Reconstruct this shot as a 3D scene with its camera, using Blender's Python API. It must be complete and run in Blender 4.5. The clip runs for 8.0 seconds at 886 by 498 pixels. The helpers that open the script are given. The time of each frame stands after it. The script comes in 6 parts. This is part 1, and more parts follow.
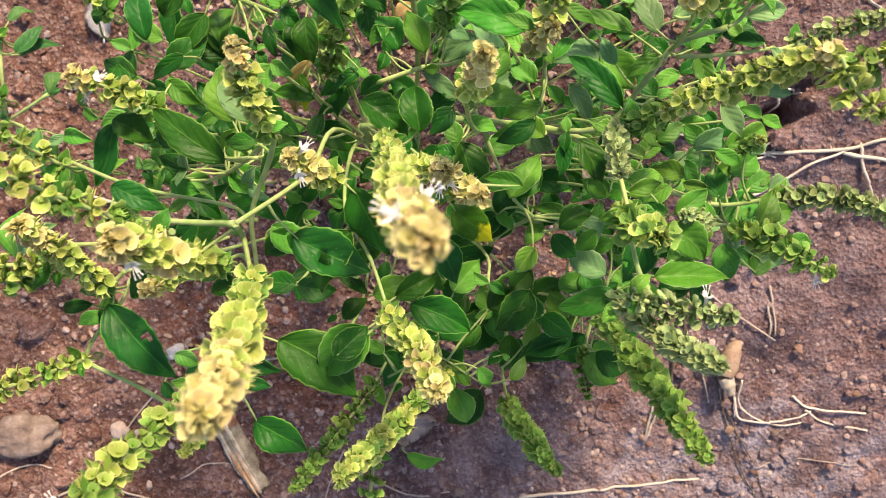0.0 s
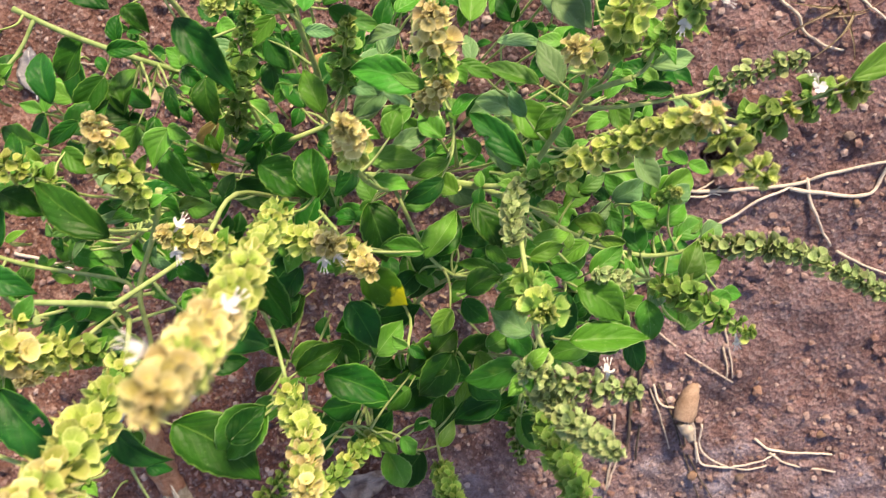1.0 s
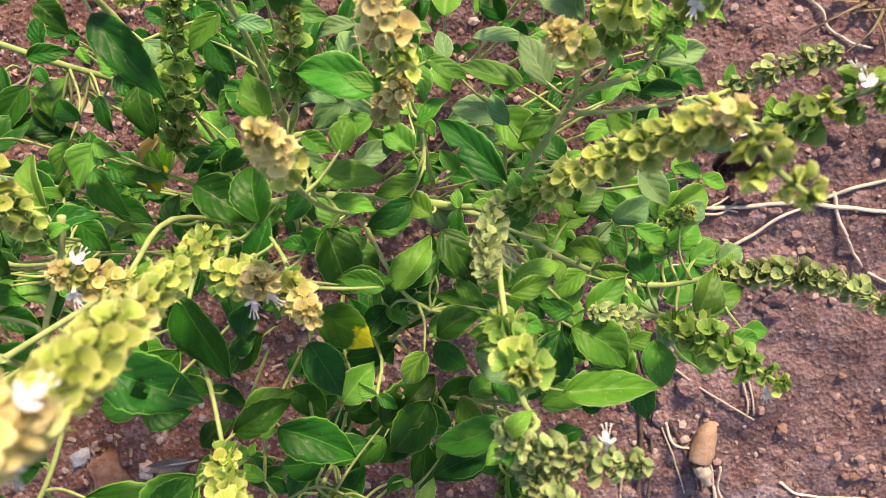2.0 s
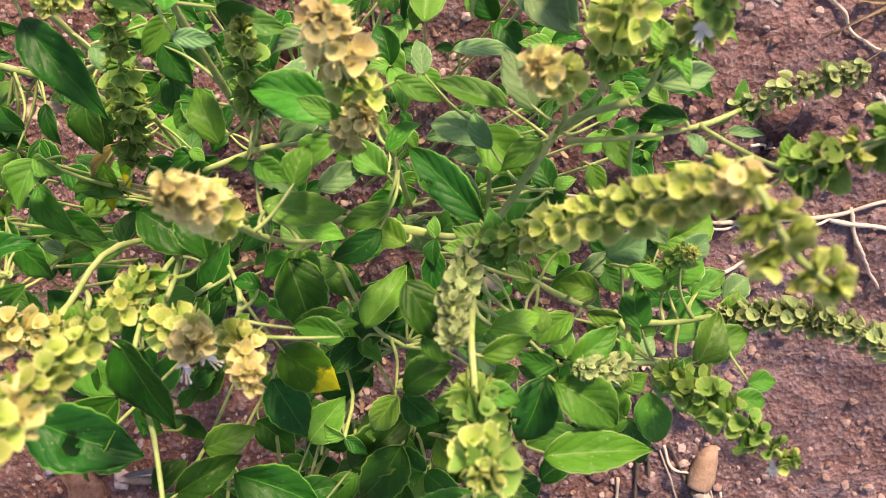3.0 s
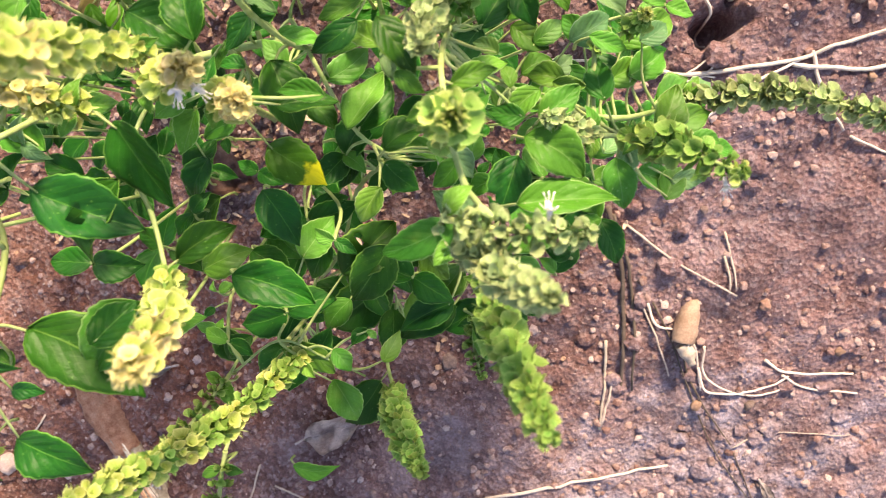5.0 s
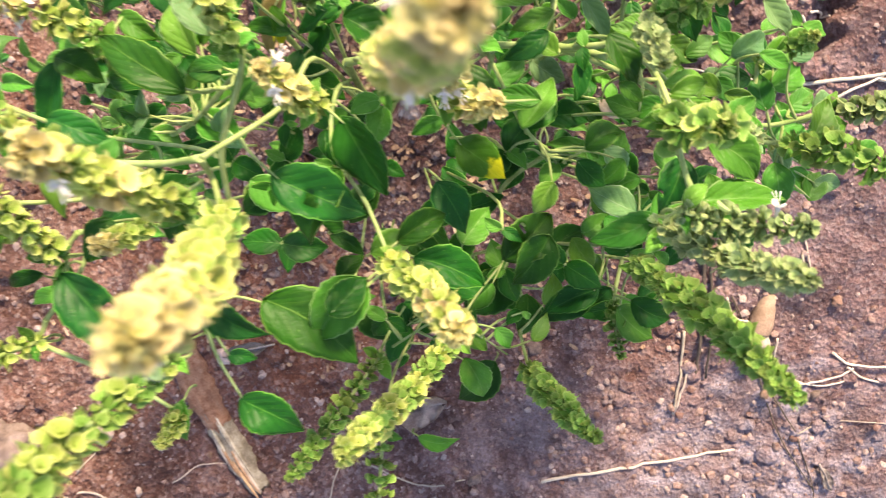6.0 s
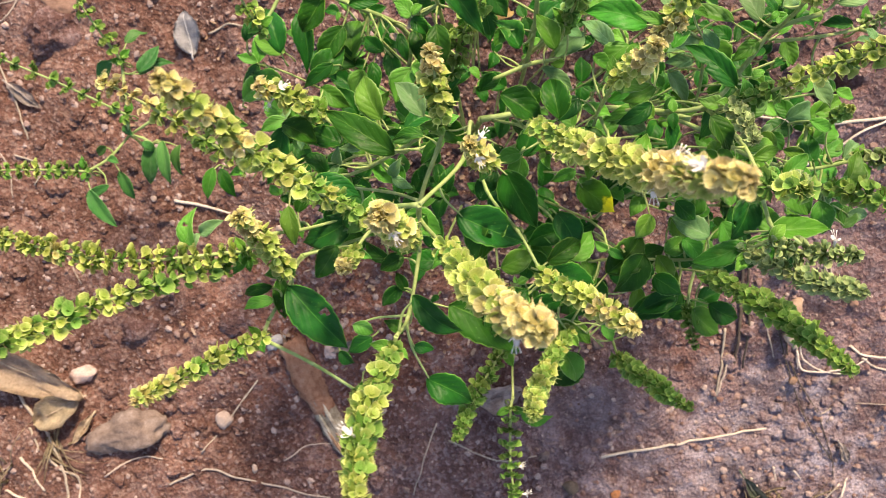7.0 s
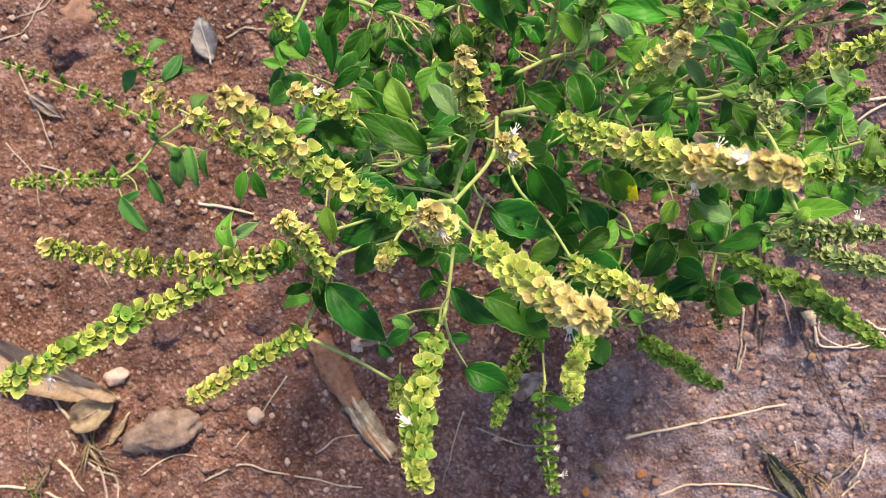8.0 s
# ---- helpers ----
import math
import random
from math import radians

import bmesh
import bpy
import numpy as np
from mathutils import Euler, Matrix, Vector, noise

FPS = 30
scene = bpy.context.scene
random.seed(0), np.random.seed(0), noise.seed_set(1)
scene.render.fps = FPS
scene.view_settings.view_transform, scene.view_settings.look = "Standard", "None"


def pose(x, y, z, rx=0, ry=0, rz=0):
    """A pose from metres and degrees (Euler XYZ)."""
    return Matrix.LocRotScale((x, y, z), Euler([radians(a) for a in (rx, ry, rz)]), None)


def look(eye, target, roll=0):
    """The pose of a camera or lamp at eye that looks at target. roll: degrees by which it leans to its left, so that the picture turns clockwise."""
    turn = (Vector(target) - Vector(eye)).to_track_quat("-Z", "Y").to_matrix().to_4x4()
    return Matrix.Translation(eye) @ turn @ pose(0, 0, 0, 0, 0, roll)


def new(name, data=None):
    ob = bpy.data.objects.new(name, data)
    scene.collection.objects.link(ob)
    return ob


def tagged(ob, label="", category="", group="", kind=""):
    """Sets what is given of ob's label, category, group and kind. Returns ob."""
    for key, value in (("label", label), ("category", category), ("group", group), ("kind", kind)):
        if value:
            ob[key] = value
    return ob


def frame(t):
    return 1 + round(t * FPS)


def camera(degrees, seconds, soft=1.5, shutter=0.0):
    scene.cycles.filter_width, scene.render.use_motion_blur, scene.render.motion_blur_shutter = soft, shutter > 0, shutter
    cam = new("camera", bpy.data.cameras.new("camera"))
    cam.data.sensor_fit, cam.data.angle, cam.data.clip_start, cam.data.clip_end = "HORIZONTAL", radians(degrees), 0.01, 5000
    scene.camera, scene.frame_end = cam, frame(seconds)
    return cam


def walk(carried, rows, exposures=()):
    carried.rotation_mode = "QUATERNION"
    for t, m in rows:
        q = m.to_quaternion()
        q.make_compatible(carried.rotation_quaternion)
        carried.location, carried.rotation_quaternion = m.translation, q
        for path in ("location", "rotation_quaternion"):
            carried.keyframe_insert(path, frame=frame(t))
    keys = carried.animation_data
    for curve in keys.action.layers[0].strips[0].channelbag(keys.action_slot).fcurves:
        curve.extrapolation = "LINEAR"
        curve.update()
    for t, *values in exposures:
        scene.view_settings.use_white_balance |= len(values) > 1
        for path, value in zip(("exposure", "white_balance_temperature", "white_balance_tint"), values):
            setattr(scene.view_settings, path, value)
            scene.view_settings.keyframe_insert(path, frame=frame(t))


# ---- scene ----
cam = camera(59.99, 8.0, soft=0.9, shutter=0.3)
EYE = 0.65
# seconds; metres right, ahead and up from the first eye; yaw, pitch, roll in degrees
ROWS = [
    (0.0, 0.0000, -0.0000, 0.0000, -0.00, 0.00, 0.00),
    (0.5, 0.0184, 0.0098, 0.0056, 0.16, 0.44, 1.28),
    (1.0, 0.0436, 0.0193, 0.0189, -0.23, 1.89, 2.08),
    (1.5, 0.0558, 0.0403, 0.0252, -0.74, 3.77, 2.58),
    (1.7, 0.0567, 0.0576, 0.0229, -0.00, 3.69, 2.80),
    (2.8, 0.0734, 0.1021, 0.0492, 0.85, 1.43, 1.90),
    (3.0, 0.0739, 0.1079, 0.0506, 1.01, 1.41, 1.73),
    (3.5, 0.0819, 0.0975, 0.0412, 0.21, 1.88, 1.97),
    (4.0, 0.0910, 0.0964, 0.0032, 0.17, 1.88, 3.67),
    (4.2, 0.0930, 0.0951, -0.0071, 0.55, 1.26, 3.76),
    (5.3, 0.0596, 0.0848, -0.0318, 0.68, 0.27, 4.98),
    (5.5, 0.0444, 0.0771, -0.0321, 0.38, 0.07, 4.71),
    (6.0, -0.0068, 0.0557, -0.0267, -0.45, -0.03, 3.20),
    (6.5, -0.0554, -0.0197, -0.0185, -0.45, 0.05, 2.84),
    (7.0, -0.0862, -0.0555, -0.0119, -0.89, -0.04, 3.43),
    (7.5, -0.1030, -0.0721, -0.0137, -0.78, -0.31, 4.85),
    (8.0, -0.1042, -0.0702, -0.0079, -0.71, -0.80, 5.65),
]
# seconds, stops, kelvin, tint: the phone's own exposure
EXPOSURES = [(0.0, 1.35, 7500, 16), (1.5, 1.32, 7600, 20), (3.0, 1.32, 7750, 28), (3.5, 1.39, 7750, 27), (4.2, 1.57, 7700, 24), (5.5, 1.92, 7600, 19), (6.0, 1.82, 7500, 17), (6.5, 1.49, 7500, 16), (8.0, 1.26, 7500, 16)]
walk(cam, [(t, pose(0, 0, EYE, -90) @ pose(x, y, z, 90 + pitch, roll, yaw)) for t, x, y, z, yaw, pitch, roll in ROWS], EXPOSURES)

# slight depth of field of a phone held close
cam.data.dof.use_dof = True
cam.data.dof.focus_distance = 0.38
cam.data.dof.aperture_fstop = 20.0

# ---- light: low warm sun behind the plant, open sky ----
SUN_ELEVATION, SUN_TURN = radians(47), radians(22)
world = bpy.data.worlds.new("sky")
scene.world = world
world.use_nodes = True
wn = world.node_tree
sky = wn.nodes.new("ShaderNodeTexSky")
sky.sky_type = 'NISHITA'
sky.sun_disc = False
sky.sun_elevation, sky.sun_rotation = SUN_ELEVATION, SUN_TURN
wn.nodes["Background"].inputs["Strength"].default_value = 0.112
wn.links.new(sky.outputs["Color"], wn.nodes["Background"].inputs["Color"])
sun = new("sun", bpy.data.lights.new("sun", 'SUN'))
sun.data.energy, sun.data.angle, sun.data.color = 3.15, radians(8.0), (1.0, 0.88, 0.64)
sun.matrix_world = look((0, 0, 0), (-math.sin(SUN_TURN) * math.cos(SUN_ELEVATION), -math.cos(SUN_TURN) * math.cos(SUN_ELEVATION), -math.sin(SUN_ELEVATION)))
sun.location = (0.5, 1.2, 1.5)


# ---- materials ----
class Nodes:
    """A node tree with short calls."""
    def __init__(self, name):
        self.material = bpy.data.materials.new(name)
        self.material.use_nodes = True
        self.tree = self.material.node_tree
        self.tree.nodes.clear()
        self.out = self.tree.nodes.new("ShaderNodeOutputMaterial")

    def add(self, kind):
        return self.tree.nodes.new("ShaderNode" + kind)

    def join(self, a, b):
        self.tree.links.new(a, b)

    def noise(self, scale, detail=4.0, rough=0.6, vector=None):
        n = self.add("TexNoise")
        n.inputs["Scale"].default_value, n.inputs["Detail"].default_value, n.inputs["Roughness"].default_value = scale, detail, rough
        self.join(vector or self.coords(), n.inputs["Vector"])
        return n.outputs["Fac"]

    def coords(self):
        return self.add("TexCoord").outputs["Object"]

    def ramp(self, fac, *stops):
        r = self.add("ValToRGB")
        while len(r.color_ramp.elements) < len(stops):
            r.color_ramp.elements.new(0.5)
        for e, (at, colour) in zip(r.color_ramp.elements, stops):
            e.position, e.color = at, (*colour, 1) if len(colour) == 3 else colour
        self.join(fac, r.inputs["Fac"])
        return r.outputs["Color"]

    def mix(self, fac, a, b, how='MIX'):
        m = self.add("MixRGB")
        m.blend_type = how
        for value, socket in ((fac, m.inputs[0]), (a, m.inputs[1]), (b, m.inputs[2])):
            if isinstance(value, (int, float)):
                socket.default_value = value
            elif isinstance(value, tuple):
                socket.default_value = (*value, 1)
            else:
                self.join(value, socket)
        return m.outputs[0]

    def math(self, how, a, b=0.0):
        m = self.add("Math")
        m.operation = how
        for value, socket in ((a, m.inputs[0]), (b, m.inputs[1])):
            if isinstance(value, (int, float)):
                socket.default_value = value
            else:
                self.join(value, socket)
        return m.outputs[0]

    def bump(self, height, strength, distance):
        b = self.add("Bump")
        b.inputs["Strength"].default_value, b.inputs["Distance"].default_value = strength, distance
        self.join(height, b.inputs["Height"])
        return b.outputs["Normal"]

    def surface(self, colour, rough=0.6, normal=None, sheer=0.0, glow=None, spec=0.4):
        p = self.add("BsdfPrincipled")
        p.inputs["Roughness"].default_value = rough
        p.inputs["Specular IOR Level"].default_value = spec
        if isinstance(colour, tuple):
            p.inputs["Base Color"].default_value = (*colour, 1)
        else:
            self.join(colour, p.inputs["Base Color"])
        if normal:
            self.join(normal, p.inputs["Normal"])
        last = p.outputs[0]
        if sheer:
            t, m = self.add("BsdfTranslucent"), self.add("MixShader")
            self.join(glow or colour, t.inputs["Color"])
            m.inputs[0].default_value = sheer
            self.join(last, m.inputs[1])
            self.join(t.outputs[0], m.inputs[2])
            last = m.outputs[0]
        self.join(last, self.out.inputs["Surface"])
        return self.material


def vary(n, colour, amount):
    """Shifts hue and value a little from object to object."""
    r = n.add("ObjectInfo").outputs["Random"]
    hsv = n.add("HueSaturation")
    n.join(n.math('ADD', n.math('MULTIPLY', r, 0.05 * amount), 0.5 - 0.025 * amount), hsv.inputs["Hue"])
    n.join(n.math('ADD', n.math('MULTIPLY', n.math('FRACT', n.math('MULTIPLY', r, 7.3)), 0.7 * amount), 1 - 0.35 * amount), hsv.inputs["Value"])
    n.join(colour, hsv.inputs["Color"])
    return hsv.outputs["Color"]


def yellowing(n, along, colour):
    ragged = n.math('ADD', along, n.math('MULTIPLY', n.math('SUBTRACT', n.noise(120.0, 4.0), 0.5), 0.5))
    return n.mix(n.ramp(ragged, (0.62, (0, 0, 0)), (0.68, (1, 1, 1))), colour, (0.62, 0.60, 0.02))


def leaf_material(name, dark, light, vein, old=False, dull=1.0):
    n = Nodes(name)
    uv = n.add("UVMap").outputs[0]
    sep = n.add("SeparateXYZ")
    n.join(uv, sep.inputs[0])
    across = n.math('ABSOLUTE', n.math('SUBTRACT', sep.outputs[0], 0.5))
    along = sep.outputs[1]
    blotch = n.noise(45.0, 5.0)
    fine = n.noise(900.0, 2.0)
    colour = n.ramp(blotch, (0.3, dark), (0.7, light))
    # side veins climb from the midrib at a slant
    phase = n.math('FRACT', n.math('MULTIPLY', n.math('SUBTRACT', along, n.math('MULTIPLY', across, 0.85)), 5.0))
    side = n.math('LESS_THAN', n.math('ABSOLUTE', n.math('SUBTRACT', phase, 0.5)), 0.035)
    rib = n.math('LESS_THAN', across, 0.013)
    veins = n.math('MAXIMUM', rib, n.math('MULTIPLY', side, 0.3))
    colour = n.mix(n.math('MULTIPLY', veins, 0.38), colour, vein)
    edge = n.math('GREATER_THAN', across, 0.472)
    colour = n.mix(n.math('MULTIPLY', edge, 0.75), colour, vein)
    colour = n.mix(0.12, colour, n.ramp(fine, (0.35, (0.0, 0.02, 0.0)), (0.65, light)))
    colour = vary(n, colour, 0.8)
    if old:
        colour = yellowing(n, along, colour)
    bulge = n.math('SINE', n.math('MULTIPLY', phase, 3.14159))
    height = n.math('ADD', n.math('MULTIPLY', bulge, 0.14), n.math('ADD', n.math('MULTIPLY', blotch, 0.8), n.math('MULTIPLY', fine, 0.1)))
    glow = n.mix(0.6, colour, (0.32, 0.62, 0.03))
    dots = n.add("TexVoronoi")
    dots.inputs["Scale"].default_value = 260.0
    n.join(n.coords(), dots.inputs["Vector"])
    colour = n.mix(n.math('MULTIPLY', n.math('LESS_THAN', dots.outputs["Distance"], 0.12), 0.3), colour, vein)
    wear = n.ramp(n.noise(75.0, 4.0), (0.62, (0, 0, 0)), (0.74, (1, 1, 1)))
    colour = n.mix(n.math('MULTIPLY', wear, 0.5 * dull), colour, (0.15, 0.29, 0.04))
    bloom = n.ramp(n.noise(24.0, 5.0, 0.65), (0.55, (0, 0, 0)), (0.8, (1, 1, 1)))
    colour = n.mix(n.math('MULTIPLY', bloom, 0.5 * dull), colour, (0.25, 0.385, 0.19))
    return n.surface(colour, 0.42, n.bump(height, 0.8, 0.0016), 0.27 if dull == 1.0 else 0.17, glow, 0.14)


# leaf tones from shaded (LEAF) to sunlit (MID, BRIGHT, PALE, SILVER), light in the colour
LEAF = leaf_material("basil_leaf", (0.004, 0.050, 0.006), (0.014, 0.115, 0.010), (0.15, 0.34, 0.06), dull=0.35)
LEAF_MID = leaf_material("mid_lit_leaf", (0.028, 0.145, 0.014), (0.08, 0.285, 0.036), (0.26, 0.45, 0.14))
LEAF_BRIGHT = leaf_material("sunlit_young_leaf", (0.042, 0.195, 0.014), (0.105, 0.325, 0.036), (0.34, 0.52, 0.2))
LEAF_PALE = leaf_material("young_or_sunlit_leaf", (0.055, 0.21, 0.02), (0.135, 0.35, 0.052), (0.34, 0.52, 0.2))
LEAF_OLD = leaf_material("yellowing_leaf", (0.02, 0.10, 0.006), (0.05, 0.19, 0.01), (0.15, 0.36, 0.06), True)
LEAF_SILVER = leaf_material("silvery_leaf", (0.10, 0.24, 0.085), (0.19, 0.36, 0.15), (0.40, 0.55, 0.32))
LEAF_BACK = leaf_material("leaf_underside", (0.085, 0.20, 0.03), (0.15, 0.30, 0.06), (0.34, 0.48, 0.18))
LEAF_TAN = leaf_material("withered_leaf", (0.30, 0.19, 0.06), (0.52, 0.38, 0.15), (0.60, 0.48, 0.25), dull=0.0)
WEED = leaf_material("low_leaf", (0.035, 0.14, 0.035), (0.08, 0.24, 0.06), (0.2, 0.35, 0.14))


def stem_material(name, a, b):
    n = Nodes(name)
    grain = n.noise(160.0, 4.0)
    colour = n.ramp(grain, (0.3, a), (0.7, b))
    return n.surface(vary(n, colour, 0.4), 0.55, n.bump(n.noise(600.0, 3.0), 0.3, 0.0005), 0.1, None, 0.15)


STEM = stem_material("green_stem", (0.22, 0.32, 0.09), (0.40, 0.48, 0.21))
WOODY = stem_material("woody_stem", (0.16, 0.13, 0.07), (0.25, 0.24, 0.12))


def calyx_material(name, inner, outer, rim):
    n = Nodes(name)
    uv = n.add("UVMap").outputs[0]
    sep = n.add("SeparateXYZ")
    n.join(uv, sep.inputs[0])
    middle = tuple(0.65 * o + 0.35 * r for o, r in zip(outer, rim))
    colour = n.ramp(sep.outputs[1], (0.0, inner), (0.6, outer), (0.86, middle), (1.0, rim))
    island = n.add("NewGeometry").outputs["Random Per Island"]
    spots = n.ramp(n.noise(300.0, 4.0), (0.45, (0, 0, 0)), (0.72, (1, 1, 1)))
    colour = n.mix(n.math('MULTIPLY', spots, 0.4), colour, rim)
    lines = n.math('GREATER_THAN', n.math('SINE', n.math('MULTIPLY', sep.outputs[0], 69.0)), 0.72)
    colour = n.mix(n.math('MULTIPLY', lines, 0.14), colour, inner)
    hsv = n.add("HueSaturation")
    n.join(n.math('ADD', n.math('MULTIPLY', island, 0.5), 0.75), hsv.inputs["Value"])
    n.join(n.math('ADD', n.math('MULTIPLY', island, 0.03), 0.485), hsv.inputs["Hue"])
    n.join(colour, hsv.inputs["Color"])
    colour = vary(n, hsv.outputs["Color"], 0.5)
    ribs = n.math('SINE', n.math('MULTIPLY', sep.outputs[0], 63.0))
    return n.surface(colour, 0.5, n.bump(n.math('ADD', n.math('MULTIPLY', ribs, 0.5), n.noise(900.0, 2.0)), 0.35, 0.0005), 0.3, None, 0.18)


CALYX_GREEN = calyx_material("green_calyx", (0.035, 0.12, 0.012), (0.125, 0.265, 0.04), (0.33, 0.45, 0.13))
CALYX_YELLOW = calyx_material("ripe_calyx", (0.06, 0.14, 0.010), (0.26, 0.365, 0.055), (0.70, 0.72, 0.27))
CALYX_DRY = calyx_material("dry_calyx", (0.20, 0.17, 0.03), (0.50, 0.43, 0.14), (0.82, 0.74, 0.40))
CALYX_GREY = calyx_material("faded_calyx", (0.08, 0.14, 0.035), (0.25, 0.35, 0.13), (0.46, 0.52, 0.26))


def petal_material():
    n = Nodes("white_petal")
    colour = n.ramp(n.noise(700.0, 2.0), (0.3, (0.74, 0.70, 0.70)), (0.7, (0.88, 0.86, 0.84)))
    return n.surface(colour, 0.6, None, 0.3)


PETAL = petal_material()


def soil_material():
    n = Nodes("red_soil")
    co = n.coords()
    big = n.noise(3.2, 4.0, 0.6, co)
    mid = n.noise(38.0, 6.0, 0.72, co)
    fine = n.noise(240.0, 5.0, 0.75, co)
    grit = n.add("TexVoronoi")
    grit.inputs["Scale"].default_value = 300.0
    n.join(co, grit.inputs["Vector"])
    red = n.ramp(mid, (0.30, (0.115, 0.055, 0.044)), (0.5, (0.24, 0.130, 0.106)), (0.72, (0.41, 0.27, 0.235)))
    grey = n.ramp(mid, (0.28, (0.36, 0.305, 0.31)), (0.5, (0.58, 0.515, 0.53)), (0.72, (0.80, 0.735, 0.75)))
    # ashy patch, with an uneven border
    sep = n.add("SeparateXYZ")
    n.join(co, sep.inputs[0])
    dx = n.math('MULTIPLY', n.math('SUBTRACT', sep.outputs[0], 0.242), 4.0)
    dy = n.math('MULTIPLY', n.math('ADD', sep.outputs[1], 0.271), 6.0)
    away = n.math('SQRT', n.math('ADD', n.math('MULTIPLY', dx, dx), n.math('MULTIPLY', dy, dy)))
    patch = n.ramp(n.math('ADD', away, n.math('MULTIPLY', n.math('SUBTRACT', n.noise(16.0, 6.0, 0.75, co), 0.5), 2.4)), (0.5, (1, 1, 1)), (1.35, (0, 0, 0)))
    ex = n.math('MULTIPLY', n.math('SUBTRACT', sep.outputs[0], 0.36), 3.6)
    ey = n.math('MULTIPLY', n.math('SUBTRACT', sep.outputs[1], 0.03), 2.6)
    far = n.math('SQRT', n.math('ADD', n.math('MULTIPLY', ex, ex), n.math('MULTIPLY', ey, ey)))
    dusty = n.ramp(n.math('ADD', far, n.math('MULTIPLY', n.math('SUBTRACT', n.noise(9.0, 5.0, 0.7, co), 0.5), 1.0)), (0.45, (1, 1, 1)), (1.1, (0, 0, 0)))
    pink = n.ramp(mid, (0.28, (0.20, 0.112, 0.098)), (0.5, (0.42, 0.262, 0.235)), (0.75, (0.66, 0.48, 0.44)))
    red = n.mix(n.math('MULTIPLY', dusty, 0.65), red, pink)
    fx = n.math('MULTIPLY', n.math('SUBTRACT', sep.outputs[0], 0.083), 9.0)
    fy = n.math('MULTIPLY', n.math('SUBTRACT', sep.outputs[1], -0.198), 12.0)
    off = n.math('SQRT', n.math('ADD', n.math('MULTIPLY', fx, fx), n.math('MULTIPLY', fy, fy)))
    smear = n.ramp(n.math('ADD', off, n.math('MULTIPLY', n.math('SUBTRACT', n.noise(24.0, 6.0, 0.75, co), 0.5), 2.6)), (0.4, (1, 1, 1)), (1.3, (0, 0, 0)))
    patch = n.math('MAXIMUM', patch, n.math('MULTIPLY', smear, 0.45))
    # the ash lies in blotches, with bare soil between
    blotches = n.ramp(n.noise(34.0, 6.0, 0.7, co), (0.42, (0.2, 0.2, 0.2)), (0.60, (1, 1, 1)))
    patch = n.math('MULTIPLY', patch, blotches)
    # bare reddish clay round the foot of the plant
    cx = n.math('MULTIPLY', n.math('SUBTRACT', sep.outputs[0], -0.155), 6.0)
    cy = n.math('MULTIPLY', n.math('SUBTRACT', sep.outputs[1], -0.081), 8.0)
    near = n.math('SQRT', n.math('ADD', n.math('MULTIPLY', cx, cx), n.math('MULTIPLY', cy, cy)))
    clay = n.ramp(n.math('ADD', near, n.math('MULTIPLY', n.math('SUBTRACT', n.noise(14.0, 5.0, 0.7, co), 0.5), 1.2)), (0.5, (1, 1, 1)), (1.3, (0, 0, 0)))
    red = n.mix(n.math('MULTIPLY', clay, 0.8), red, n.ramp(mid, (0.28, (0.20, 0.075, 0.045)), (0.5, (0.36, 0.155, 0.10)), (0.75, (0.52, 0.27, 0.19))))
    colour = n.mix(patch, red, grey)
    colour = n.mix(n.math('MULTIPLY', big, 0.22), colour, (0.32, 0.195, 0.15))
    speck = n.ramp(grit.outputs["Color"], (0.55, (0, 0, 0)), (0.8, (1, 1, 1)))
    colour = n.mix(n.math('MULTIPLY', speck, 0.5), colour, (0.52, 0.40, 0.36))
    colour = n.mix(0.75, colour, n.ramp(fine, (0.25, (0.45, 0.42, 0.40)), (0.6, (1.0, 1.0, 1.0))), 'MULTIPLY')
    crumb = n.noise(620.0, 3.0, 0.7, co)
    colour = n.mix(0.8, colour, n.ramp(crumb, (0.34, (0.72, 0.69, 0.67)), (0.64, (1.28, 1.26, 1.25))), 'MULTIPLY')
    damp = n.noise(13.0, 5.0, 0.65, co)
    colour = n.mix(0.85, colour, n.ramp(damp, (0.34, (0.64, 0.59, 0.58)), (0.64, (1.2, 1.18, 1.18))), 'MULTIPLY')
    mauve = n.ramp(n.noise(5.5, 4.0, 0.6, co), (0.42, (0, 0, 0)), (0.66, (1, 1, 1)))
    colour = n.mix(1.0, colour, (0.685, 0.685, 0.785), 'MULTIPLY')
    # drier, tanner earth on one side of the plant, partly warm sunlight painted in
    hx = n.math('MULTIPLY', n.math('ADD', sep.outputs[0], 0.50), 2.6)
    hy = n.math('MULTIPLY', n.math('SUBTRACT', sep.outputs[1], 0.05), 2.2)
    out = n.math('SQRT', n.math('ADD', n.math('MULTIPLY', hx, hx), n.math('MULTIPLY', hy, hy)))
    dry = n.ramp(n.math('ADD', out, n.math('MULTIPLY', n.math('SUBTRACT', n.noise(6.0, 5.0, 0.7, co), 0.5), 1.2)), (0.4, (1, 1, 1)), (1.0, (0, 0, 0)))
    colour = n.mix(n.math('MULTIPLY', dry, 0.8), colour, n.mix(1.0, colour, (1.14, 1.04, 0.86), 'MULTIPLY'))
    colour = n.mix(n.math('MULTIPLY', mauve, 0.5), colour, n.mix(1.0, colour, (0.86, 1.02, 1.16), 'MULTIPLY'))
    height = n.math('ADD', n.math('MULTIPLY', fine, 0.7), n.math('ADD', n.math('MULTIPLY', mid, 1.0), n.math('MULTIPLY', grit.outputs["Distance"], 0.5)))
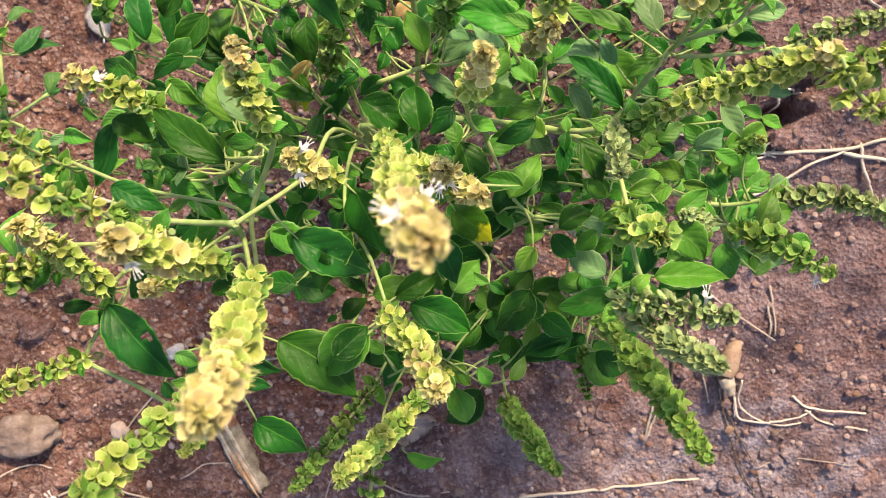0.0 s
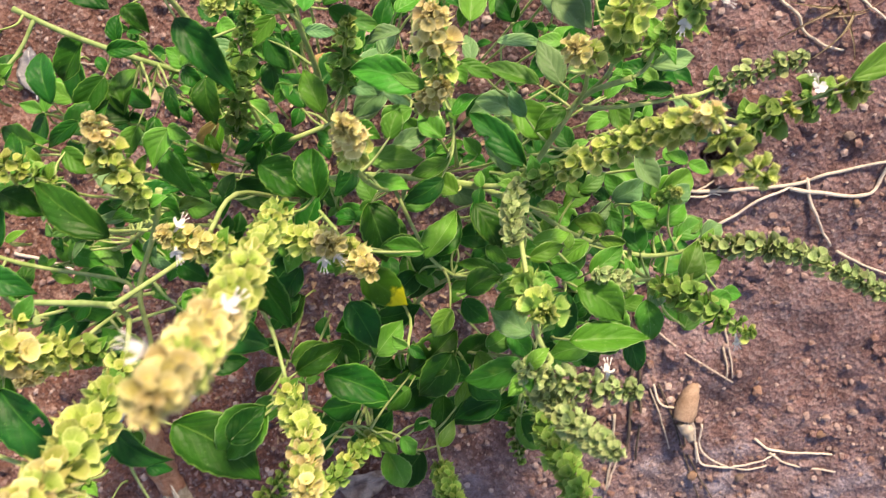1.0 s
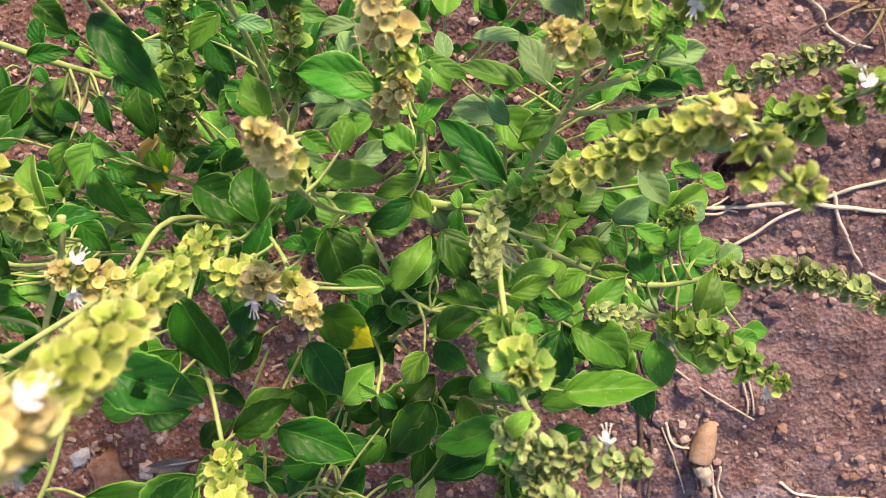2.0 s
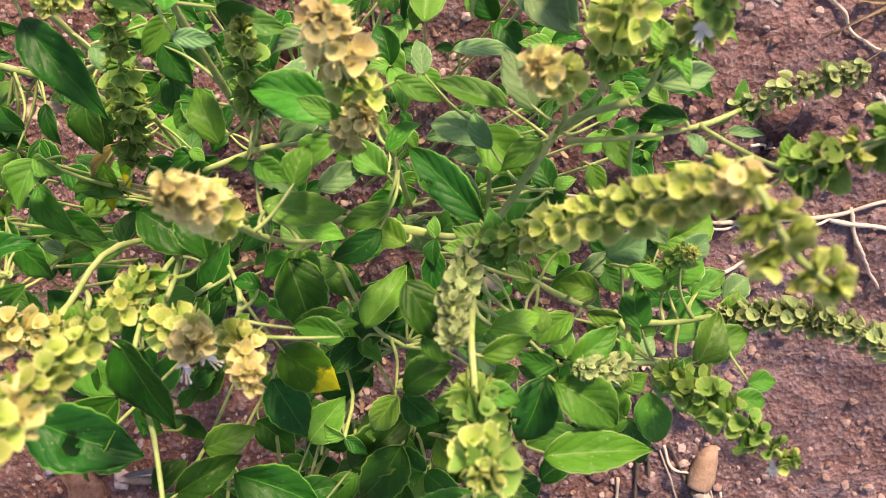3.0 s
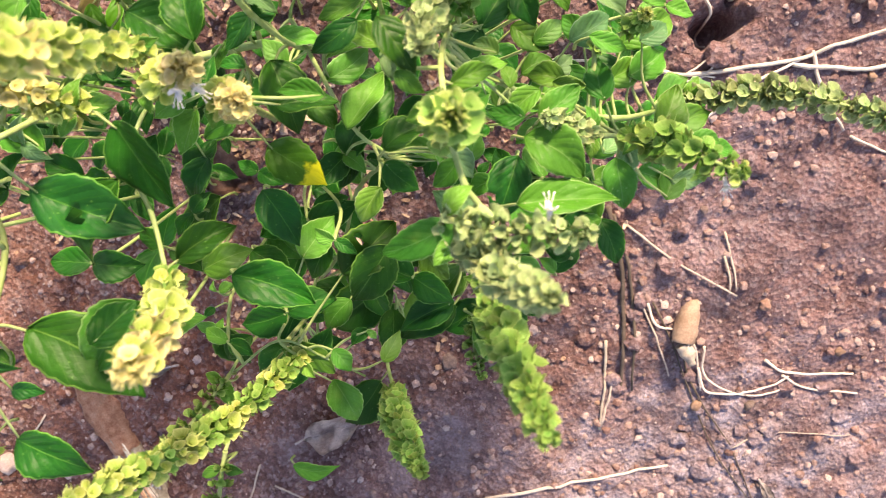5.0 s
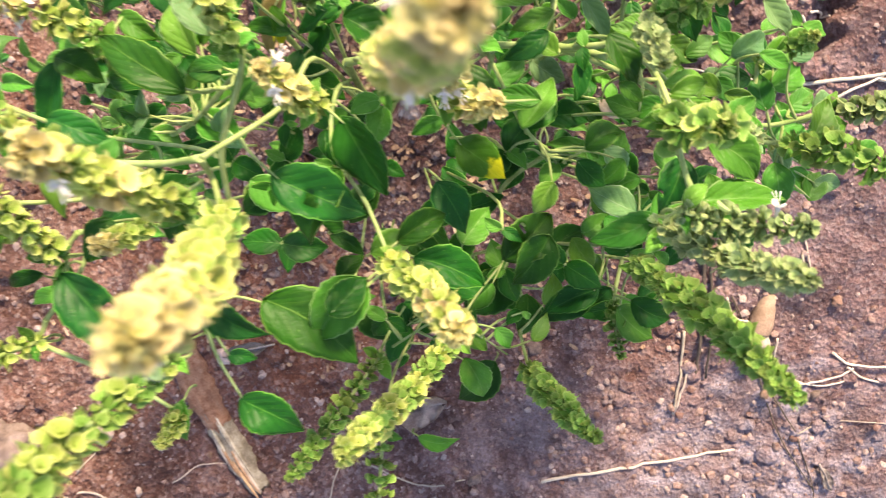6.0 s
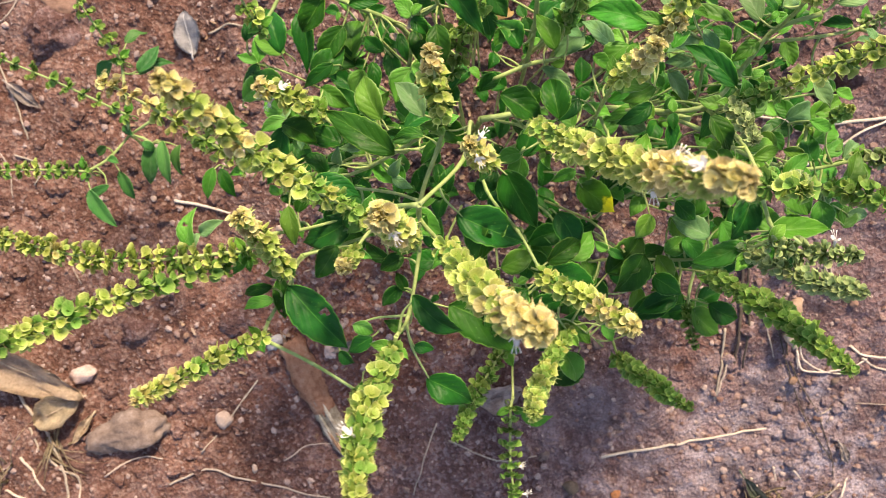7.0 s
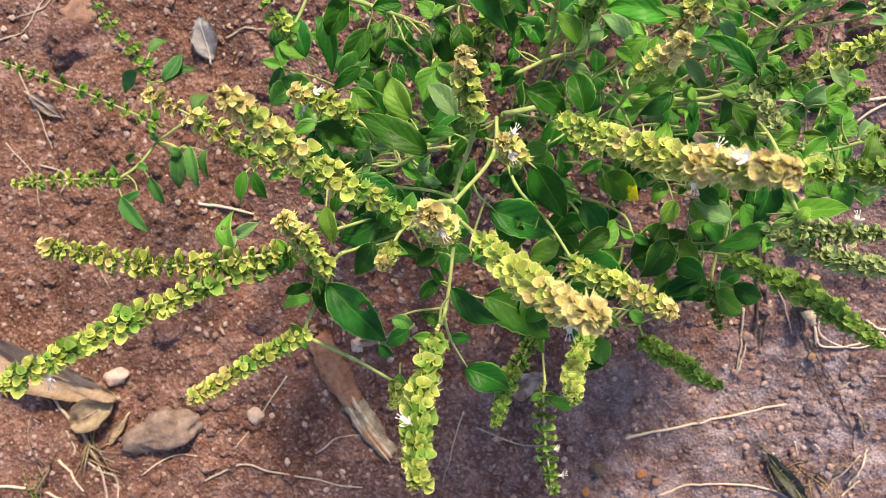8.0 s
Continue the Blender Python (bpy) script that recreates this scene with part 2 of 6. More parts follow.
    return n.surface(colour, 0.95, n.bump(height, 1.0, 0.0045), 0.0, None, 0.15)


SOIL = soil_material()


def rough_material(name, *colours, scale=60.0, rough=0.85, bump=0.5, sheer=0.0, island=False):
    n = Nodes(name)
    stops = tuple((0.25 + 0.5 * i / max(1, len(colours) - 1), c) for i, c in enumerate(colours))
    mottled = n.noise(scale, 5.0, 0.7)
    colour = n.ramp(mottled, *stops)
    if island:
        r = n.add("NewGeometry").outputs["Random Per Island"]
        colour = n.mix(0.65, colour, n.ramp(r, *tuple((i / max(1, len(colours) - 1), c) for i, c in enumerate(colours))))
    colour = n.mix(0.5, colour, n.ramp(n.noise(scale * 9, 3.0), (0.3, (0.45, 0.42, 0.4)), (0.65, (1, 1, 1))), 'MULTIPLY')
    return n.surface(vary(n, colour, 0.5), rough, n.bump(n.noise(scale * 4, 4.0), bump, 0.001), sheer, None, 0.2)


GRAVEL = rough_material("gravel", (0.11, 0.062, 0.052), (0.27, 0.165, 0.14), (0.17, 0.095, 0.08), (0.56, 0.45, 0.42), (0.27, 0.165, 0.14), (0.44, 0.36, 0.35), scale=120.0, island=True)
STONE_PINK = rough_material("pinkish_stone", (0.42, 0.30, 0.26), (0.60, 0.47, 0.42))
STONE_RED = rough_material("reddish_stone", (0.20, 0.115, 0.085), (0.34, 0.21, 0.165))
STONE_ORANGE = rough_material("orange_stone", (0.24, 0.10, 0.045), (0.42, 0.20, 0.10))
STONE_GREY = rough_material("grey_dry_leaf", (0.34, 0.33, 0.36), (0.55, 0.54, 0.57), scale=90.0)
STONE_MAUVE = rough_material("mauve_stone", (0.10, 0.068, 0.062), (0.21, 0.15, 0.135), (0.34, 0.26, 0.24), scale=85.0, bump=1.0)
ROOT = rough_material("pale_root", (0.58, 0.47, 0.39), (0.80, 0.70, 0.61), scale=150.0)
TWIG = rough_material("dry_twig", (0.38, 0.30, 0.25), (0.62, 0.52, 0.45), scale=150.0)
DARK_TWIG = rough_material("dark_twig", (0.055, 0.042, 0.036), (0.16, 0.12, 0.10), scale=150.0)
DRY_LEAF = rough_material("dry_leaf", (0.34, 0.24, 0.165), (0.58, 0.46, 0.35), (0.74, 0.63, 0.50), scale=45.0, sheer=0.12)
LITTER = rough_material("litter", (0.16, 0.09, 0.06), (0.42, 0.29, 0.20), (0.25, 0.15, 0.10), (0.58, 0.46, 0.36), scale=80.0, island=True)
BROWN_LEAF = rough_material("brown_dead_leaf", (0.11, 0.06, 0.045), (0.27, 0.16, 0.12), (0.40, 0.28, 0.22), scale=80.0)
PALE_LEAF = rough_material("pale_dead_leaf", (0.30, 0.20, 0.18), (0.58, 0.47, 0.44), (0.74, 0.66, 0.62), scale=70.0)
GREY_LEAF = rough_material("grey_dead_leaf", (0.20, 0.16, 0.15), (0.52, 0.45, 0.43), scale=60.0)
DARK_LEAF = rough_material("dark_fallen_leaf", (0.045, 0.065, 0.045), (0.13, 0.15, 0.11), (0.30, 0.28, 0.26), scale=60.0)
BARK = rough_material("orange_wood", (0.27, 0.12, 0.065), (0.52, 0.30, 0.19), (0.66, 0.48, 0.36), scale=110.0, bump=1.0)
BARK_GREY = rough_material("weathered_wood", (0.16, 0.115, 0.09), (0.50, 0.42, 0.35), (0.74, 0.68, 0.61), scale=70.0)
POD = rough_material("tan_pod", (0.30, 0.20, 0.13), (0.52, 0.39, 0.28), scale=70.0, rough=0.6)
POD_END = rough_material("pale_pod_end", (0.34, 0.27, 0.22), (0.55, 0.46, 0.39))
STRAW = rough_material("straw", (0.36, 0.28, 0.19), (0.56, 0.46, 0.33), scale=80.0, sheer=0.1)
GRASS = rough_material("grass_blade", (0.16, 0.30, 0.06), (0.30, 0.44, 0.12), scale=60.0, sheer=0.2)


# ---- building helpers ----
def vec(p):
    return Vector(p)


def link_mesh(name, bm, material, parent=None, label=""):
    mesh = bpy.data.meshes.new(name)
    bm.to_mesh(mesh)
    bm.free()
    for m in material if isinstance(material, tuple) else (material,):
        mesh.materials.append(m)
    ob = new(name, mesh)
    ob.parent = parent
    if label:
        ob["label"] = label
    return ob


def smooth(bm):
    for f in bm.faces:
        f.smooth = True


def curve_points(points, count):
    """Points along a smooth curve through the given ones."""
    pts = [vec(p) for p in points]
    if len(pts) == 2:
        return [pts[0].lerp(pts[1], i / (count - 1)) for i in range(count)]
    ext = [2 * pts[0] - pts[1], *pts, 2 * pts[-1] - pts[-2]]
    out = []
    for i in range(count):
        s = i / (count - 1) * (len(pts) - 1)
        k = min(int(s), len(pts) - 2)
        f = s - k
        a, b, c, d = ext[k:k + 4]
        out.append(0.5 * ((2 * b) + (c - a) * f + (2 * a - 5 * b + 4 * c - d) * f * f + (3 * b - a - 3 * c + d) * f ** 3))
    return out


def tube(bm, points, radii, sides=7, slot=0):
    rings, last = [], Vector((0.31, 0.22, 0.92))
    for i, p in enumerate(points):
        d = (points[min(i + 1, len(points) - 1)] - points[max(i - 1, 0)]).normalized()
        a = d.cross(last)
        if a.length < 1e-4:
            a = d.cross(Vector((1, 0, 0)))
        a.normalize()
        b = d.cross(a)
        r = radii[i] if isinstance(radii, (list, tuple)) else radii
        rings.append([bm.verts.new(p + (a * math.cos(t) + b * math.sin(t)) * r) for t in (2 * math.pi * k / sides for k in range(sides))])
    for u, v in zip(rings, rings[1:]):
        for k in range(sides):
            f = bm.faces.new((u[k], u[(k + 1) % sides], v[(k + 1) % sides], v[k]))
            f.material_index, f.smooth = slot, True
    for ring, flip in ((rings[0], True), (rings[-1], False)):
        f = bm.faces.new(ring[::-1] if flip else ring)
        f.material_index = slot


# ---- ground ----
def slope(x, y):
    u, v = 0.5 * math.tanh(x / 0.5), 0.5 * math.tanh(y / 0.5)
    return -0.0091 + (0.1949 * u + 0.2281 * v + 0.5223 * u * v) / (1 + ((x * x + y * y) / 1.4) ** 2)


HOLLOWS = ((0.258, 0.104, 0.0100, 0.042), (0.276, 0.124, 0.0100, 0.012))


def ground_height(x, y):
    z = slope(x, y)
    if abs(x) < 1.6 and abs(y) < 1.6:
        p = Vector((x, y, 0.0))
        z += 0.008 * noise.noise(p * 9) + 0.006 * noise.noise(p * 24 + Vector((3, 1, 0)))
    if abs(x) < 0.63 and abs(y) < 0.51:
        z += 0.0036 * noise.noise(p * 52) + 0.0027 * noise.noise(p * 115) + 0.0023 * abs(noise.noise(p * 210))
        for hx, hy, r, depth in HOLLOWS:
            along, over = 0.81 * (x - hx) + 0.59 * (y - hy), 0.81 * (y - hy) - 0.59 * (x - hx)
            d2 = ((along / 1.7) ** 2 + over ** 2) / (r * (1 + 0.55 * noise.noise(p * 75 + Vector((hx * 40, 2, 0))))) ** 2
            if d2 < 6:
                z -= depth * math.exp(-d2 * d2)
    return z


def build_ground():
    fine = lambda lo, hi, step: list(np.arange(lo, hi + step / 2, step))
    reach = [0.05 * 1.35 ** i for i in range(1, 25)]
    xs = [-0.62 - r for r in reach[::-1]] + fine(-0.62, 0.62, 0.0031) + [0.62 + r for r in reach]
    ys = [-0.46 - r for r in reach[::-1]] + fine(-0.46, 0.50, 0.0031) + [0.50 + r for r in reach]
    w = len(xs)
    verts = [(x, y, ground_height(x, y)) for y in ys for x in xs]
    faces = [(j * w + i, j * w + i + 1, (j + 1) * w + i + 1, (j + 1) * w + i) for j in range(len(ys) - 1) for i in range(w - 1)]
    mesh = bpy.data.meshes.new("ground")
    mesh.from_pydata(verts, [], faces)
    mesh.materials.append(SOIL)
    mesh.polygons.foreach_set("use_smooth", [True] * len(mesh.polygons))
    tagged(new("ground", mesh), "bare reddish gravelly soil with an ashy grey patch", "ground", kind="structure")


build_ground()


def pebble_shape(bm, centre, size, rng, detail=1, jag=0.0):
    made = bmesh.ops.create_icosphere(bm, subdivisions=detail, radius=1.0)["verts"]
    turn = Euler((rng.uniform(0, 6), rng.uniform(0, 6), rng.uniform(0, 6))).to_matrix()
    off = Vector((rng.uniform(0, 99), rng.uniform(0, 99), 0))
    for v in made:
        k = 1 + 0.42 * noise.noise(v.co * 1.4 + off) + 0.16 * noise.noise(v.co * 3.3 + off) + jag * noise.noise(v.co * 7 + off)
        v.co = turn @ (v.co * k)
        v.co = Vector((v.co.x * size[0], v.co.y * size[1], v.co.z * size[2])) + centre


def build_gravel():
    """Loose grit and small stones over the soil, as one mass."""
    rng = random.Random(5)
    shapes = []
    for k in range(14):
        bm = bmesh.new()
        pebble_shape(bm, Vector(), (1, rng.uniform(0.65, 1), rng.uniform(0.5, 0.8)), rng, 1)
        bm.verts.ensure_lookup_table()
        shapes.append(([v.co.copy() for v in bm.verts], [[v.index for v in f.verts] for f in bm.faces]))
        bm.free()
    verts, faces = [], []
    for _ in range(26000):
        x, y = rng.uniform(-0.6, 0.6), rng.uniform(-0.44, 0.48)
        if noise.noise(Vector((x * 11, y * 11, 4))) < rng.uniform(-0.9, 0.2):
            continue
        r = 0.0008 + 0.0036 * rng.random() ** 5
        turn, (vs, fs) = rng.uniform(0, 6.28), shapes[rng.randrange(14)]
        c, s, z, base = math.cos(turn), math.sin(turn), ground_height(x, y) + 0.15 * r, len(verts)
        verts += [(x + r * (v.x * c - v.y * s), y + r * (v.x * s + v.y * c), z + r * v.z) for v in vs]
        faces += [[base + i for i in f] for f in fs]
    mesh = bpy.data.meshes.new("gravel")
    mesh.from_pydata(verts, [], faces)
    mesh.materials.append(GRAVEL)
    tagged(new("gravel", mesh), "loose reddish grit and small stones on the soil", "gravel", kind="stuff")


build_gravel()


def build_clods():
    """Crumbly lumps of the same soil, half sunk into it."""
    rng = random.Random(17)
    verts, faces = [], []
    for _ in range(4400):
        x, y = rng.uniform(-0.6, 0.44), rng.uniform(-0.36, 0.40)
        # fewer on the trodden ground to one side
        if noise.noise(Vector((x * 7, y * 7, 9))) < rng.uniform(-0.5, 0.32) + (0.25 if x > 0.08 else 0.0):
            continue
        bm = bmesh.new()
        r = 0.0018 + 0.0080 * rng.random() ** 3.5
        pebble_shape(bm, Vector((x, y, ground_height(x, y) - 0.1 * r)), (r, r * rng.uniform(0.7, 1), r * rng.uniform(0.5, 0.8)), rng, 2)
        base = len(verts)
        bm.verts.index_update()
        verts += [v.co[:] for v in bm.verts]
        faces += [[base + v.index for v in f.verts] for f in bm.faces]
        bm.free()
    mesh = bpy.data.meshes.new("soil_clods")
    mesh.from_pydata(verts, [], faces)
    mesh.materials.append(SOIL)
    tagged(new("soil_clods", mesh), "crumbly reddish clods of soil on the ground", "soil", kind="stuff")


build_clods()


# ---- basil plant: leaves, stems, flower spikes ----
plant = tagged(new("basil_plant"), "bushy green basil plant with long flower spikes, growing in soil", "plant")
plant.location = (-0.032, 0.078, 0.001)
low_plant = tagged(new("basil_seedling"), "small low basil plant with thin green flower spikes", "plant")
low_plant.location = (-0.362, 0.103, -0.062)
bpy.context.view_layer.update()
leaf_rng = random.Random(11)
STEM_POINTS = []


def under(ob, parent):
    ob.matrix_parent_inverse = Matrix.Translation(parent.location).inverted()
    return ob


def leaf(parent, base, tip, width, kind="", material=None, label="", name="leaf", into=None):
    """An ovate leaf from base to tip: folded along its midrib, drooping, with a faintly toothed edge and a short stalk."""
    rng = leaf_rng
    base, tip = vec(base), vec(tip)
    axis = tip - base
    length = axis.length
    width = min(width, 0.62 * length)
    axis.normalize()
    lean = Vector((rng.uniform(-0.4, 0.4), rng.uniform(-0.4, 0.4) + 0.05, 1.0)).normalized()
    side = axis.cross(lean).normalized()
    up = side.cross(axis).normalized()
    fold, droop, twist = rng.uniform(0.2, 0.75), rng.uniform(0.02, 0.2), rng.uniform(-0.45, 0.45)
    wave, phase, bend = rng.uniform(0.02, 0.11), rng.uniform(0, 6), rng.uniform(-0.09, 0.09)
    blunt, taper = rng.uniform(0.62, 0.70), rng.uniform(0.92, 1.16)
    peak = (blunt / (blunt + taper)) ** blunt * (taper / (blunt + taper)) ** taper
    rows, half = 22, 4
    bm = bmesh.new()
    uv = bm.loops.layers.uv.new("UVMap")
    top, coord = [], {}
    for i in range(rows):
        s = i / (rows - 1)
        w = width * 0.53 * s ** blunt * (1 - s) ** taper / peak
        w = max(w, width * 0.015)
        w *= 1 + (0.0, 0.03, -0.03)[i % 3] * (0.15 < s < 0.95)
        mid = base + axis * (length * s) + up * (length * (droop * (4 * s * (1 - s)) - 0.02)) + side * (length * bend * 4 * s * (1 - s))
        turn = twist * (s - 0.3)
        sd = side * math.cos(turn) + up * math.sin(turn)
        un = up * math.cos(turn) - side * math.sin(turn)
        row = []
        for j in range(-half, half + 1):
            q = j / half
            rise = fold * abs(q) * w * 1.1 - 0.25 * fold * q * q * w + wave * width * math.sin(phase + 9 * s) * q * q
            v = bm.verts.new(mid + sd * (w * q) + un * rise)
            coord[v] = (0.5 + 0.5 * q, s)
            row.append(v)
        top.append(row)
    gone = set()
    if kind == "hole":
        gone = {(8, half + 1), (8, half), (9, half + 1), (9, half), (10, half + 1)}
    elif length > 0.025 and rng.random() < 0.10:
        i, j = rng.randrange(5, 17), rng.choice((0, 1, 2, 5, 6, 7))
        gone = {(i, j), (i + 1, j), (i, min(7, j + 1))}
    faces = []
    for i in range(rows - 1):
        for j in range(2 * half):
            if (i, j) not in gone:
                faces.append(bm.faces.new((top[i][j], top[i + 1][j], top[i + 1][j + 1], top[i][j + 1])))
    for f in faces:
        f.smooth = True
        for loop in f.loops:
            loop[uv].uv = coord[loop.vert]
    bmesh.ops.recalc_face_normals(bm, faces=faces)
    if sum((f.normal.dot(up) for f in faces)) < 0:
        bmesh.ops.reverse_faces(bm, faces=faces)
    bmesh.ops.solidify(bm, geom=faces, thickness=0.00025)
    bm.normal_update()
    for f in bm.faces:
        f.smooth = True
        if f.normal.dot(up) < -0.15:
            f.material_index = 2
    # stalk, from the nearest stem where one is near
    near = min(STEM_POINTS, key=lambda q: (q - base).length_squared, default=None)
    if near is None or not 0.002 < (near - base).length < (0.03 if into else 0.04):
        near = base - axis * (0.10 * length + 0.001) - Vector((0, 0, 0.022))
    knee = near.lerp(base, 0.5) - axis * (0.08 * (near - base).length) - Vector((0, 0, 0.08 * (near - base).length))
    tube(bm, curve_points((near, knee, base + axis * length * 0.08), 9), [0.0009, 0.0008, 0.0008, 0.0007, 0.0007, 0.0006, 0.0006, 0.0005, 0.0003], 5, 1)
    if material is None:
        # paler leaves on the side towards the sun: sunlight put into their colour
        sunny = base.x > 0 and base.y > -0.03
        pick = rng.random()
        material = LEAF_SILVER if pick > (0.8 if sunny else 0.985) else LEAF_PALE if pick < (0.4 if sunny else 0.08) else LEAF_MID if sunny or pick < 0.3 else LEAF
    if into is not None:
        for f in bm.faces:
            f.material_index = (int(material is LEAF_PALE), 2, 3)[f.material_index]
        into.add(bm)
        return None
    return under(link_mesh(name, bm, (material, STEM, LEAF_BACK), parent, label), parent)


def stem(parent, radius, *points, material=None):
    foot = min(points, key=lambda p: p[2])
    if foot[2] < 0.045 and foot in (points[0], points[-1]):
        x, y = foot[0], foot[1]
        points = [(x, y, ground_height(x, y) - 0.004), *points] if foot == points[0] else [*points, (x, y, ground_height(x, y) - 0.004)]
    n = 5 * (len(points) - 1) + 1
    pts = curve_points(points, n)
    STEM_POINTS.extend(pts)
    bm = bmesh.new()
    radii = [radius * (1.08 - 0.22 * i / (n - 1)) * (1.18 if i % 5 == 0 else 1.0) for i in range(n)]
    tube(bm, pts, radii, 8)
    return under(link_mesh("stem", bm, material or STEM, parent), parent)


def calyx(bm, uv, at, out, axis, size, rng):
    """A short tube with a broad round cupped upper lip and two pointed lower teeth."""
    out = out.normalized()
    side = axis.cross(out).normalized()
    up = out.cross(side).normalized()
    if up.dot(axis) < 0:
        up = -up

    def band(u, v, a, b):
        m = len(u)
        for k in range(m):
            f = bm.faces.new((u[k], u[(k + 1) % m], v[(k + 1) % m], v[k]))
            f.smooth = True
            for loop, (i, j) in zip(f.loops, ((k, a), (k + 1, a), (k + 1, b), (k, b))):
                loop[uv].uv = (i / m, j)

    angles = [2 * math.pi * k / 10 for k in range(10)]
    rings = [[bm.verts.new(at + out * (size * x) + (side * math.cos(a) + up * math.sin(a)) * size * r) for a in angles[::2]] for x, r in ((0.0, 0.07), (0.3, 0.15), (0.58, 0.18))]
    band(rings[0], rings[1], 0.0, 0.2)
    band(rings[1], rings[2], 0.2, 0.5)
    face = (out * rng.uniform(0.0, 1.1) + up * rng.uniform(0.25, 1.0) + side * rng.uniform(-0.4, 0.4)).normalized()
    high = face.cross(side).normalized()
    if high.dot(out) < 0:
        high = -high
    across = face.cross(high).normalized()
    centre = at + out * size * 0.50 + up * size * 0.08
    wide, cup, tilt = rng.uniform(0.28, 0.40), rng.uniform(-0.05, 0.20), rng.uniform(0, 6.28)
    arch, nod, ruffle = rng.uniform(0.1, 0.75), rng.uniform(-0.3, 0.35), rng.uniform(0.02, 0.10)
    lips = []
    for r in (0.22, 0.55, 0.82, 0.95, 1.0):
        ring = []
        for a in angles:
            away = wide * r * (1 + 0.06 * math.sin(2 * a + tilt) + ruffle * (r > 0.7) * math.sin(3 * a + 3 * tilt))
            x, y = 1.12 * math.cos(a) * away, (math.sin(a) + 0.35) * away
            curl = cup * r * r + arch * x * x / wide + nod * y * max(y, 0.0) / wide + 0.4 * ruffle * wide * (r > 0.7) * math.sin(4 * a + tilt)
            ring.append(bm.verts.new(centre + (across * x + high * y + face * curl) * size))
        lips.append(ring)
    for u, v, a, b in zip(lips, lips[1:], (0.6, 0.7, 0.84, 0.95), (0.7, 0.84, 0.95, 1.0)):
        band(u, v, a, b)
    f = bm.faces.new(lips[0][::-1])
    f.smooth = True
    for loop in f.loops:
        loop[uv].uv = (0.5, 0.6)
    for sgn in (-0.5, 0.5):
        root = at + out * size * 0.6 - up * size * 0.14 + side * sgn * size * 0.2
        f = bm.faces.new([bm.verts.new(p) for p in (root - side * size * 0.08, root + side * size * 0.08, root + out * size * rng.uniform(0.3, 0.62) - up * size * rng.uniform(-0.1, 0.25) + side * sgn * size * 0.2)])
        for loop in f.loops:
            loop[uv].uv = (0.5, 0.9)


def whorl_mesh(material, seed, spread):
    """Six calyces round the rachis, with two small bracts; 1 unit across the radius."""
    rng = random.Random(seed)
    bm = bmesh.new()
    uv = bm.loops.layers.uv.new("UVMap")
    for k in range(6):
        a = math.pi * (k // 3) + radians((-54, 0, 54)[k % 3]) + rng.uniform(-0.18, 0.18)
        out = Vector((math.cos(a), math.sin(a), spread + rng.uniform(-0.38, 0.38)))
        calyx(bm, uv, Vector((math.cos(a), math.sin(a), 0)) * 0.12, out, Vector((0, 0, 1)), rng.uniform(0.70, 1.06), rng)
    for a in (math.pi / 2, -math.pi / 2):
        d, s = Vector((math.cos(a), math.sin(a), -0.25)), Vector((-math.sin(a), math.cos(a), 0))
        vs = [bm.verts.new(p) for p in (d * 0.1 - s * 0.05, d * 0.5 - s * 0.2, d * 0.95, d * 0.5 + s * 0.2, d * 0.1 + s * 0.05)]
        f = bm.faces.new(vs)
        for loop in f.loops:
            loop[uv].uv = (0.5, 0.3)
    mesh = bpy.data.meshes.new("whorl")
    bm.to_mesh(mesh)
    bm.free()
    mesh.materials.append(material)
    return mesh


WHORLS = {m.name: [whorl_mesh(m, 20 + 7 * i + 3 * k, 0.05 - 0.1 * k) for k in range(4)] for i, m in enumerate((CALYX_GREEN, CALYX_YELLOW, CALYX_DRY, CALYX_GREY))}


def flower_mesh(seed):
    rng = random.Random(seed)
    bm = bmesh.new()
    tube(bm, [Vector((0, 0, 0)), Vector((0, 0, 0.35)), Vector((0, 0.02, 0.6))], [0.09, 0.11, 0.16], 6)
    for a, long in ((0, 0.55), (1.1, 0.42), (2.2, 0.42), (3.3, 0.42), (4.9, 0.6)):
        d = Vector((math.cos(a), math.sin(a), 0.55)).normalized()
        s = d.cross(Vector((0, 0, 1))).normalized()
        o = Vector((0, 0.02, 0.55))
        cup = Vector((0, 0, 0.08))
        ring = [o - s * 0.06, o + d * long * 0.5 - s * 0.17 - cup, o + d * long * 0.9 - s * 0.12, o + d * long, o + d * long * 0.9 + s * 0.12, o + d * long * 0.5 + s * 0.17 - cup, o + s * 0.06]
        bm.faces.new([bm.verts.new(p) for p in ring]).smooth = True
    for k in range(3):
        a = 4.4 + 0.5 * k
        tube(bm, curve_points(((0, 0.02, 0.5), (0.25 * math.cos(a), 0.25 * math.sin(a), 0.9), (0.5 * math.cos(a), 0.5 * math.sin(a), 1.15 + 0.1 * rng.random())), 5), [0.02, 0.02, 0.02, 0.025, 0.05], 4)
    mesh = bpy.data.meshes.new("flower")
    bm.to_mesh(mesh)
    bm.free()
    mesh.materials.append(PETAL)
    return mesh


FLOWERS = [flower_mesh(k) for k in range(3)]
spike_rng = random.Random(23)


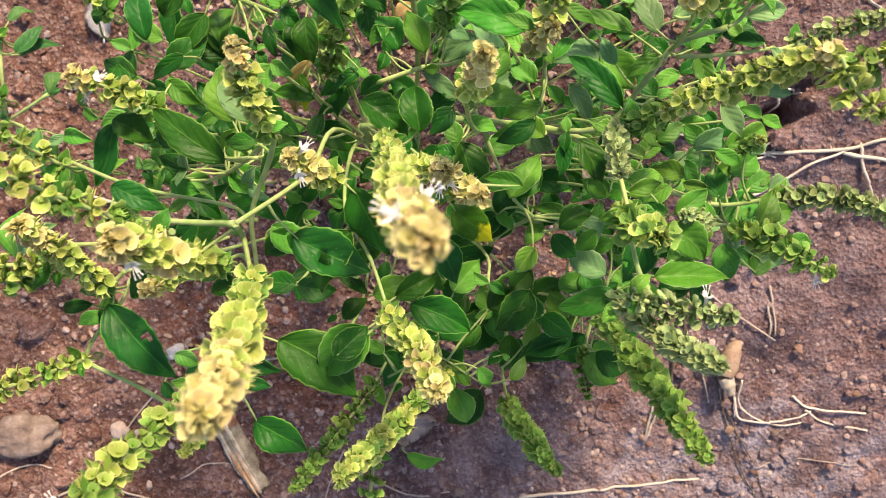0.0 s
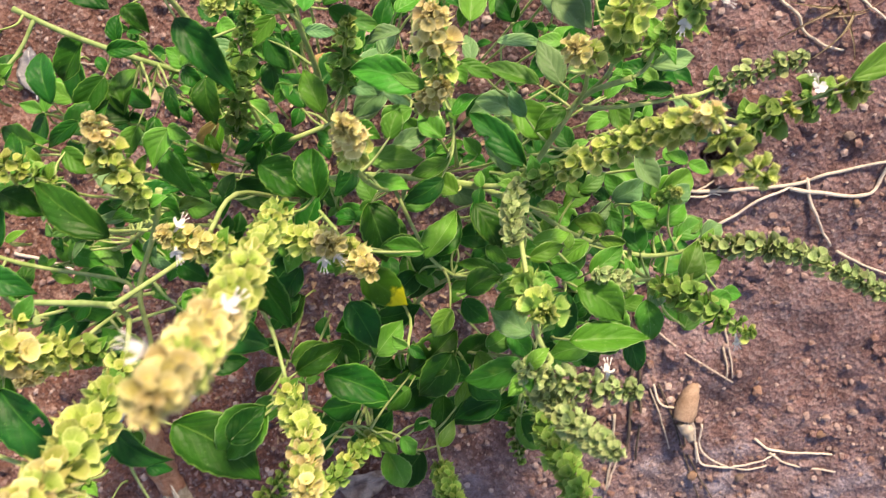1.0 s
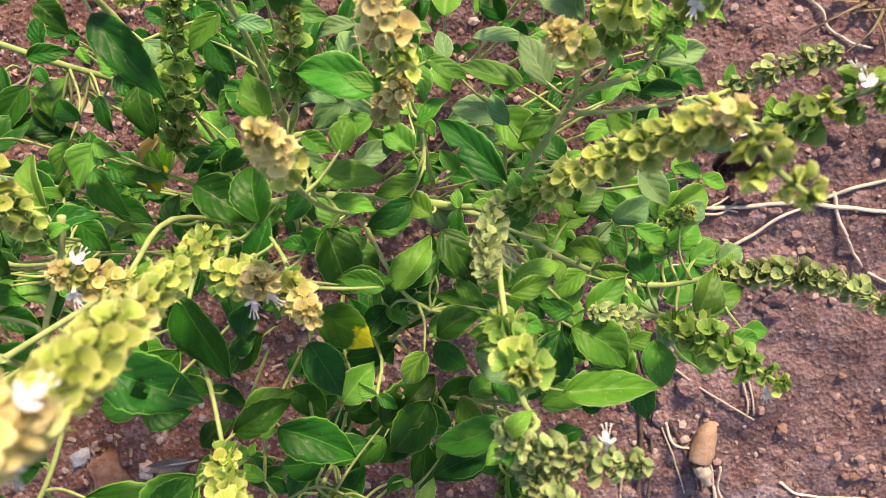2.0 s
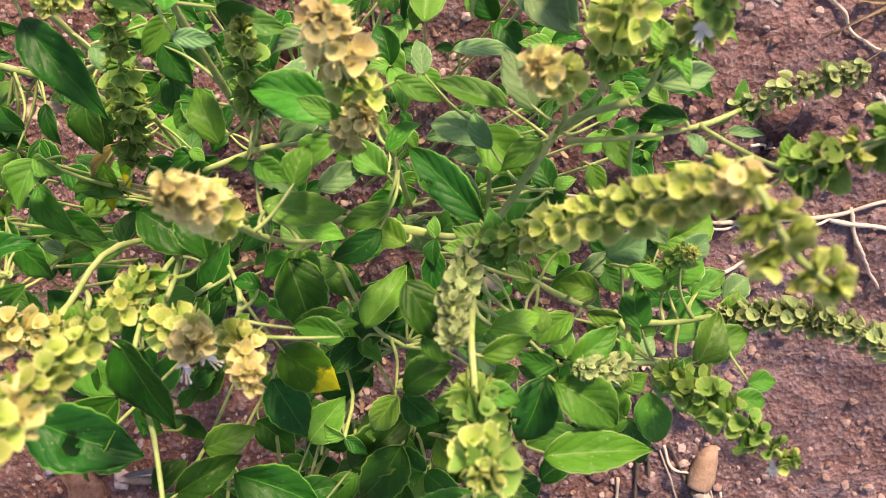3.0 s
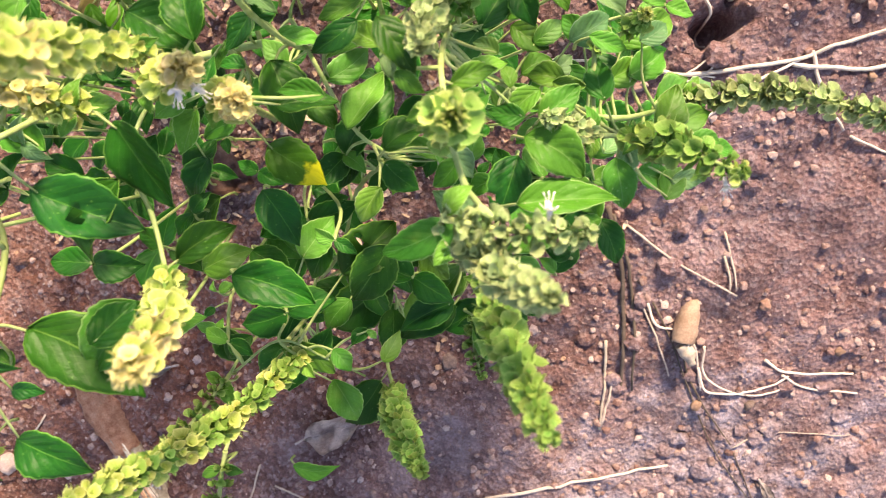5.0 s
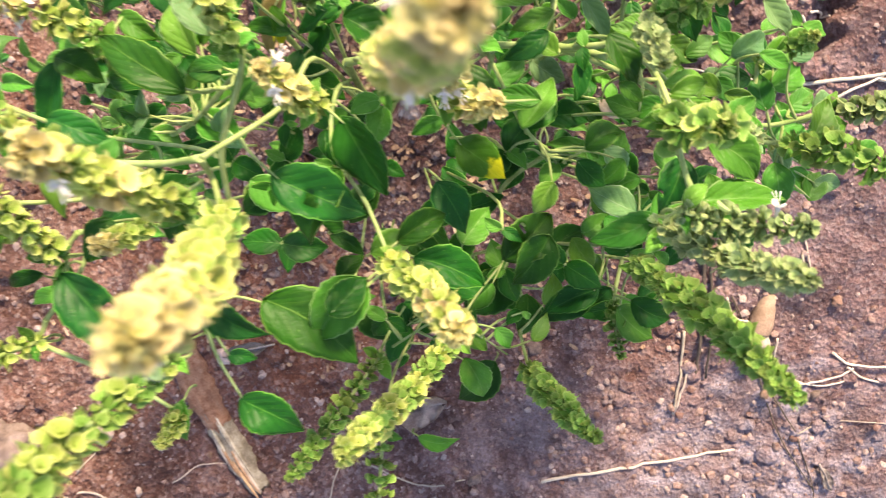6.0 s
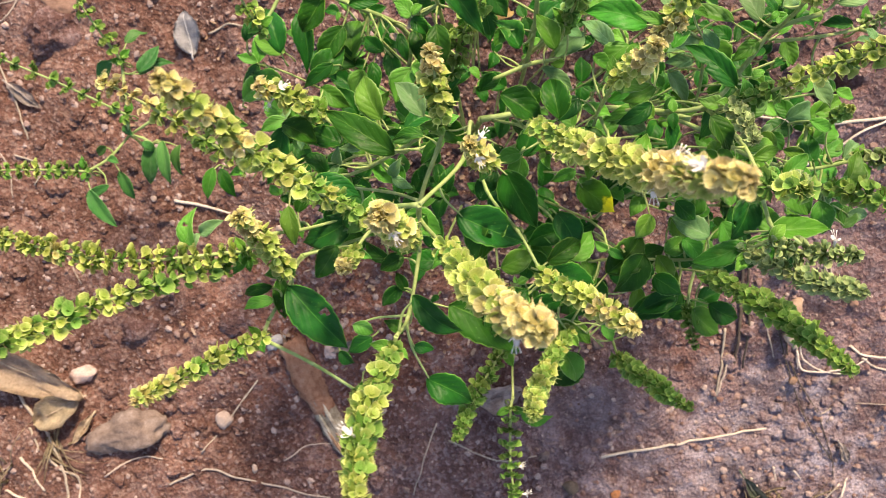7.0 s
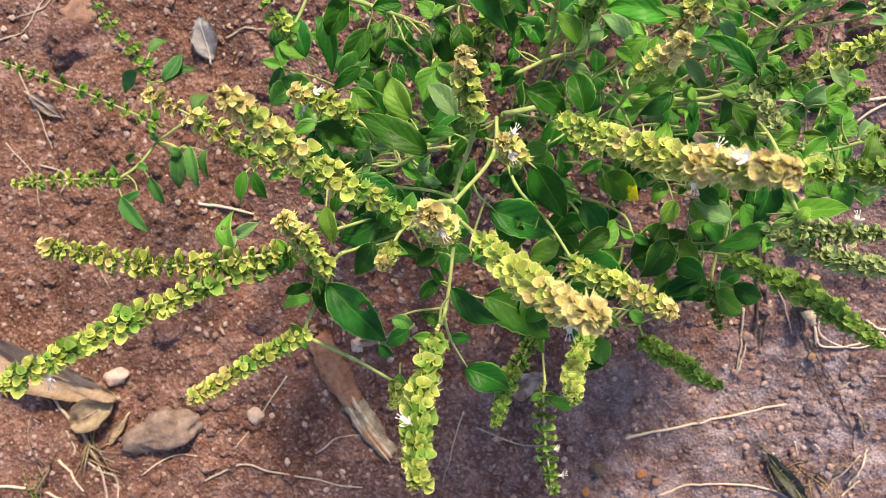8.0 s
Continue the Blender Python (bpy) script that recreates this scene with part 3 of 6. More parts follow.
def spike(parent, base, mid, tip, radius, ripe_and_lit, flowers, pitch=1.0):
    """A flower spike: a rachis through three points, whorls of calyces along it, buds at its tip, white flowers near it."""
    rng = spike_rng
    n = 33
    pts = curve_points((base, mid, tip), n)
    length = sum((b - a).length for a, b in zip(pts, pts[1:]))
    bm = bmesh.new()
    tube(bm, pts, [0.0011 - 0.0005 * i / (n - 1) for i in range(n)], 6)
    ob = under(link_mesh("flower_spike", bm, STEM if ripe_and_lit < 0.85 else WOODY, parent), parent)
    near = min(STEM_POINTS, key=lambda q: (q - pts[0]).length_squared)
    if 0.004 < (near - pts[0]).length < 0.15:
        stem(parent, 0.0011, near, near.lerp(pts[0], 0.5) - Vector((0, 0, 0.1 * (near - pts[0]).length)), pts[0])
    turn = rng.uniform(0, 3)
    taper = 1.35 if 0 <= ripe_and_lit < 0.33 else 0.5
    steps = [0.0]
    while steps[-1] < length:
        f = steps[-1] / length
        steps.append(steps[-1] + radius * pitch * (1.0 if f < 0.72 else 0.62))
    for k, at in enumerate(steps):
        f = at / steps[-1]
        x = f * (n - 1)
        i = min(int(x), n - 2)
        p = pts[i].lerp(pts[i + 1], x - i)
        d = (pts[i + 1] - pts[i]).normalized()
        size = radius * (0.92 + 0.16 * math.sin(math.pi * min(1, f * 1.15))) * rng.uniform(0.84, 1.12) * (1 if f < 0.72 else 1 - taper * (f - 0.72))
        # calyx colour carries ripeness and also some of the spike's sun and shade
        age = ripe_and_lit * (0.6 + 0.8 * f) + rng.uniform(-0.22, 0.22)
        kind = "faded_calyx" if ripe_and_lit < 0 else "green_calyx" if age < 0.42 else "ripe_calyx" if age < 0.84 else "dry_calyx"
        q = d.to_track_quat('Z', 'Y').to_matrix().to_4x4() @ Matrix.Rotation(turn + k * math.pi / 2 + rng.uniform(-0.2, 0.2), 4, 'Z')
        w = new("whorl", WHORLS[kind][rng.randrange(4)])
        w.parent = ob
        w.matrix_parent_inverse = Matrix.Identity(4)
        w.matrix_basis = Matrix.Translation(p) @ q @ Matrix.Diagonal((size, size, size * 1.05, 1))
    bm = bmesh.new()
    d = (pts[-1] - pts[-2]).normalized()
    uv = bm.loops.layers.uv.new("UVMap")
    s = d.orthogonal().normalized()
    for k in range(7):
        a = k * 2.4
        o = s * math.cos(a) + d.cross(s) * math.sin(a)
        calyx(bm, uv, pts[-1] + o * 0.06 * radius, d + o * (0.9 if k < 5 else 0.25), o if k < 5 else s, radius * rng.uniform(0.42, 0.60), rng)
    link_mesh("bud_tip", bm, CALYX_GREY if ripe_and_lit < 0 else CALYX_DRY if ripe_and_lit > 0.55 else CALYX_YELLOW if ripe_and_lit > 0.25 else CALYX_GREEN, ob)
    for k in range(flowers):
        f = rng.uniform(0.55, 0.95)
        p = pts[int(f * (n - 1))]
        d = (pts[-1] - pts[-2]).normalized()
        s = d.orthogonal().normalized()
        a = rng.uniform(0, 6.28)
        o = s * math.cos(a) + d.cross(s) * math.sin(a)
        o = (o + Vector((0, 0, 0.5))).normalized()
        fl = new("flower", FLOWERS[k % 3])
        fl.parent = ob
        fl["label"] = "small white two-lipped flower"
        fl.matrix_basis = Matrix.Translation(p + o * radius * 0.5) @ o.to_track_quat('Z', 'Y').to_matrix().to_4x4() @ Matrix.Scale(0.0066, 4)
    # a pair of small bract leaves at the foot
    if length > 0.03:
        d = (pts[1] - pts[0]).normalized()
        s = d.cross(Vector((0, 0, 1))).normalized()
        for sgn in (-1, 1):
            long = rng.uniform(0.008, 0.014)
            leaf(ob, pts[0] + s * sgn * 0.001, pts[0] + (s * sgn * 0.9 + d * rng.uniform(0.1, 0.6) - Vector((0, 0, 0.1))) * long, long * 0.5, material=LEAF_PALE, name="bract")
    return ob


for points in (((-0.322, 0.110, 0.088), (-0.323, 0.102, 0.085), (-0.326, 0.096, 0.075)), ((-0.357, 0.066, 0.088), (-0.340, 0.077, 0.084), (-0.326, 0.096, 0.075)), ((-0.324, 0.154, 0.088), (-0.323, 0.127, 0.088), (-0.326, 0.096, 0.075)), ((-0.326, 0.096, 0.075), (-0.328, 0.094, 0.050), (-0.355, 0.100, -0.040)), ((-0.288, 0.113, 0.090), (-0.307, 0.103, 0.085), (-0.326, 0.096, 0.075)), ((-0.307, 0.087, 0.080), (-0.314, 0.092, 0.080), (-0.326, 0.096, 0.075))):
    stem(low_plant, 0.0012, *points)
stem(plant, 0.0023, (-0.045, 0.080, 0.012), (-0.048, 0.076, 0.098), (-0.048, 0.072, 0.198))
stem(plant, 0.0013, (-0.046, 0.080, 0.017), (-0.050, 0.070, 0.138), (-0.058, 0.063, 0.244), (-0.066, 0.036, 0.279), (-0.091, 0.011, 0.314))
stem(plant, 0.0014, (-0.091, 0.011, 0.314), (-0.112, 0.012, 0.298), (-0.135, 0.013, 0.307), (-0.110, 0.007, 0.338))
stem(plant, 0.0012, (-0.091, 0.011, 0.314), (-0.091, 0.004, 0.299), (-0.078, -0.013, 0.336))
stem(plant, 0.0012, (-0.073, 0.059, 0.309), (-0.079, 0.042, 0.299), (-0.090, 0.016, 0.289), (-0.093, -0.013, 0.269), (-0.101, -0.048, 0.278), (-0.107, -0.056, 0.308))
stem(plant, 0.0010, (-0.093, -0.013, 0.269), (-0.095, -0.003, 0.288), (-0.096, -0.007, 0.319))
stem(plant, 0.0010, (-0.050, 0.075, 0.148), (-0.053, 0.055, 0.208), (-0.051, 0.021, 0.249), (-0.036, -0.005, 0.269), (-0.025, -0.032, 0.287))
stem(plant, 0.0019, (-0.048, 0.072, 0.198), (0.005, 0.075, 0.208), (0.058, 0.066, 0.228), (0.077, 0.058, 0.238))
stem(plant, 0.0015, (0.037, 0.069, 0.220), (0.081, 0.063, 0.248), (0.101, 0.084, 0.268), (0.113, 0.099, 0.278), (0.131, 0.102, 0.297))
stem(plant, 0.0010, (0.113, 0.093, 0.278), (0.134, 0.092, 0.287), (0.156, 0.095, 0.287))
stem(plant, 0.0011, (0.081, 0.062, 0.248), (0.086, 0.057, 0.298))
stem(plant, 0.0011, (0.083, 0.063, 0.248), (0.078, 0.035, 0.308), (0.078, 0.015, 0.328))
stem(plant, 0.0010, (0.079, 0.004, 0.328), (0.082, -0.009, 0.328), (0.086, -0.017, 0.328), (0.075, -0.019, 0.342))
stem(plant, 0.0014, (0.060, 0.068, 0.218), (0.091, 0.054, 0.217), (0.120, 0.036, 0.217), (0.154, 0.025, 0.217), (0.182, 0.028, 0.227))
stem(plant, 0.0010, (0.140, 0.030, 0.217), (0.144, 0.017, 0.237), (0.150, 0.010, 0.262))
stem(plant, 0.0015, (-0.035, 0.085, 0.017), (-0.020, 0.090, 0.117), (-0.015, 0.110, 0.198), (-0.015, 0.125, 0.248), (-0.020, 0.147, 0.295), (-0.022, 0.170, 0.309))
stem(plant, 0.0011, (-0.014, 0.113, 0.198), (-0.002, 0.116, 0.238), (-0.000, 0.116, 0.258))
stem(plant, 0.0011, (0.055, 0.077, 0.218), (0.051, 0.096, 0.268), (0.046, 0.103, 0.298))
stem(plant, 0.0017, (-0.055, 0.085, 0.017), (-0.093, 0.111, 0.118), (-0.093, 0.136, 0.178), (-0.123, 0.144, 0.218), (-0.150, 0.154, 0.226), (-0.175, 0.166, 0.232))
stem(plant, 0.0014, (-0.104, 0.178, 0.299), (-0.087, 0.162, 0.275), (-0.079, 0.152, 0.249), (-0.068, 0.131, 0.198), (-0.055, 0.090, 0.098), (-0.045, 0.080, 0.017))
stem(plant, 0.0010, (-0.065, 0.123, 0.208), (-0.076, 0.107, 0.178), (-0.052, 0.085, 0.077))
stem(plant, 0.0010, (0.089, 0.105, 0.238), (0.088, 0.080, 0.227), (0.086, 0.067, 0.217))
stem(plant, 0.0010, (0.017, 0.075, 0.238), (0.037, 0.031, 0.228), (0.051, 0.018, 0.218))
stem(plant, 0.0011, (0.051, 0.018, 0.198), (0.032, 0.006, 0.178), (0.010, -0.026, 0.117), (-0.033, -0.056, 0.047))
stem(plant, 0.0011, (0.094, -0.029, 0.197), (0.075, -0.029, 0.187), (0.034, -0.027, 0.157), (-0.015, -0.042, 0.057))
stem(plant, 0.0007, (-0.004, -0.054, 0.198), (-0.006, -0.062, 0.208), (0.001, -0.072, 0.198))
stem(plant, 0.0006, (-0.033, -0.077, 0.188), (-0.006, -0.062, 0.208), (0.013, -0.073, 0.198), (0.028, -0.086, 0.177))
stem(plant, 0.0011, (-0.006, -0.065, 0.198), (-0.002, -0.054, 0.148), (0.005, -0.033, 0.057))
stem(plant, 0.0010, (-0.160, -0.011, 0.264), (-0.148, -0.008, 0.247), (-0.118, 0.001, 0.218), (-0.085, 0.015, 0.158))
stem(plant, 0.0010, (-0.181, 0.002, 0.274), (-0.162, 0.004, 0.254), (-0.131, 0.011, 0.238), (-0.095, 0.015, 0.259))
stem(plant, 0.0010, (-0.186, -0.049, 0.244), (-0.174, -0.028, 0.234), (-0.163, -0.011, 0.234), (-0.126, 0.007, 0.198))
stem(plant, 0.0010, (-0.129, -0.010, 0.268), (-0.123, -0.001, 0.258), (-0.110, 0.010, 0.249))
stem(plant, 0.0010, (-0.188, 0.045, 0.274), (-0.154, 0.031, 0.265), (-0.108, 0.022, 0.268), (-0.092, 0.015, 0.289))
stem(plant, 0.0012, (-0.087, 0.053, 0.269), (-0.121, 0.043, 0.218), (-0.156, 0.037, 0.176), (-0.192, 0.031, 0.093))
stem(plant, 0.0010, (-0.143, 0.068, 0.257), (-0.118, 0.047, 0.268), (-0.089, 0.044, 0.279))
stem(plant, 0.0010, (-0.053, 0.033, 0.289), (-0.058, 0.043, 0.269), (-0.067, 0.049, 0.259))
stem(plant, 0.0014, (-0.041, 0.097, 0.198), (-0.012, 0.107, 0.198), (0.008, 0.110, 0.198), (0.020, 0.120, 0.218))
stem(plant, 0.0011, (0.010, 0.066, 0.329), (0.012, 0.062, 0.288), (0.019, 0.063, 0.238), (0.027, 0.071, 0.213))
stem(plant, 0.0010, (-0.022, 0.036, 0.299), (-0.026, 0.053, 0.269), (-0.042, 0.068, 0.218))
stem(plant, 0.0010, (0.002, 0.031, 0.299), (-0.007, 0.043, 0.258), (-0.027, 0.064, 0.218))
stem(plant, 0.0008, (0.027, 0.105, 0.278), (0.040, 0.098, 0.248), (0.051, 0.083, 0.218))
stem(plant, 0.0010, (0.103, 0.099, 0.343), (0.110, 0.098, 0.298), (0.110, 0.096, 0.278))
stem(plant, 0.0010, (0.125, 0.117, 0.297), (0.123, 0.107, 0.287), (0.113, 0.099, 0.278))
stem(plant, 0.0009, (0.140, 0.114, 0.307), (0.137, 0.106, 0.297), (0.131, 0.102, 0.297))
stem(plant, 0.0009, (0.098, -0.039, 0.197), (0.086, -0.036, 0.177), (0.059, -0.032, 0.147))
stem(plant, 0.0009, (0.041, -0.098, 0.167), (0.038, -0.076, 0.157), (0.043, -0.053, 0.117))
stem(plant, 0.0008, (-0.041, -0.081, 0.173), (-0.033, -0.067, 0.158), (-0.017, -0.046, 0.097))
stem(plant, 0.0008, (-0.038, -0.113, 0.198), (-0.033, -0.091, 0.168), (-0.014, -0.065, 0.097))
stem(plant, 0.0007, (0.130, 0.065, 0.395), (0.132, 0.063, 0.396), (0.134, 0.058, 0.396))
stem(plant, 0.0008, (0.156, 0.095, 0.287), (0.163, 0.083, 0.307), (0.169, 0.074, 0.326))
# material follows the light: dark LEAF in shade, lighter tones where sun falls
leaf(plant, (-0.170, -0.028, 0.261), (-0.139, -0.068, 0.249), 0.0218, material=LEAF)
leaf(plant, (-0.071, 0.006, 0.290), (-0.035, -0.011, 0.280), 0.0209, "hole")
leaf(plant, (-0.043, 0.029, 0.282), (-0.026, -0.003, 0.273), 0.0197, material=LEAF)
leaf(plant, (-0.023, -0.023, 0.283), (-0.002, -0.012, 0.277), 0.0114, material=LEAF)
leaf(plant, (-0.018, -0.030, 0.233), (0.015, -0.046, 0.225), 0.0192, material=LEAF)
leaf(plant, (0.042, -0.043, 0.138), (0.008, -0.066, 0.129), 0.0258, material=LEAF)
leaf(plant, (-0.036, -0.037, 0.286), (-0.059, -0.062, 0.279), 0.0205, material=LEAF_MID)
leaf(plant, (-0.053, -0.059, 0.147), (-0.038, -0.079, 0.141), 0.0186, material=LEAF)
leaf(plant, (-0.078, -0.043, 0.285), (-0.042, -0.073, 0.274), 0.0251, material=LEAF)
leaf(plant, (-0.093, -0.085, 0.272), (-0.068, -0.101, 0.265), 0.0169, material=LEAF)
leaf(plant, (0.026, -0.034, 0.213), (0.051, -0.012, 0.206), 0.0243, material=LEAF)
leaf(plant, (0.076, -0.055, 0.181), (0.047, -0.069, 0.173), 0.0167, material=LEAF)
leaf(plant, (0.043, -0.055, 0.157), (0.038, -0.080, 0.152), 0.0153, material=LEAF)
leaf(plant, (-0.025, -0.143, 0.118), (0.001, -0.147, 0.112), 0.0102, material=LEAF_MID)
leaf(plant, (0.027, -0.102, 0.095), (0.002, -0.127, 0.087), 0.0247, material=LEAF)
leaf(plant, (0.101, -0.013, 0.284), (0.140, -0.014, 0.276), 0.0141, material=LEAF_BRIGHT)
leaf(plant, (0.077, -0.019, 0.305), (0.052, -0.027, 0.298), 0.0118, material=LEAF_MID)
leaf(plant, (-0.168, 0.066, 0.260), (-0.149, 0.055, 0.254), 0.0179, material=LEAF)
leaf(plant, (-0.103, 0.041, 0.290), (-0.140, 0.068, 0.280), 0.0161, material=LEAF)
leaf(plant, (-0.086, 0.056, 0.313), (-0.100, 0.076, 0.307), 0.0115, material=LEAF_SILVER)
leaf(plant, (-0.166, 0.153, 0.185), (-0.164, 0.114, 0.176), 0.0145, material=LEAF)
leaf(plant, (-0.129, 0.112, 0.198), (-0.148, 0.125, 0.193), 0.0154, material=LEAF)
leaf(plant, (-0.141, 0.027, 0.324), (-0.120, 0.017, 0.318), 0.0111, material=LEAF)
leaf(plant, (-0.168, 0.064, 0.259), (-0.180, 0.032, 0.252), 0.0122, material=LEAF)
leaf(plant, (-0.075, 0.126, 0.234), (-0.071, 0.102, 0.228), 0.0142, material=LEAF)
leaf(plant, (-0.088, 0.125, 0.152), (-0.097, 0.093, 0.144), 0.0089, material=LEAF_OLD, label="yellowing basil leaf")
leaf(plant, (-0.104, -0.032, 0.269), (-0.116, -0.043, 0.266), 0.0084, material=LEAF)
leaf(plant, (-0.102, -0.035, 0.269), (-0.107, -0.024, 0.266), 0.0062, material=LEAF)
leaf(plant, (-0.102, -0.015, 0.269), (-0.116, -0.022, 0.266), 0.0113, material=LEAF)
leaf(plant, (-0.024, 0.109, 0.232), (-0.039, 0.129, 0.226), 0.0139, material=LEAF)
leaf(plant, (-0.009, 0.097, 0.272), (-0.018, 0.119, 0.267), 0.0118, material=LEAF_MID)
leaf(plant, (0.038, 0.102, 0.292), (0.006, 0.113, 0.285), 0.0154, material=LEAF_MID)
leaf(plant, (0.040, 0.097, 0.313), (0.026, 0.104, 0.310), 0.0060, material=LEAF_PALE)
leaf(plant, (0.012, 0.073, 0.296), (0.039, 0.071, 0.290), 0.0121, material=LEAF_PALE)
leaf(plant, (-0.011, 0.056, 0.281), (-0.014, 0.080, 0.275), 0.0197, material=LEAF)
leaf(plant, (0.005, 0.072, 0.259), (-0.007, 0.059, 0.255), 0.0179, material=LEAF)
leaf(plant, (-0.041, 0.075, 0.265), (-0.018, 0.058, 0.258), 0.0189, material=LEAF)
leaf(plant, (0.059, 0.083, 0.213), (0.034, 0.077, 0.207), 0.0097, material=LEAF_MID)
leaf(plant, (0.051, 0.071, 0.223), (0.027, 0.063, 0.217), 0.0082, material=LEAF_MID)
leaf(plant, (0.065, 0.058, 0.239), (0.063, 0.039, 0.235), 0.0097, material=LEAF)
leaf(plant, (-0.074, 0.141, 0.282), (-0.049, 0.107, 0.271), 0.0152, material=LEAF)
leaf(plant, (-0.038, 0.157, 0.234), (-0.053, 0.141, 0.229), 0.0103, material=LEAF_MID)
leaf(plant, (-0.008, 0.121, 0.319), (0.004, 0.120, 0.316), 0.0056, material=LEAF_SILVER)
leaf(plant, (-0.001, 0.137, 0.298), (0.021, 0.130, 0.292), 0.0094, material=LEAF_MID)
leaf(plant, (0.030, 0.128, 0.292), (0.014, 0.124, 0.288), 0.0071, material=LEAF_SILVER)
leaf(plant, (-0.005, 0.117, 0.240), (0.015, 0.113, 0.235), 0.0094, material=LEAF_SILVER)
leaf(plant, (-0.030, 0.121, 0.233), (-0.039, 0.111, 0.230), 0.0105, material=LEAF_PALE)
leaf(plant, (-0.047, 0.134, 0.222), (-0.061, 0.129, 0.219), 0.0099, material=LEAF)
leaf(plant, (-0.041, 0.144, 0.239), (-0.031, 0.128, 0.234), 0.0126, material=LEAF)
leaf(plant, (-0.002, 0.092, 0.260), (-0.010, 0.092, 0.258), 0.0063, material=LEAF_MID)
leaf(plant, (0.008, 0.088, 0.289), (0.019, 0.081, 0.286), 0.0079, material=LEAF_MID)
leaf(plant, (0.024, 0.077, 0.306), (0.029, 0.091, 0.303), 0.0091, material=LEAF_MID)
leaf(plant, (-0.109, 0.115, 0.219), (-0.120, 0.126, 0.216), 0.0110, material=LEAF)
leaf(plant, (-0.098, 0.125, 0.222), (-0.094, 0.108, 0.217), 0.0071, material=LEAF)
leaf(plant, (-0.118, 0.116, 0.190), (-0.119, 0.094, 0.185), 0.0094, material=LEAF)
leaf(plant, (-0.124, 0.109, 0.199), (-0.132, 0.091, 0.195), 0.0117, material=LEAF_PALE)
leaf(plant, (-0.143, 0.088, 0.095), (-0.124, 0.106, 0.089), 0.0146, material=LEAF_PALE)
leaf(plant, (0.063, 0.160, 0.234), (0.059, 0.148, 0.231), 0.0073, material=LEAF_PALE)
leaf(plant, (0.063, 0.125, 0.249), (0.061, 0.140, 0.246), 0.0078, material=LEAF_SILVER)
leaf(plant, (0.056, 0.112, 0.297), (0.071, 0.105, 0.293), 0.0076, material=LEAF_MID)
leaf(plant, (0.094, 0.107, 0.271), (0.068, 0.119, 0.264), 0.0105, material=LEAF_MID)
leaf(plant, (0.075, 0.130, 0.265), (0.100, 0.128, 0.260), 0.0070, material=LEAF_SILVER)
leaf(plant, (0.101, 0.102, 0.289), (0.092, 0.124, 0.284), 0.0117, material=LEAF_SILVER)
leaf(plant, (0.101, 0.146, 0.276), (0.117, 0.132, 0.271), 0.0142, material=LEAF_SILVER)
leaf(plant, (0.117, 0.154, 0.247), (0.123, 0.142, 0.244), 0.0078, material=LEAF)
leaf(plant, (0.085, 0.112, 0.219), (0.062, 0.106, 0.214), 0.0110, material=LEAF_SILVER)
leaf(plant, (0.088, 0.094, 0.259), (0.082, 0.109, 0.255), 0.0076, material=LEAF_SILVER)
leaf(plant, (0.089, 0.099, 0.218), (0.071, 0.099, 0.214), 0.0096, material=LEAF_SILVER)
leaf(plant, (0.052, 0.090, 0.288), (0.064, 0.100, 0.285), 0.0068, material=LEAF_MID)
leaf(plant, (0.083, 0.065, 0.296), (0.059, 0.091, 0.288), 0.0121, material=LEAF)
leaf(plant, (0.105, 0.094, 0.276), (0.090, 0.084, 0.272), 0.0087, material=LEAF_MID)
leaf(plant, (0.110, 0.105, 0.232), (0.115, 0.118, 0.229), 0.0060, material=LEAF)
leaf(plant, (0.109, 0.103, 0.230), (0.099, 0.108, 0.227), 0.0060, material=LEAF_MID)
leaf(plant, (0.130, 0.104, 0.248), (0.141, 0.116, 0.244), 0.0074, material=LEAF_PALE)
leaf(plant, (0.151, 0.097, 0.290), (0.136, 0.099, 0.286), 0.0079, material=LEAF)
leaf(plant, (0.140, 0.107, 0.296), (0.161, 0.112, 0.292), 0.0084, material=LEAF_SILVER)
leaf(plant, (0.156, 0.111, 0.247), (0.152, 0.121, 0.245), 0.0070, material=LEAF_PALE)
leaf(plant, (0.156, 0.124, 0.296), (0.168, 0.121, 0.293), 0.0055, material=LEAF_PALE)
leaf(plant, (0.183, 0.101, 0.237), (0.199, 0.100, 0.234), 0.0050, material=LEAF_SILVER)
leaf(plant, (0.147, 0.081, 0.316), (0.143, 0.088, 0.314), 0.0050, material=LEAF_SILVER)
leaf(plant, (0.178, 0.091, 0.217), (0.199, 0.088, 0.213), 0.0072, material=LEAF_SILVER)
leaf(plant, (0.170, 0.088, 0.237), (0.157, 0.090, 0.234), 0.0059, material=LEAF_PALE)
leaf(plant, (0.136, 0.103, 0.243), (0.142, 0.087, 0.239), 0.0133, material=LEAF_PALE)
leaf(plant, (0.136, 0.095, 0.197), (0.141, 0.081, 0.194), 0.0092, material=LEAF_MID)
leaf(plant, (-0.104, 0.080, 0.200), (-0.085, 0.068, 0.194), 0.0117, material=LEAF)
leaf(plant, (-0.076, 0.066, 0.200), (-0.071, 0.081, 0.196), 0.0116, material=LEAF)
leaf(plant, (-0.083, 0.080, 0.151), (-0.055, 0.064, 0.143), 0.0180, material=LEAF)
leaf(plant, (0.009, 0.056, 0.247), (0.017, 0.026, 0.240), 0.0246, material=LEAF)
leaf(plant, (0.016, 0.031, 0.277), (0.039, 0.032, 0.271), 0.0102, material=LEAF)
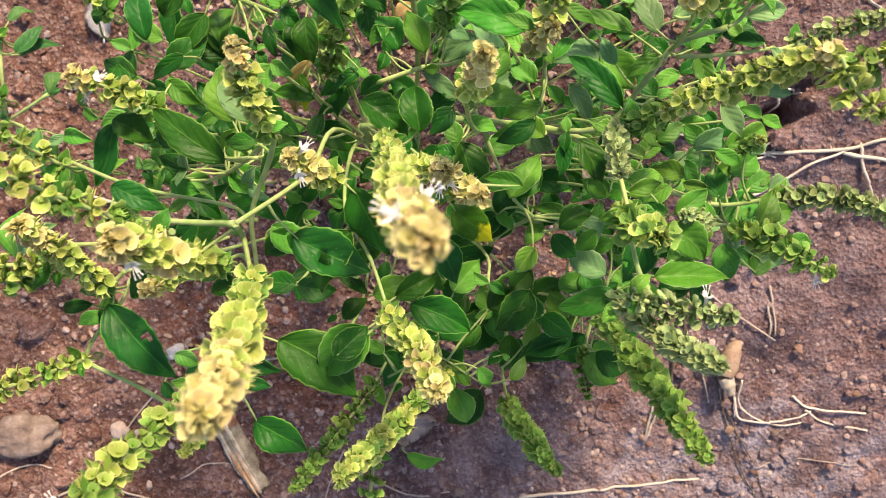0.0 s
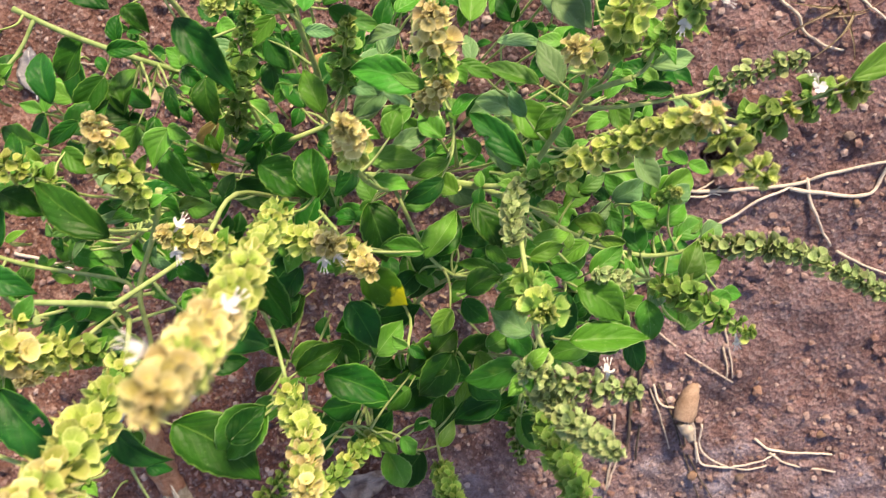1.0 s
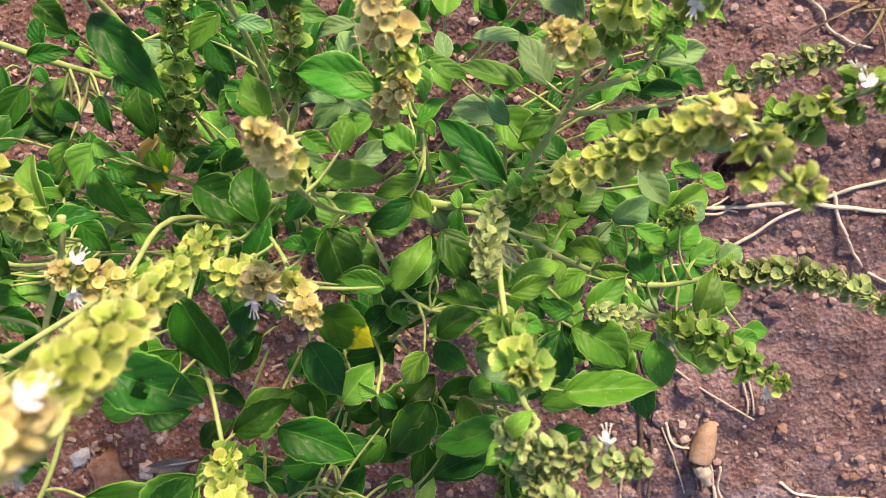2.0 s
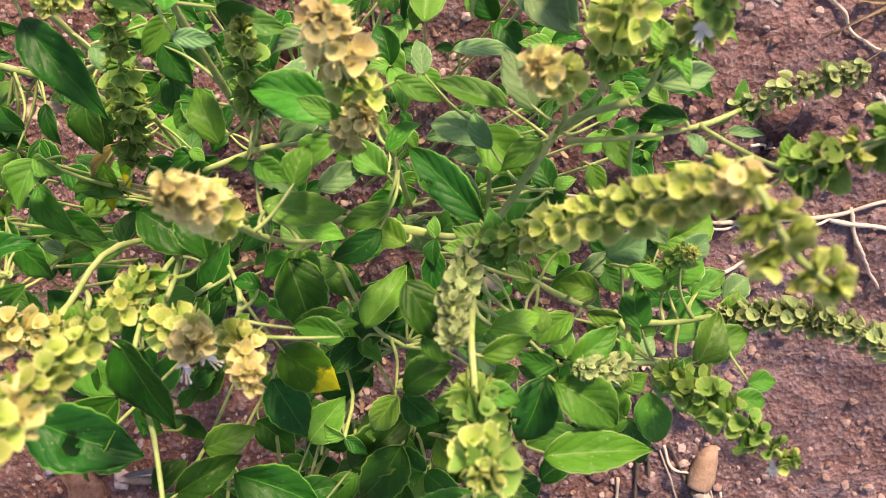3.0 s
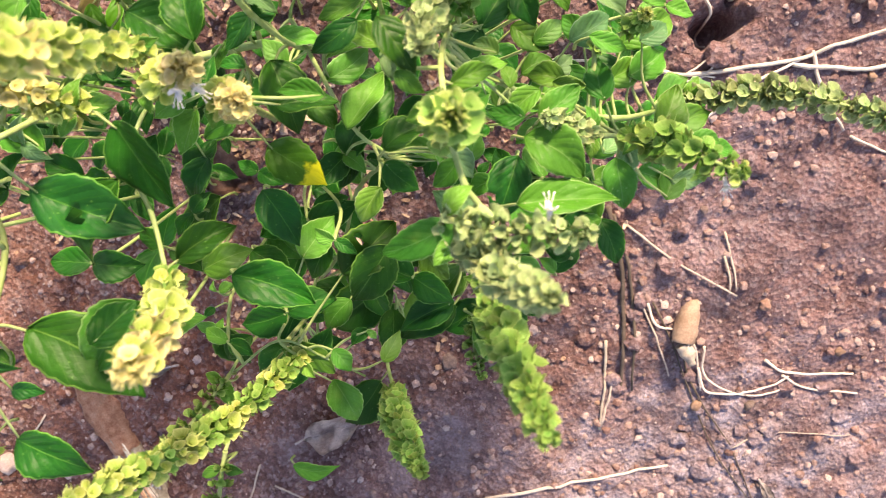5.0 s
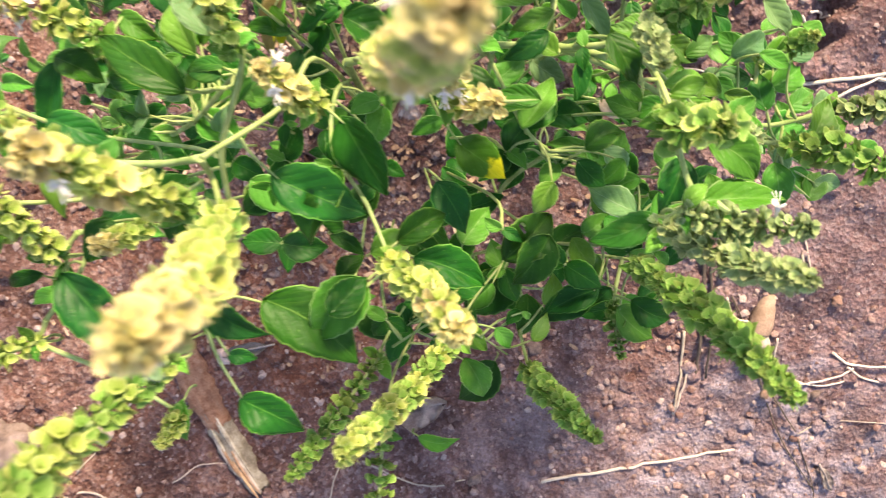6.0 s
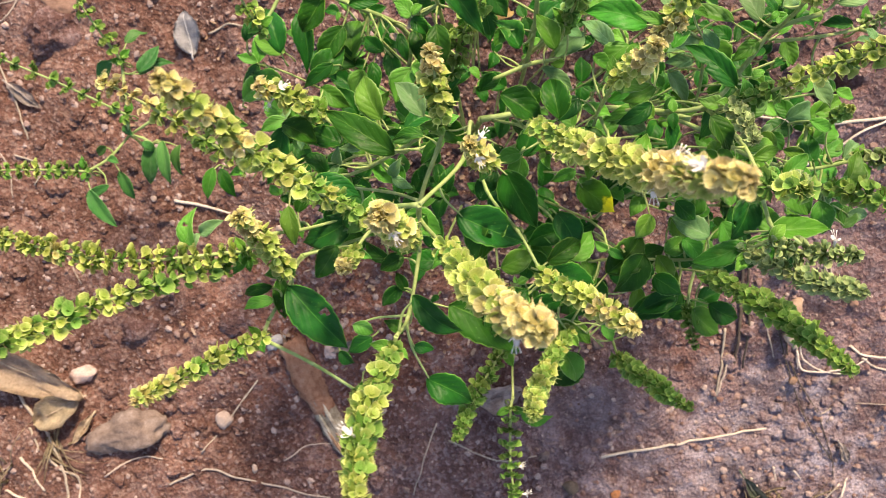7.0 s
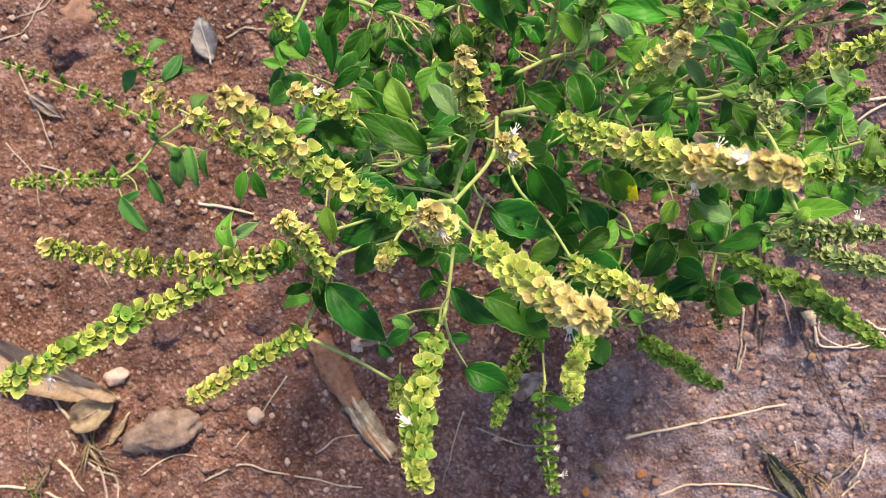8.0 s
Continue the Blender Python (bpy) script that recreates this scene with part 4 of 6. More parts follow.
leaf(plant, (0.006, 0.046, 0.277), (-0.004, 0.048, 0.275), 0.0071, material=LEAF)
leaf(plant, (0.050, 0.074, 0.261), (0.031, 0.068, 0.257), 0.0088, material=LEAF_MID)
leaf(plant, (0.039, 0.029, 0.219), (0.053, 0.054, 0.213), 0.0158, material=LEAF)
leaf(plant, (0.039, 0.023, 0.205), (0.026, 0.006, 0.200), 0.0105, material=LEAF)
leaf(plant, (0.038, 0.022, 0.179), (0.062, 0.015, 0.173), 0.0135, material=LEAF)
leaf(plant, (0.063, 0.030, 0.316), (0.072, 0.023, 0.313), 0.0060, material=LEAF_MID)
leaf(plant, (0.104, 0.037, 0.198), (0.109, 0.051, 0.195), 0.0132, material=LEAF_PALE)
leaf(plant, (0.130, 0.039, 0.237), (0.114, 0.044, 0.233), 0.0126, material=LEAF_PALE)
leaf(plant, (0.146, 0.057, 0.184), (0.142, 0.043, 0.180), 0.0095, material=LEAF)
leaf(plant, (0.141, 0.026, 0.258), (0.141, 0.044, 0.254), 0.0118, material=LEAF_MID)
leaf(plant, (0.112, 0.017, 0.281), (0.128, 0.029, 0.277), 0.0108, material=LEAF_MID)
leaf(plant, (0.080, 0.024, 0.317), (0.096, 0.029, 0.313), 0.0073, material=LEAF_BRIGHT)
leaf(plant, (0.106, 0.017, 0.288), (0.093, 0.021, 0.285), 0.0079, material=LEAF_MID)
leaf(plant, (0.120, 0.033, 0.266), (0.133, 0.031, 0.264), 0.0065, material=LEAF_PALE)
leaf(plant, (0.102, 0.028, 0.286), (0.099, 0.037, 0.283), 0.0080, material=LEAF_PALE)
leaf(plant, (0.085, 0.035, 0.178), (0.076, 0.049, 0.174), 0.0086, material=LEAF)
leaf(plant, (-0.045, 0.009, 0.276), (-0.061, -0.022, 0.268), 0.0222, material=LEAF)
leaf(plant, (-0.023, -0.019, 0.179), (-0.006, -0.036, 0.174), 0.0151, material=LEAF)
leaf(plant, (0.012, -0.016, 0.159), (0.001, -0.036, 0.154), 0.0176, material=LEAF)
leaf(plant, (0.005, 0.021, 0.247), (0.027, 0.004, 0.240), 0.0184, material=LEAF_OLD, label="green basil leaf with a yellow tip")
leaf(plant, (-0.036, 0.009, 0.179), (-0.054, -0.010, 0.174), 0.0194, material=LEAF)
leaf(plant, (-0.064, -0.016, 0.179), (-0.047, -0.028, 0.174), 0.0086, material=LEAF)
leaf(plant, (0.049, -0.023, 0.219), (0.030, -0.047, 0.213), 0.0197, material=LEAF)
leaf(plant, (0.055, 0.010, 0.286), (0.072, 0.017, 0.282), 0.0141, material=LEAF)
leaf(plant, (0.054, 0.007, 0.273), (0.066, -0.004, 0.269), 0.0104, material=LEAF)
leaf(plant, (0.044, -0.028, 0.148), (0.053, -0.049, 0.143), 0.0134, material=LEAF)
leaf(plant, (0.106, 0.008, 0.251), (0.095, -0.018, 0.244), 0.0169, material=LEAF)
leaf(plant, (0.106, 0.011, 0.283), (0.127, -0.005, 0.277), 0.0170, material=LEAF_MID)
leaf(plant, (0.049, 0.001, 0.240), (0.039, -0.013, 0.237), 0.0116, material=LEAF_PALE)
leaf(plant, (0.051, -0.061, 0.168), (0.058, -0.044, 0.163), 0.0122, material=LEAF_PALE)
leaf(plant, (-0.180, 0.127, 0.185), (-0.188, 0.159, 0.178), 0.0151, material=LEAF)
leaf(plant, (-0.183, 0.137, 0.148), (-0.207, 0.150, 0.142), 0.0127, material=LEAF_PALE)
leaf(plant, (-0.163, 0.136, 0.149), (-0.148, 0.116, 0.143), 0.0211, material=LEAF)
leaf(plant, (-0.170, 0.073, 0.236), (-0.186, 0.067, 0.232), 0.0086, material=LEAF_PALE)
leaf(plant, (-0.133, 0.010, 0.239), (-0.165, -0.003, 0.231), 0.0186, material=LEAF)
leaf(plant, (-0.132, 0.004, 0.219), (-0.139, -0.015, 0.214), 0.0133, material=LEAF)
leaf(plant, (-0.165, 0.017, 0.273), (-0.163, -0.005, 0.268), 0.0106, material=LEAF_PALE)
leaf(plant, (-0.138, -0.007, 0.282), (-0.151, -0.024, 0.277), 0.0162, material=LEAF)
leaf(plant, (-0.232, -0.005, 0.233), (-0.230, 0.023, 0.227), 0.0108, material=LEAF_PALE)
leaf(plant, (-0.187, -0.038, 0.219), (-0.208, -0.043, 0.214), 0.0082, material=LEAF_PALE)
leaf(plant, (-0.106, -0.061, 0.248), (-0.117, -0.053, 0.245), 0.0077, material=LEAF)
leaf(plant, (-0.100, -0.068, 0.261), (-0.088, -0.070, 0.258), 0.0068, material=LEAF)
leaf(plant, (-0.097, -0.035, 0.309), (-0.072, -0.056, 0.302), 0.0122, material=LEAF)
leaf(plant, (-0.111, 0.067, 0.246), (-0.121, 0.096, 0.239), 0.0162, material=LEAF_PALE)
leaf(plant, (0.090, -0.054, 0.163), (0.067, -0.068, 0.157), 0.0190, material=LEAF)
leaf(plant, (0.083, -0.056, 0.234), (0.102, -0.066, 0.230), 0.0151, material=LEAF)
leaf(plant, (0.047, 0.065, 0.261), (0.027, 0.055, 0.256), 0.0102, material=LEAF)
leaf(plant, (0.059, 0.047, 0.320), (0.070, 0.028, 0.315), 0.0118, material=LEAF)
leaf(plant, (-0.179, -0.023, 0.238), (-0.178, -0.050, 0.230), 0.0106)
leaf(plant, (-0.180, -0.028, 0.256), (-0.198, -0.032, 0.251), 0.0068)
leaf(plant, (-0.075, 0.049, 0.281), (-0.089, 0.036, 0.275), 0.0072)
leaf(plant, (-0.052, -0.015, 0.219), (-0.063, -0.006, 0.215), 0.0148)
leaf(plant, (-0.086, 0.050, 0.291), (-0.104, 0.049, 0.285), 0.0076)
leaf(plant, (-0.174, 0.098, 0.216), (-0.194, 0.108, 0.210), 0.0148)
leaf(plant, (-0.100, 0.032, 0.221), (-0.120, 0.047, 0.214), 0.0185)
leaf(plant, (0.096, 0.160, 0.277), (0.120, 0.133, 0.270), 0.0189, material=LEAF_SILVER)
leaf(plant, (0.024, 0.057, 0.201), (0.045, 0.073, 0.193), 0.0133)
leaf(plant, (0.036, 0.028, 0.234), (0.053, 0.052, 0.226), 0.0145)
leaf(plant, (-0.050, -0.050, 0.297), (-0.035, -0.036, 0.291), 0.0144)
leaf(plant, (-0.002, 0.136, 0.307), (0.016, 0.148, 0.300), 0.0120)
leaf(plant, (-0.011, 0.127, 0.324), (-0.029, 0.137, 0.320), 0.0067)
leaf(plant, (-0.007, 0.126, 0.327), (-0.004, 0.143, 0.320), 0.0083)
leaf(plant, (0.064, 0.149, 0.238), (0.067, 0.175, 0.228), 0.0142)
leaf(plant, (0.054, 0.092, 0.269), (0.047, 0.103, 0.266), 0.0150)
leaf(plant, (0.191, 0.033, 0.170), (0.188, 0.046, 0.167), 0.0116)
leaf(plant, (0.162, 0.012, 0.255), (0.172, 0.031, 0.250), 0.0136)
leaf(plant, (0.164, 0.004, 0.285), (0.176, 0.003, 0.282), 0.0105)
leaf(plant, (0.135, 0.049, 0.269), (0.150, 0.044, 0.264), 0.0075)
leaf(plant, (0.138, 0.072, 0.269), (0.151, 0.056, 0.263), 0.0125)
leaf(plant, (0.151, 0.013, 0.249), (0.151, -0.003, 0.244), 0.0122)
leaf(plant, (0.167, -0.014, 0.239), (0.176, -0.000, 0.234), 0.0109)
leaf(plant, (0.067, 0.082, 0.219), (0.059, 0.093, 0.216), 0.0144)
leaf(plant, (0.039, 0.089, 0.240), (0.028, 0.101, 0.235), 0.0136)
leaf(plant, (-0.043, 0.150, 0.297), (-0.029, 0.141, 0.292), 0.0114)
leaf(plant, (-0.116, 0.154, 0.295), (-0.098, 0.141, 0.295), 0.0137)
leaf(plant, (-0.133, 0.132, 0.220), (-0.150, 0.108, 0.212), 0.0144)
leaf(plant, (0.079, 0.015, 0.200), (0.052, 0.025, 0.193), 0.0091)
leaf(plant, (0.084, -0.062, 0.200), (0.104, -0.080, 0.193), 0.0181)
leaf(plant, (0.115, 0.144, 0.295), (0.121, 0.165, 0.289), 0.0137)
leaf(plant, (0.084, 0.141, 0.294), (0.094, 0.151, 0.290), 0.0105)
leaf(plant, (0.099, 0.100, 0.319), (0.109, 0.107, 0.315), 0.0073)
leaf(plant, (-0.014, 0.119, 0.240), (0.002, 0.135, 0.234), 0.0136)
leaf(plant, (0.075, -0.052, 0.200), (0.048, -0.064, 0.191), 0.0140)
leaf(plant, (0.143, 0.003, 0.259), (0.146, -0.017, 0.253), 0.0146)
leaf(plant, (0.156, -0.001, 0.239), (0.172, -0.007, 0.234), 0.0115)
leaf(plant, (0.170, -0.006, 0.238), (0.184, -0.007, 0.235), 0.0100)
leaf(plant, (0.006, -0.092, 0.140), (0.016, -0.117, 0.133), 0.0213)
leaf(plant, (-0.003, -0.065, 0.200), (0.016, -0.081, 0.194), 0.0123)
leaf(plant, (0.020, -0.067, 0.217), (0.027, -0.078, 0.214), 0.0090)
leaf(plant, (0.040, -0.077, 0.199), (0.049, -0.063, 0.195), 0.0084)
leaf(plant, (0.006, -0.025, 0.200), (0.022, -0.006, 0.194), 0.0168)
leaf(plant, (-0.005, 0.006, 0.221), (0.008, -0.020, 0.213), 0.0175)
leaf(plant, (0.037, 0.029, 0.295), (0.019, 0.033, 0.290), 0.0080)
leaf(plant, (0.084, 0.031, 0.300), (0.101, 0.035, 0.295), 0.0078)
leaf(plant, (-0.001, 0.028, 0.269), (-0.015, 0.023, 0.265), 0.0077)
leaf(plant, (-0.001, -0.071, 0.170), (-0.015, -0.088, 0.164), 0.0151)
leaf(plant, (0.063, -0.025, 0.200), (0.074, -0.041, 0.195), 0.0123)
leaf(plant, (0.035, -0.027, 0.180), (0.054, -0.038, 0.173), 0.0118)
leaf(plant, (-0.056, -0.039, 0.220), (-0.043, -0.028, 0.215), 0.0106)
leaf(plant, (-0.125, -0.063, 0.240), (-0.141, -0.072, 0.234), 0.0100)
leaf(plant, (-0.135, -0.093, 0.219), (-0.136, -0.115, 0.213), 0.0079)
leaf(plant, (0.108, -0.005, 0.199), (0.121, -0.026, 0.193), 0.0140)
leaf(plant, (0.131, 0.053, 0.249), (0.149, 0.063, 0.244), 0.0145)
leaf(plant, (-0.006, 0.078, 0.220), (0.008, 0.091, 0.215), 0.0159)
leaf(plant, (0.011, 0.069, 0.240), (0.030, 0.064, 0.234), 0.0100)
leaf(plant, (0.052, -0.032, 0.181), (0.077, -0.020, 0.172), 0.0147)
leaf(plant, (0.033, 0.098, 0.270), (0.019, 0.085, 0.264), 0.0146)
leaf(plant, (0.018, 0.132, 0.239), (0.024, 0.146, 0.235), 0.0121, material=LEAF_SILVER)
leaf(plant, (-0.018, 0.070, 0.249), (-0.021, 0.085, 0.246), 0.0118)
leaf(plant, (-0.089, 0.133, 0.201), (-0.081, 0.107, 0.193), 0.0152)
leaf(plant, (-0.139, 0.104, 0.239), (-0.159, 0.092, 0.231), 0.0086)
leaf(plant, (-0.128, 0.143, 0.229), (-0.109, 0.145, 0.224), 0.0089)
leaf(plant, (-0.084, 0.103, 0.200), (-0.082, 0.081, 0.194), 0.0082, material=LEAF_OLD, label="yellowing basil leaf")
leaf(plant, (0.085, 0.099, 0.240), (0.065, 0.109, 0.234), 0.0150, material=LEAF_SILVER)
leaf(plant, (0.086, 0.060, 0.269), (0.073, 0.065, 0.265), 0.0090, material=LEAF_PALE)
leaf(plant, (0.004, 0.121, 0.221), (0.017, 0.145, 0.213), 0.0137, material=LEAF_SILVER)
leaf(plant, (0.032, 0.104, 0.240), (0.015, 0.123, 0.234), 0.0111, material=LEAF_SILVER)
leaf(plant, (0.022, 0.082, 0.250), (0.042, 0.092, 0.244), 0.0099, material=LEAF_SILVER)
leaf(plant, (0.071, 0.093, 0.220), (0.084, 0.071, 0.213), 0.0118)
leaf(plant, (0.120, 0.061, 0.219), (0.136, 0.071, 0.214), 0.0095, material=LEAF_PALE)
leaf(plant, (0.100, 0.045, 0.269), (0.091, 0.051, 0.266), 0.0080, material=LEAF_PALE)
leaf(plant, (0.116, 0.032, 0.260), (0.103, 0.021, 0.255), 0.0095, material=LEAF_PALE)
leaf(plant, (-0.093, 0.128, 0.220), (-0.082, 0.135, 0.217), 0.0059, material=DRY_LEAF, label="small dry brown curled leaf")
leaf(plant, (-0.105, 0.128, 0.209), (-0.095, 0.125, 0.206), 0.0045, material=DRY_LEAF, label="small dry brown curled leaf")
leaf(plant, (-0.120, 0.131, 0.199), (-0.112, 0.124, 0.196), 0.0075, material=DRY_LEAF, label="small dry brown curled leaf")
leaf(plant, (-0.064, 0.068, 0.150), (-0.083, 0.074, 0.145), 0.0075, material=DRY_LEAF, label="small dry brown curled leaf")
leaf(plant, (0.013, 0.047, 0.159), (-0.000, 0.052, 0.155), 0.0080, material=DRY_LEAF, label="small dry brown curled leaf")
leaf(plant, (0.074, 0.016, 0.198), (0.078, 0.007, 0.195), 0.0045, material=DRY_LEAF, label="small dry brown curled leaf")
leaf(plant, (0.086, 0.049, 0.178), (0.097, 0.039, 0.175), 0.0072, material=DRY_LEAF, label="small dry brown curled leaf")
leaf(plant, (-0.102, 0.091, 0.222), (-0.088, 0.069, 0.214), 0.0118)
leaf(plant, (-0.101, 0.065, 0.241), (-0.089, 0.051, 0.235), 0.0133)
leaf(plant, (-0.011, 0.096, 0.231), (0.009, 0.083, 0.223), 0.0096, material=LEAF_SILVER)
leaf(plant, (0.054, 0.060, 0.240), (0.040, 0.072, 0.235), 0.0116, material=LEAF_PALE)
leaf(low_plant, (-0.324, 0.170, 0.079), (-0.309, 0.181, 0.069), 0.0104, material=WEED)
leaf(low_plant, (-0.333, 0.154, 0.087), (-0.347, 0.138, 0.077), 0.0113, material=WEED)
leaf(low_plant, (-0.309, 0.142, 0.095), (-0.295, 0.165, 0.085), 0.0113, material=WEED)
leaf(low_plant, (-0.314, 0.143, 0.083), (-0.287, 0.153, 0.073), 0.0094, material=WEED)
leaf(low_plant, (-0.287, 0.113, 0.091), (-0.275, 0.129, 0.081), 0.0132, material=WEED)
leaf(low_plant, (-0.308, 0.088, 0.079), (-0.314, 0.055, 0.069), 0.0127, material=WEED)
leaf(low_plant, (-0.296, 0.088, 0.087), (-0.295, 0.053, 0.077), 0.0113, material=WEED)
leaf(low_plant, (-0.353, 0.051, 0.095), (-0.337, 0.021, 0.085), 0.0108, material=WEED)
leaf(low_plant, (-0.333, 0.066, 0.083), (-0.326, 0.043, 0.073), 0.0094, material=WEED)
leaf(low_plant, (-0.339, 0.054, 0.091), (-0.363, 0.047, 0.081), 0.0071, material=WEED)
leaf(low_plant, (-0.285, 0.085, 0.079), (-0.287, 0.061, 0.069), 0.0085, material=WEED)
leaf(low_plant, (-0.341, 0.086, 0.087), (-0.352, 0.080, 0.077), 0.0066, material=WEED)
leaf(low_plant, (-0.329, 0.071, 0.095), (-0.342, 0.075, 0.085), 0.0057, material=WEED)
leaf(low_plant, (-0.321, 0.095, 0.083), (-0.333, 0.104, 0.073), 0.0057, material=WEED)
leaf(low_plant, (-0.311, 0.087, 0.091), (-0.305, 0.080, 0.081), 0.0066, material=WEED)
leaf(low_plant, (-0.298, 0.114, 0.079), (-0.290, 0.122, 0.069), 0.0057, material=WEED)
leaf(plant, (-0.196, 0.127, 0.216), (-0.183, 0.150, 0.210), 0.0126)
leaf(plant, (-0.175, 0.150, 0.244), (-0.199, 0.160, 0.238), 0.0104)
leaf(plant, (-0.155, 0.103, 0.219), (-0.134, 0.121, 0.213), 0.0163)
leaf(plant, (-0.131, 0.115, 0.201), (-0.125, 0.143, 0.193), 0.0177)
leaf(plant, (-0.171, 0.081, 0.236), (-0.178, 0.101, 0.230), 0.0092)
leaf(plant, (-0.227, 0.052, 0.176), (-0.219, 0.032, 0.169), 0.0088)
leaf(plant, (-0.232, 0.053, 0.176), (-0.239, 0.032, 0.170), 0.0088)
leaf(plant, (-0.163, 0.014, 0.256), (-0.156, 0.034, 0.252), 0.0088)
leaf(plant, (-0.111, -0.018, 0.241), (-0.126, -0.005, 0.235), 0.0085)
leaf(plant, (-0.041, -0.027, 0.200), (-0.018, -0.019, 0.194), 0.0169)
leaf(plant, (0.023, -0.048, 0.170), (0.009, -0.063, 0.164), 0.0179)
leaf(plant, (0.081, -0.035, 0.179), (0.065, -0.050, 0.173), 0.0183)
leaf(plant, (0.091, -0.014, 0.221), (0.070, -0.000, 0.213), 0.0148)
leaf(plant, (0.144, 0.012, 0.199), (0.165, 0.025, 0.193), 0.0192)
leaf(plant, (0.164, 0.017, 0.199), (0.189, 0.028, 0.192), 0.0200)
leaf(plant, (0.096, 0.032, 0.260), (0.081, 0.029, 0.255), 0.0122)
leaf(plant, (0.086, 0.028, 0.260), (0.071, 0.036, 0.255), 0.0116)
leaf(plant, (0.078, 0.018, 0.220), (0.089, 0.004, 0.214), 0.0185)
leaf(plant, (0.165, 0.012, 0.240), (0.192, 0.022, 0.232), 0.0142)
leaf(plant, (0.019, 0.119, 0.220), (-0.000, 0.107, 0.214), 0.0222)
leaf(plant, (0.046, 0.110, 0.220), (0.034, 0.119, 0.215), 0.0222)
leaf(plant, (0.085, 0.105, 0.241), (0.104, 0.087, 0.232), 0.0213)
leaf(plant, (0.121, 0.081, 0.219), (0.107, 0.075, 0.214), 0.0185)
leaf(plant, (0.078, 0.082, 0.199), (0.098, 0.069, 0.193), 0.0192)
leaf(plant, (0.049, 0.074, 0.179), (0.069, 0.062, 0.173), 0.0175)
leaf(plant, (-0.147, 0.090, 0.239), (-0.130, 0.078, 0.234), 0.0109)
leaf(plant, (-0.135, 0.055, 0.240), (-0.155, 0.066, 0.233), 0.0164)
leaf(plant, (-0.097, 0.057, 0.271), (-0.079, 0.064, 0.265), 0.0100)
leaf(plant, (-0.093, 0.051, 0.271), (-0.110, 0.055, 0.265), 0.0085)
leaf(plant, (-0.090, 0.047, 0.270), (-0.081, 0.040, 0.267), 0.0075)
leaf(plant, (-0.136, 0.026, 0.240), (-0.120, 0.017, 0.234), 0.0109)
leaf(plant, (-0.153, 0.037, 0.218), (-0.137, 0.031, 0.215), 0.0144)
leaf(plant, (-0.100, 0.014, 0.201), (-0.079, -0.002, 0.193), 0.0181)
leaf(plant, (-0.088, 0.011, 0.200), (-0.106, -0.004, 0.194), 0.0181)
leaf(plant, (-0.075, 0.088, 0.200), (-0.101, 0.093, 0.194), 0.0091)
leaf(plant, (-0.059, 0.106, 0.180), (-0.076, 0.095, 0.174), 0.0114)
leaf(plant, (-0.048, 0.090, 0.200), (-0.033, 0.099, 0.195), 0.0121)
leaf(plant, (0.026, 0.149, 0.257), (0.039, 0.158, 0.251), 0.0103)
leaf(plant, (0.048, 0.087, 0.250), (0.037, 0.102, 0.245), 0.0117)
leaf(plant, (0.078, 0.110, 0.199), (0.093, 0.098, 0.193), 0.0181)
leaf(plant, (0.095, 0.078, 0.219), (0.115, 0.082, 0.214), 0.0115)
leaf(plant, (0.118, 0.057, 0.179), (0.135, 0.063, 0.174), 0.0159)
leaf(plant, (0.133, 0.049, 0.199), (0.115, 0.038, 0.193), 0.0151)
leaf(plant, (0.135, 0.050, 0.218), (0.144, 0.038, 0.214), 0.0144)
leaf(plant, (0.021, 0.054, 0.200), (0.005, 0.045, 0.195), 0.0151)
leaf(plant, (0.003, 0.057, 0.200), (-0.014, 0.049, 0.195), 0.0181)
leaf(plant, (-0.034, 0.026, 0.200), (-0.045, 0.008, 0.194), 0.0181)
leaf(plant, (-0.051, 0.020, 0.180), (-0.037, 0.039, 0.174), 0.0190)
leaf(plant, (-0.013, -0.007, 0.170), (0.001, -0.025, 0.164), 0.0214)
leaf(plant, (0.081, -0.015, 0.199), (0.092, -0.031, 0.194), 0.0151)
leaf(plant, (0.068, -0.023, 0.200), (0.084, -0.013, 0.194), 0.0133)
leaf(plant, (0.082, 0.010, 0.240), (0.071, -0.000, 0.235), 0.0098)
leaf(plant, (0.169, 0.001, 0.238), (0.160, 0.009, 0.235), 0.0109)
leaf(plant, (0.141, -0.002, 0.218), (0.154, 0.003, 0.215), 0.0115)
leaf(plant, (0.188, 0.036, 0.218), (0.193, 0.022, 0.213), 0.0115)
leaf(plant, (0.162, 0.053, 0.238), (0.175, 0.061, 0.234), 0.0098)
leaf(plant, (0.144, 0.139, 0.275), (0.159, 0.152, 0.269), 0.0146)
leaf(plant, (0.102, 0.152, 0.294), (0.085, 0.147, 0.290), 0.0114)
leaf(plant, (0.049, 0.146, 0.296), (0.043, 0.163, 0.289), 0.0137)
leaf(plant, (0.198, 0.085, 0.351), (0.228, 0.105, 0.342), 0.0113, material=LEAF_PALE)
leaf(plant, (-0.069, 0.143, 0.241), (-0.060, 0.130, 0.235), 0.0136)
leaf(plant, (-0.106, 0.155, 0.261), (-0.095, 0.143, 0.256), 0.0129)
leaf(plant, (-0.144, 0.153, 0.220), (-0.161, 0.133, 0.209), 0.0173)
leaf(plant, (-0.061, 0.150, 0.298), (-0.076, 0.167, 0.289), 0.0137)
leaf(plant, (-0.084, 0.151, 0.297), (-0.098, 0.162, 0.296), 0.0137)
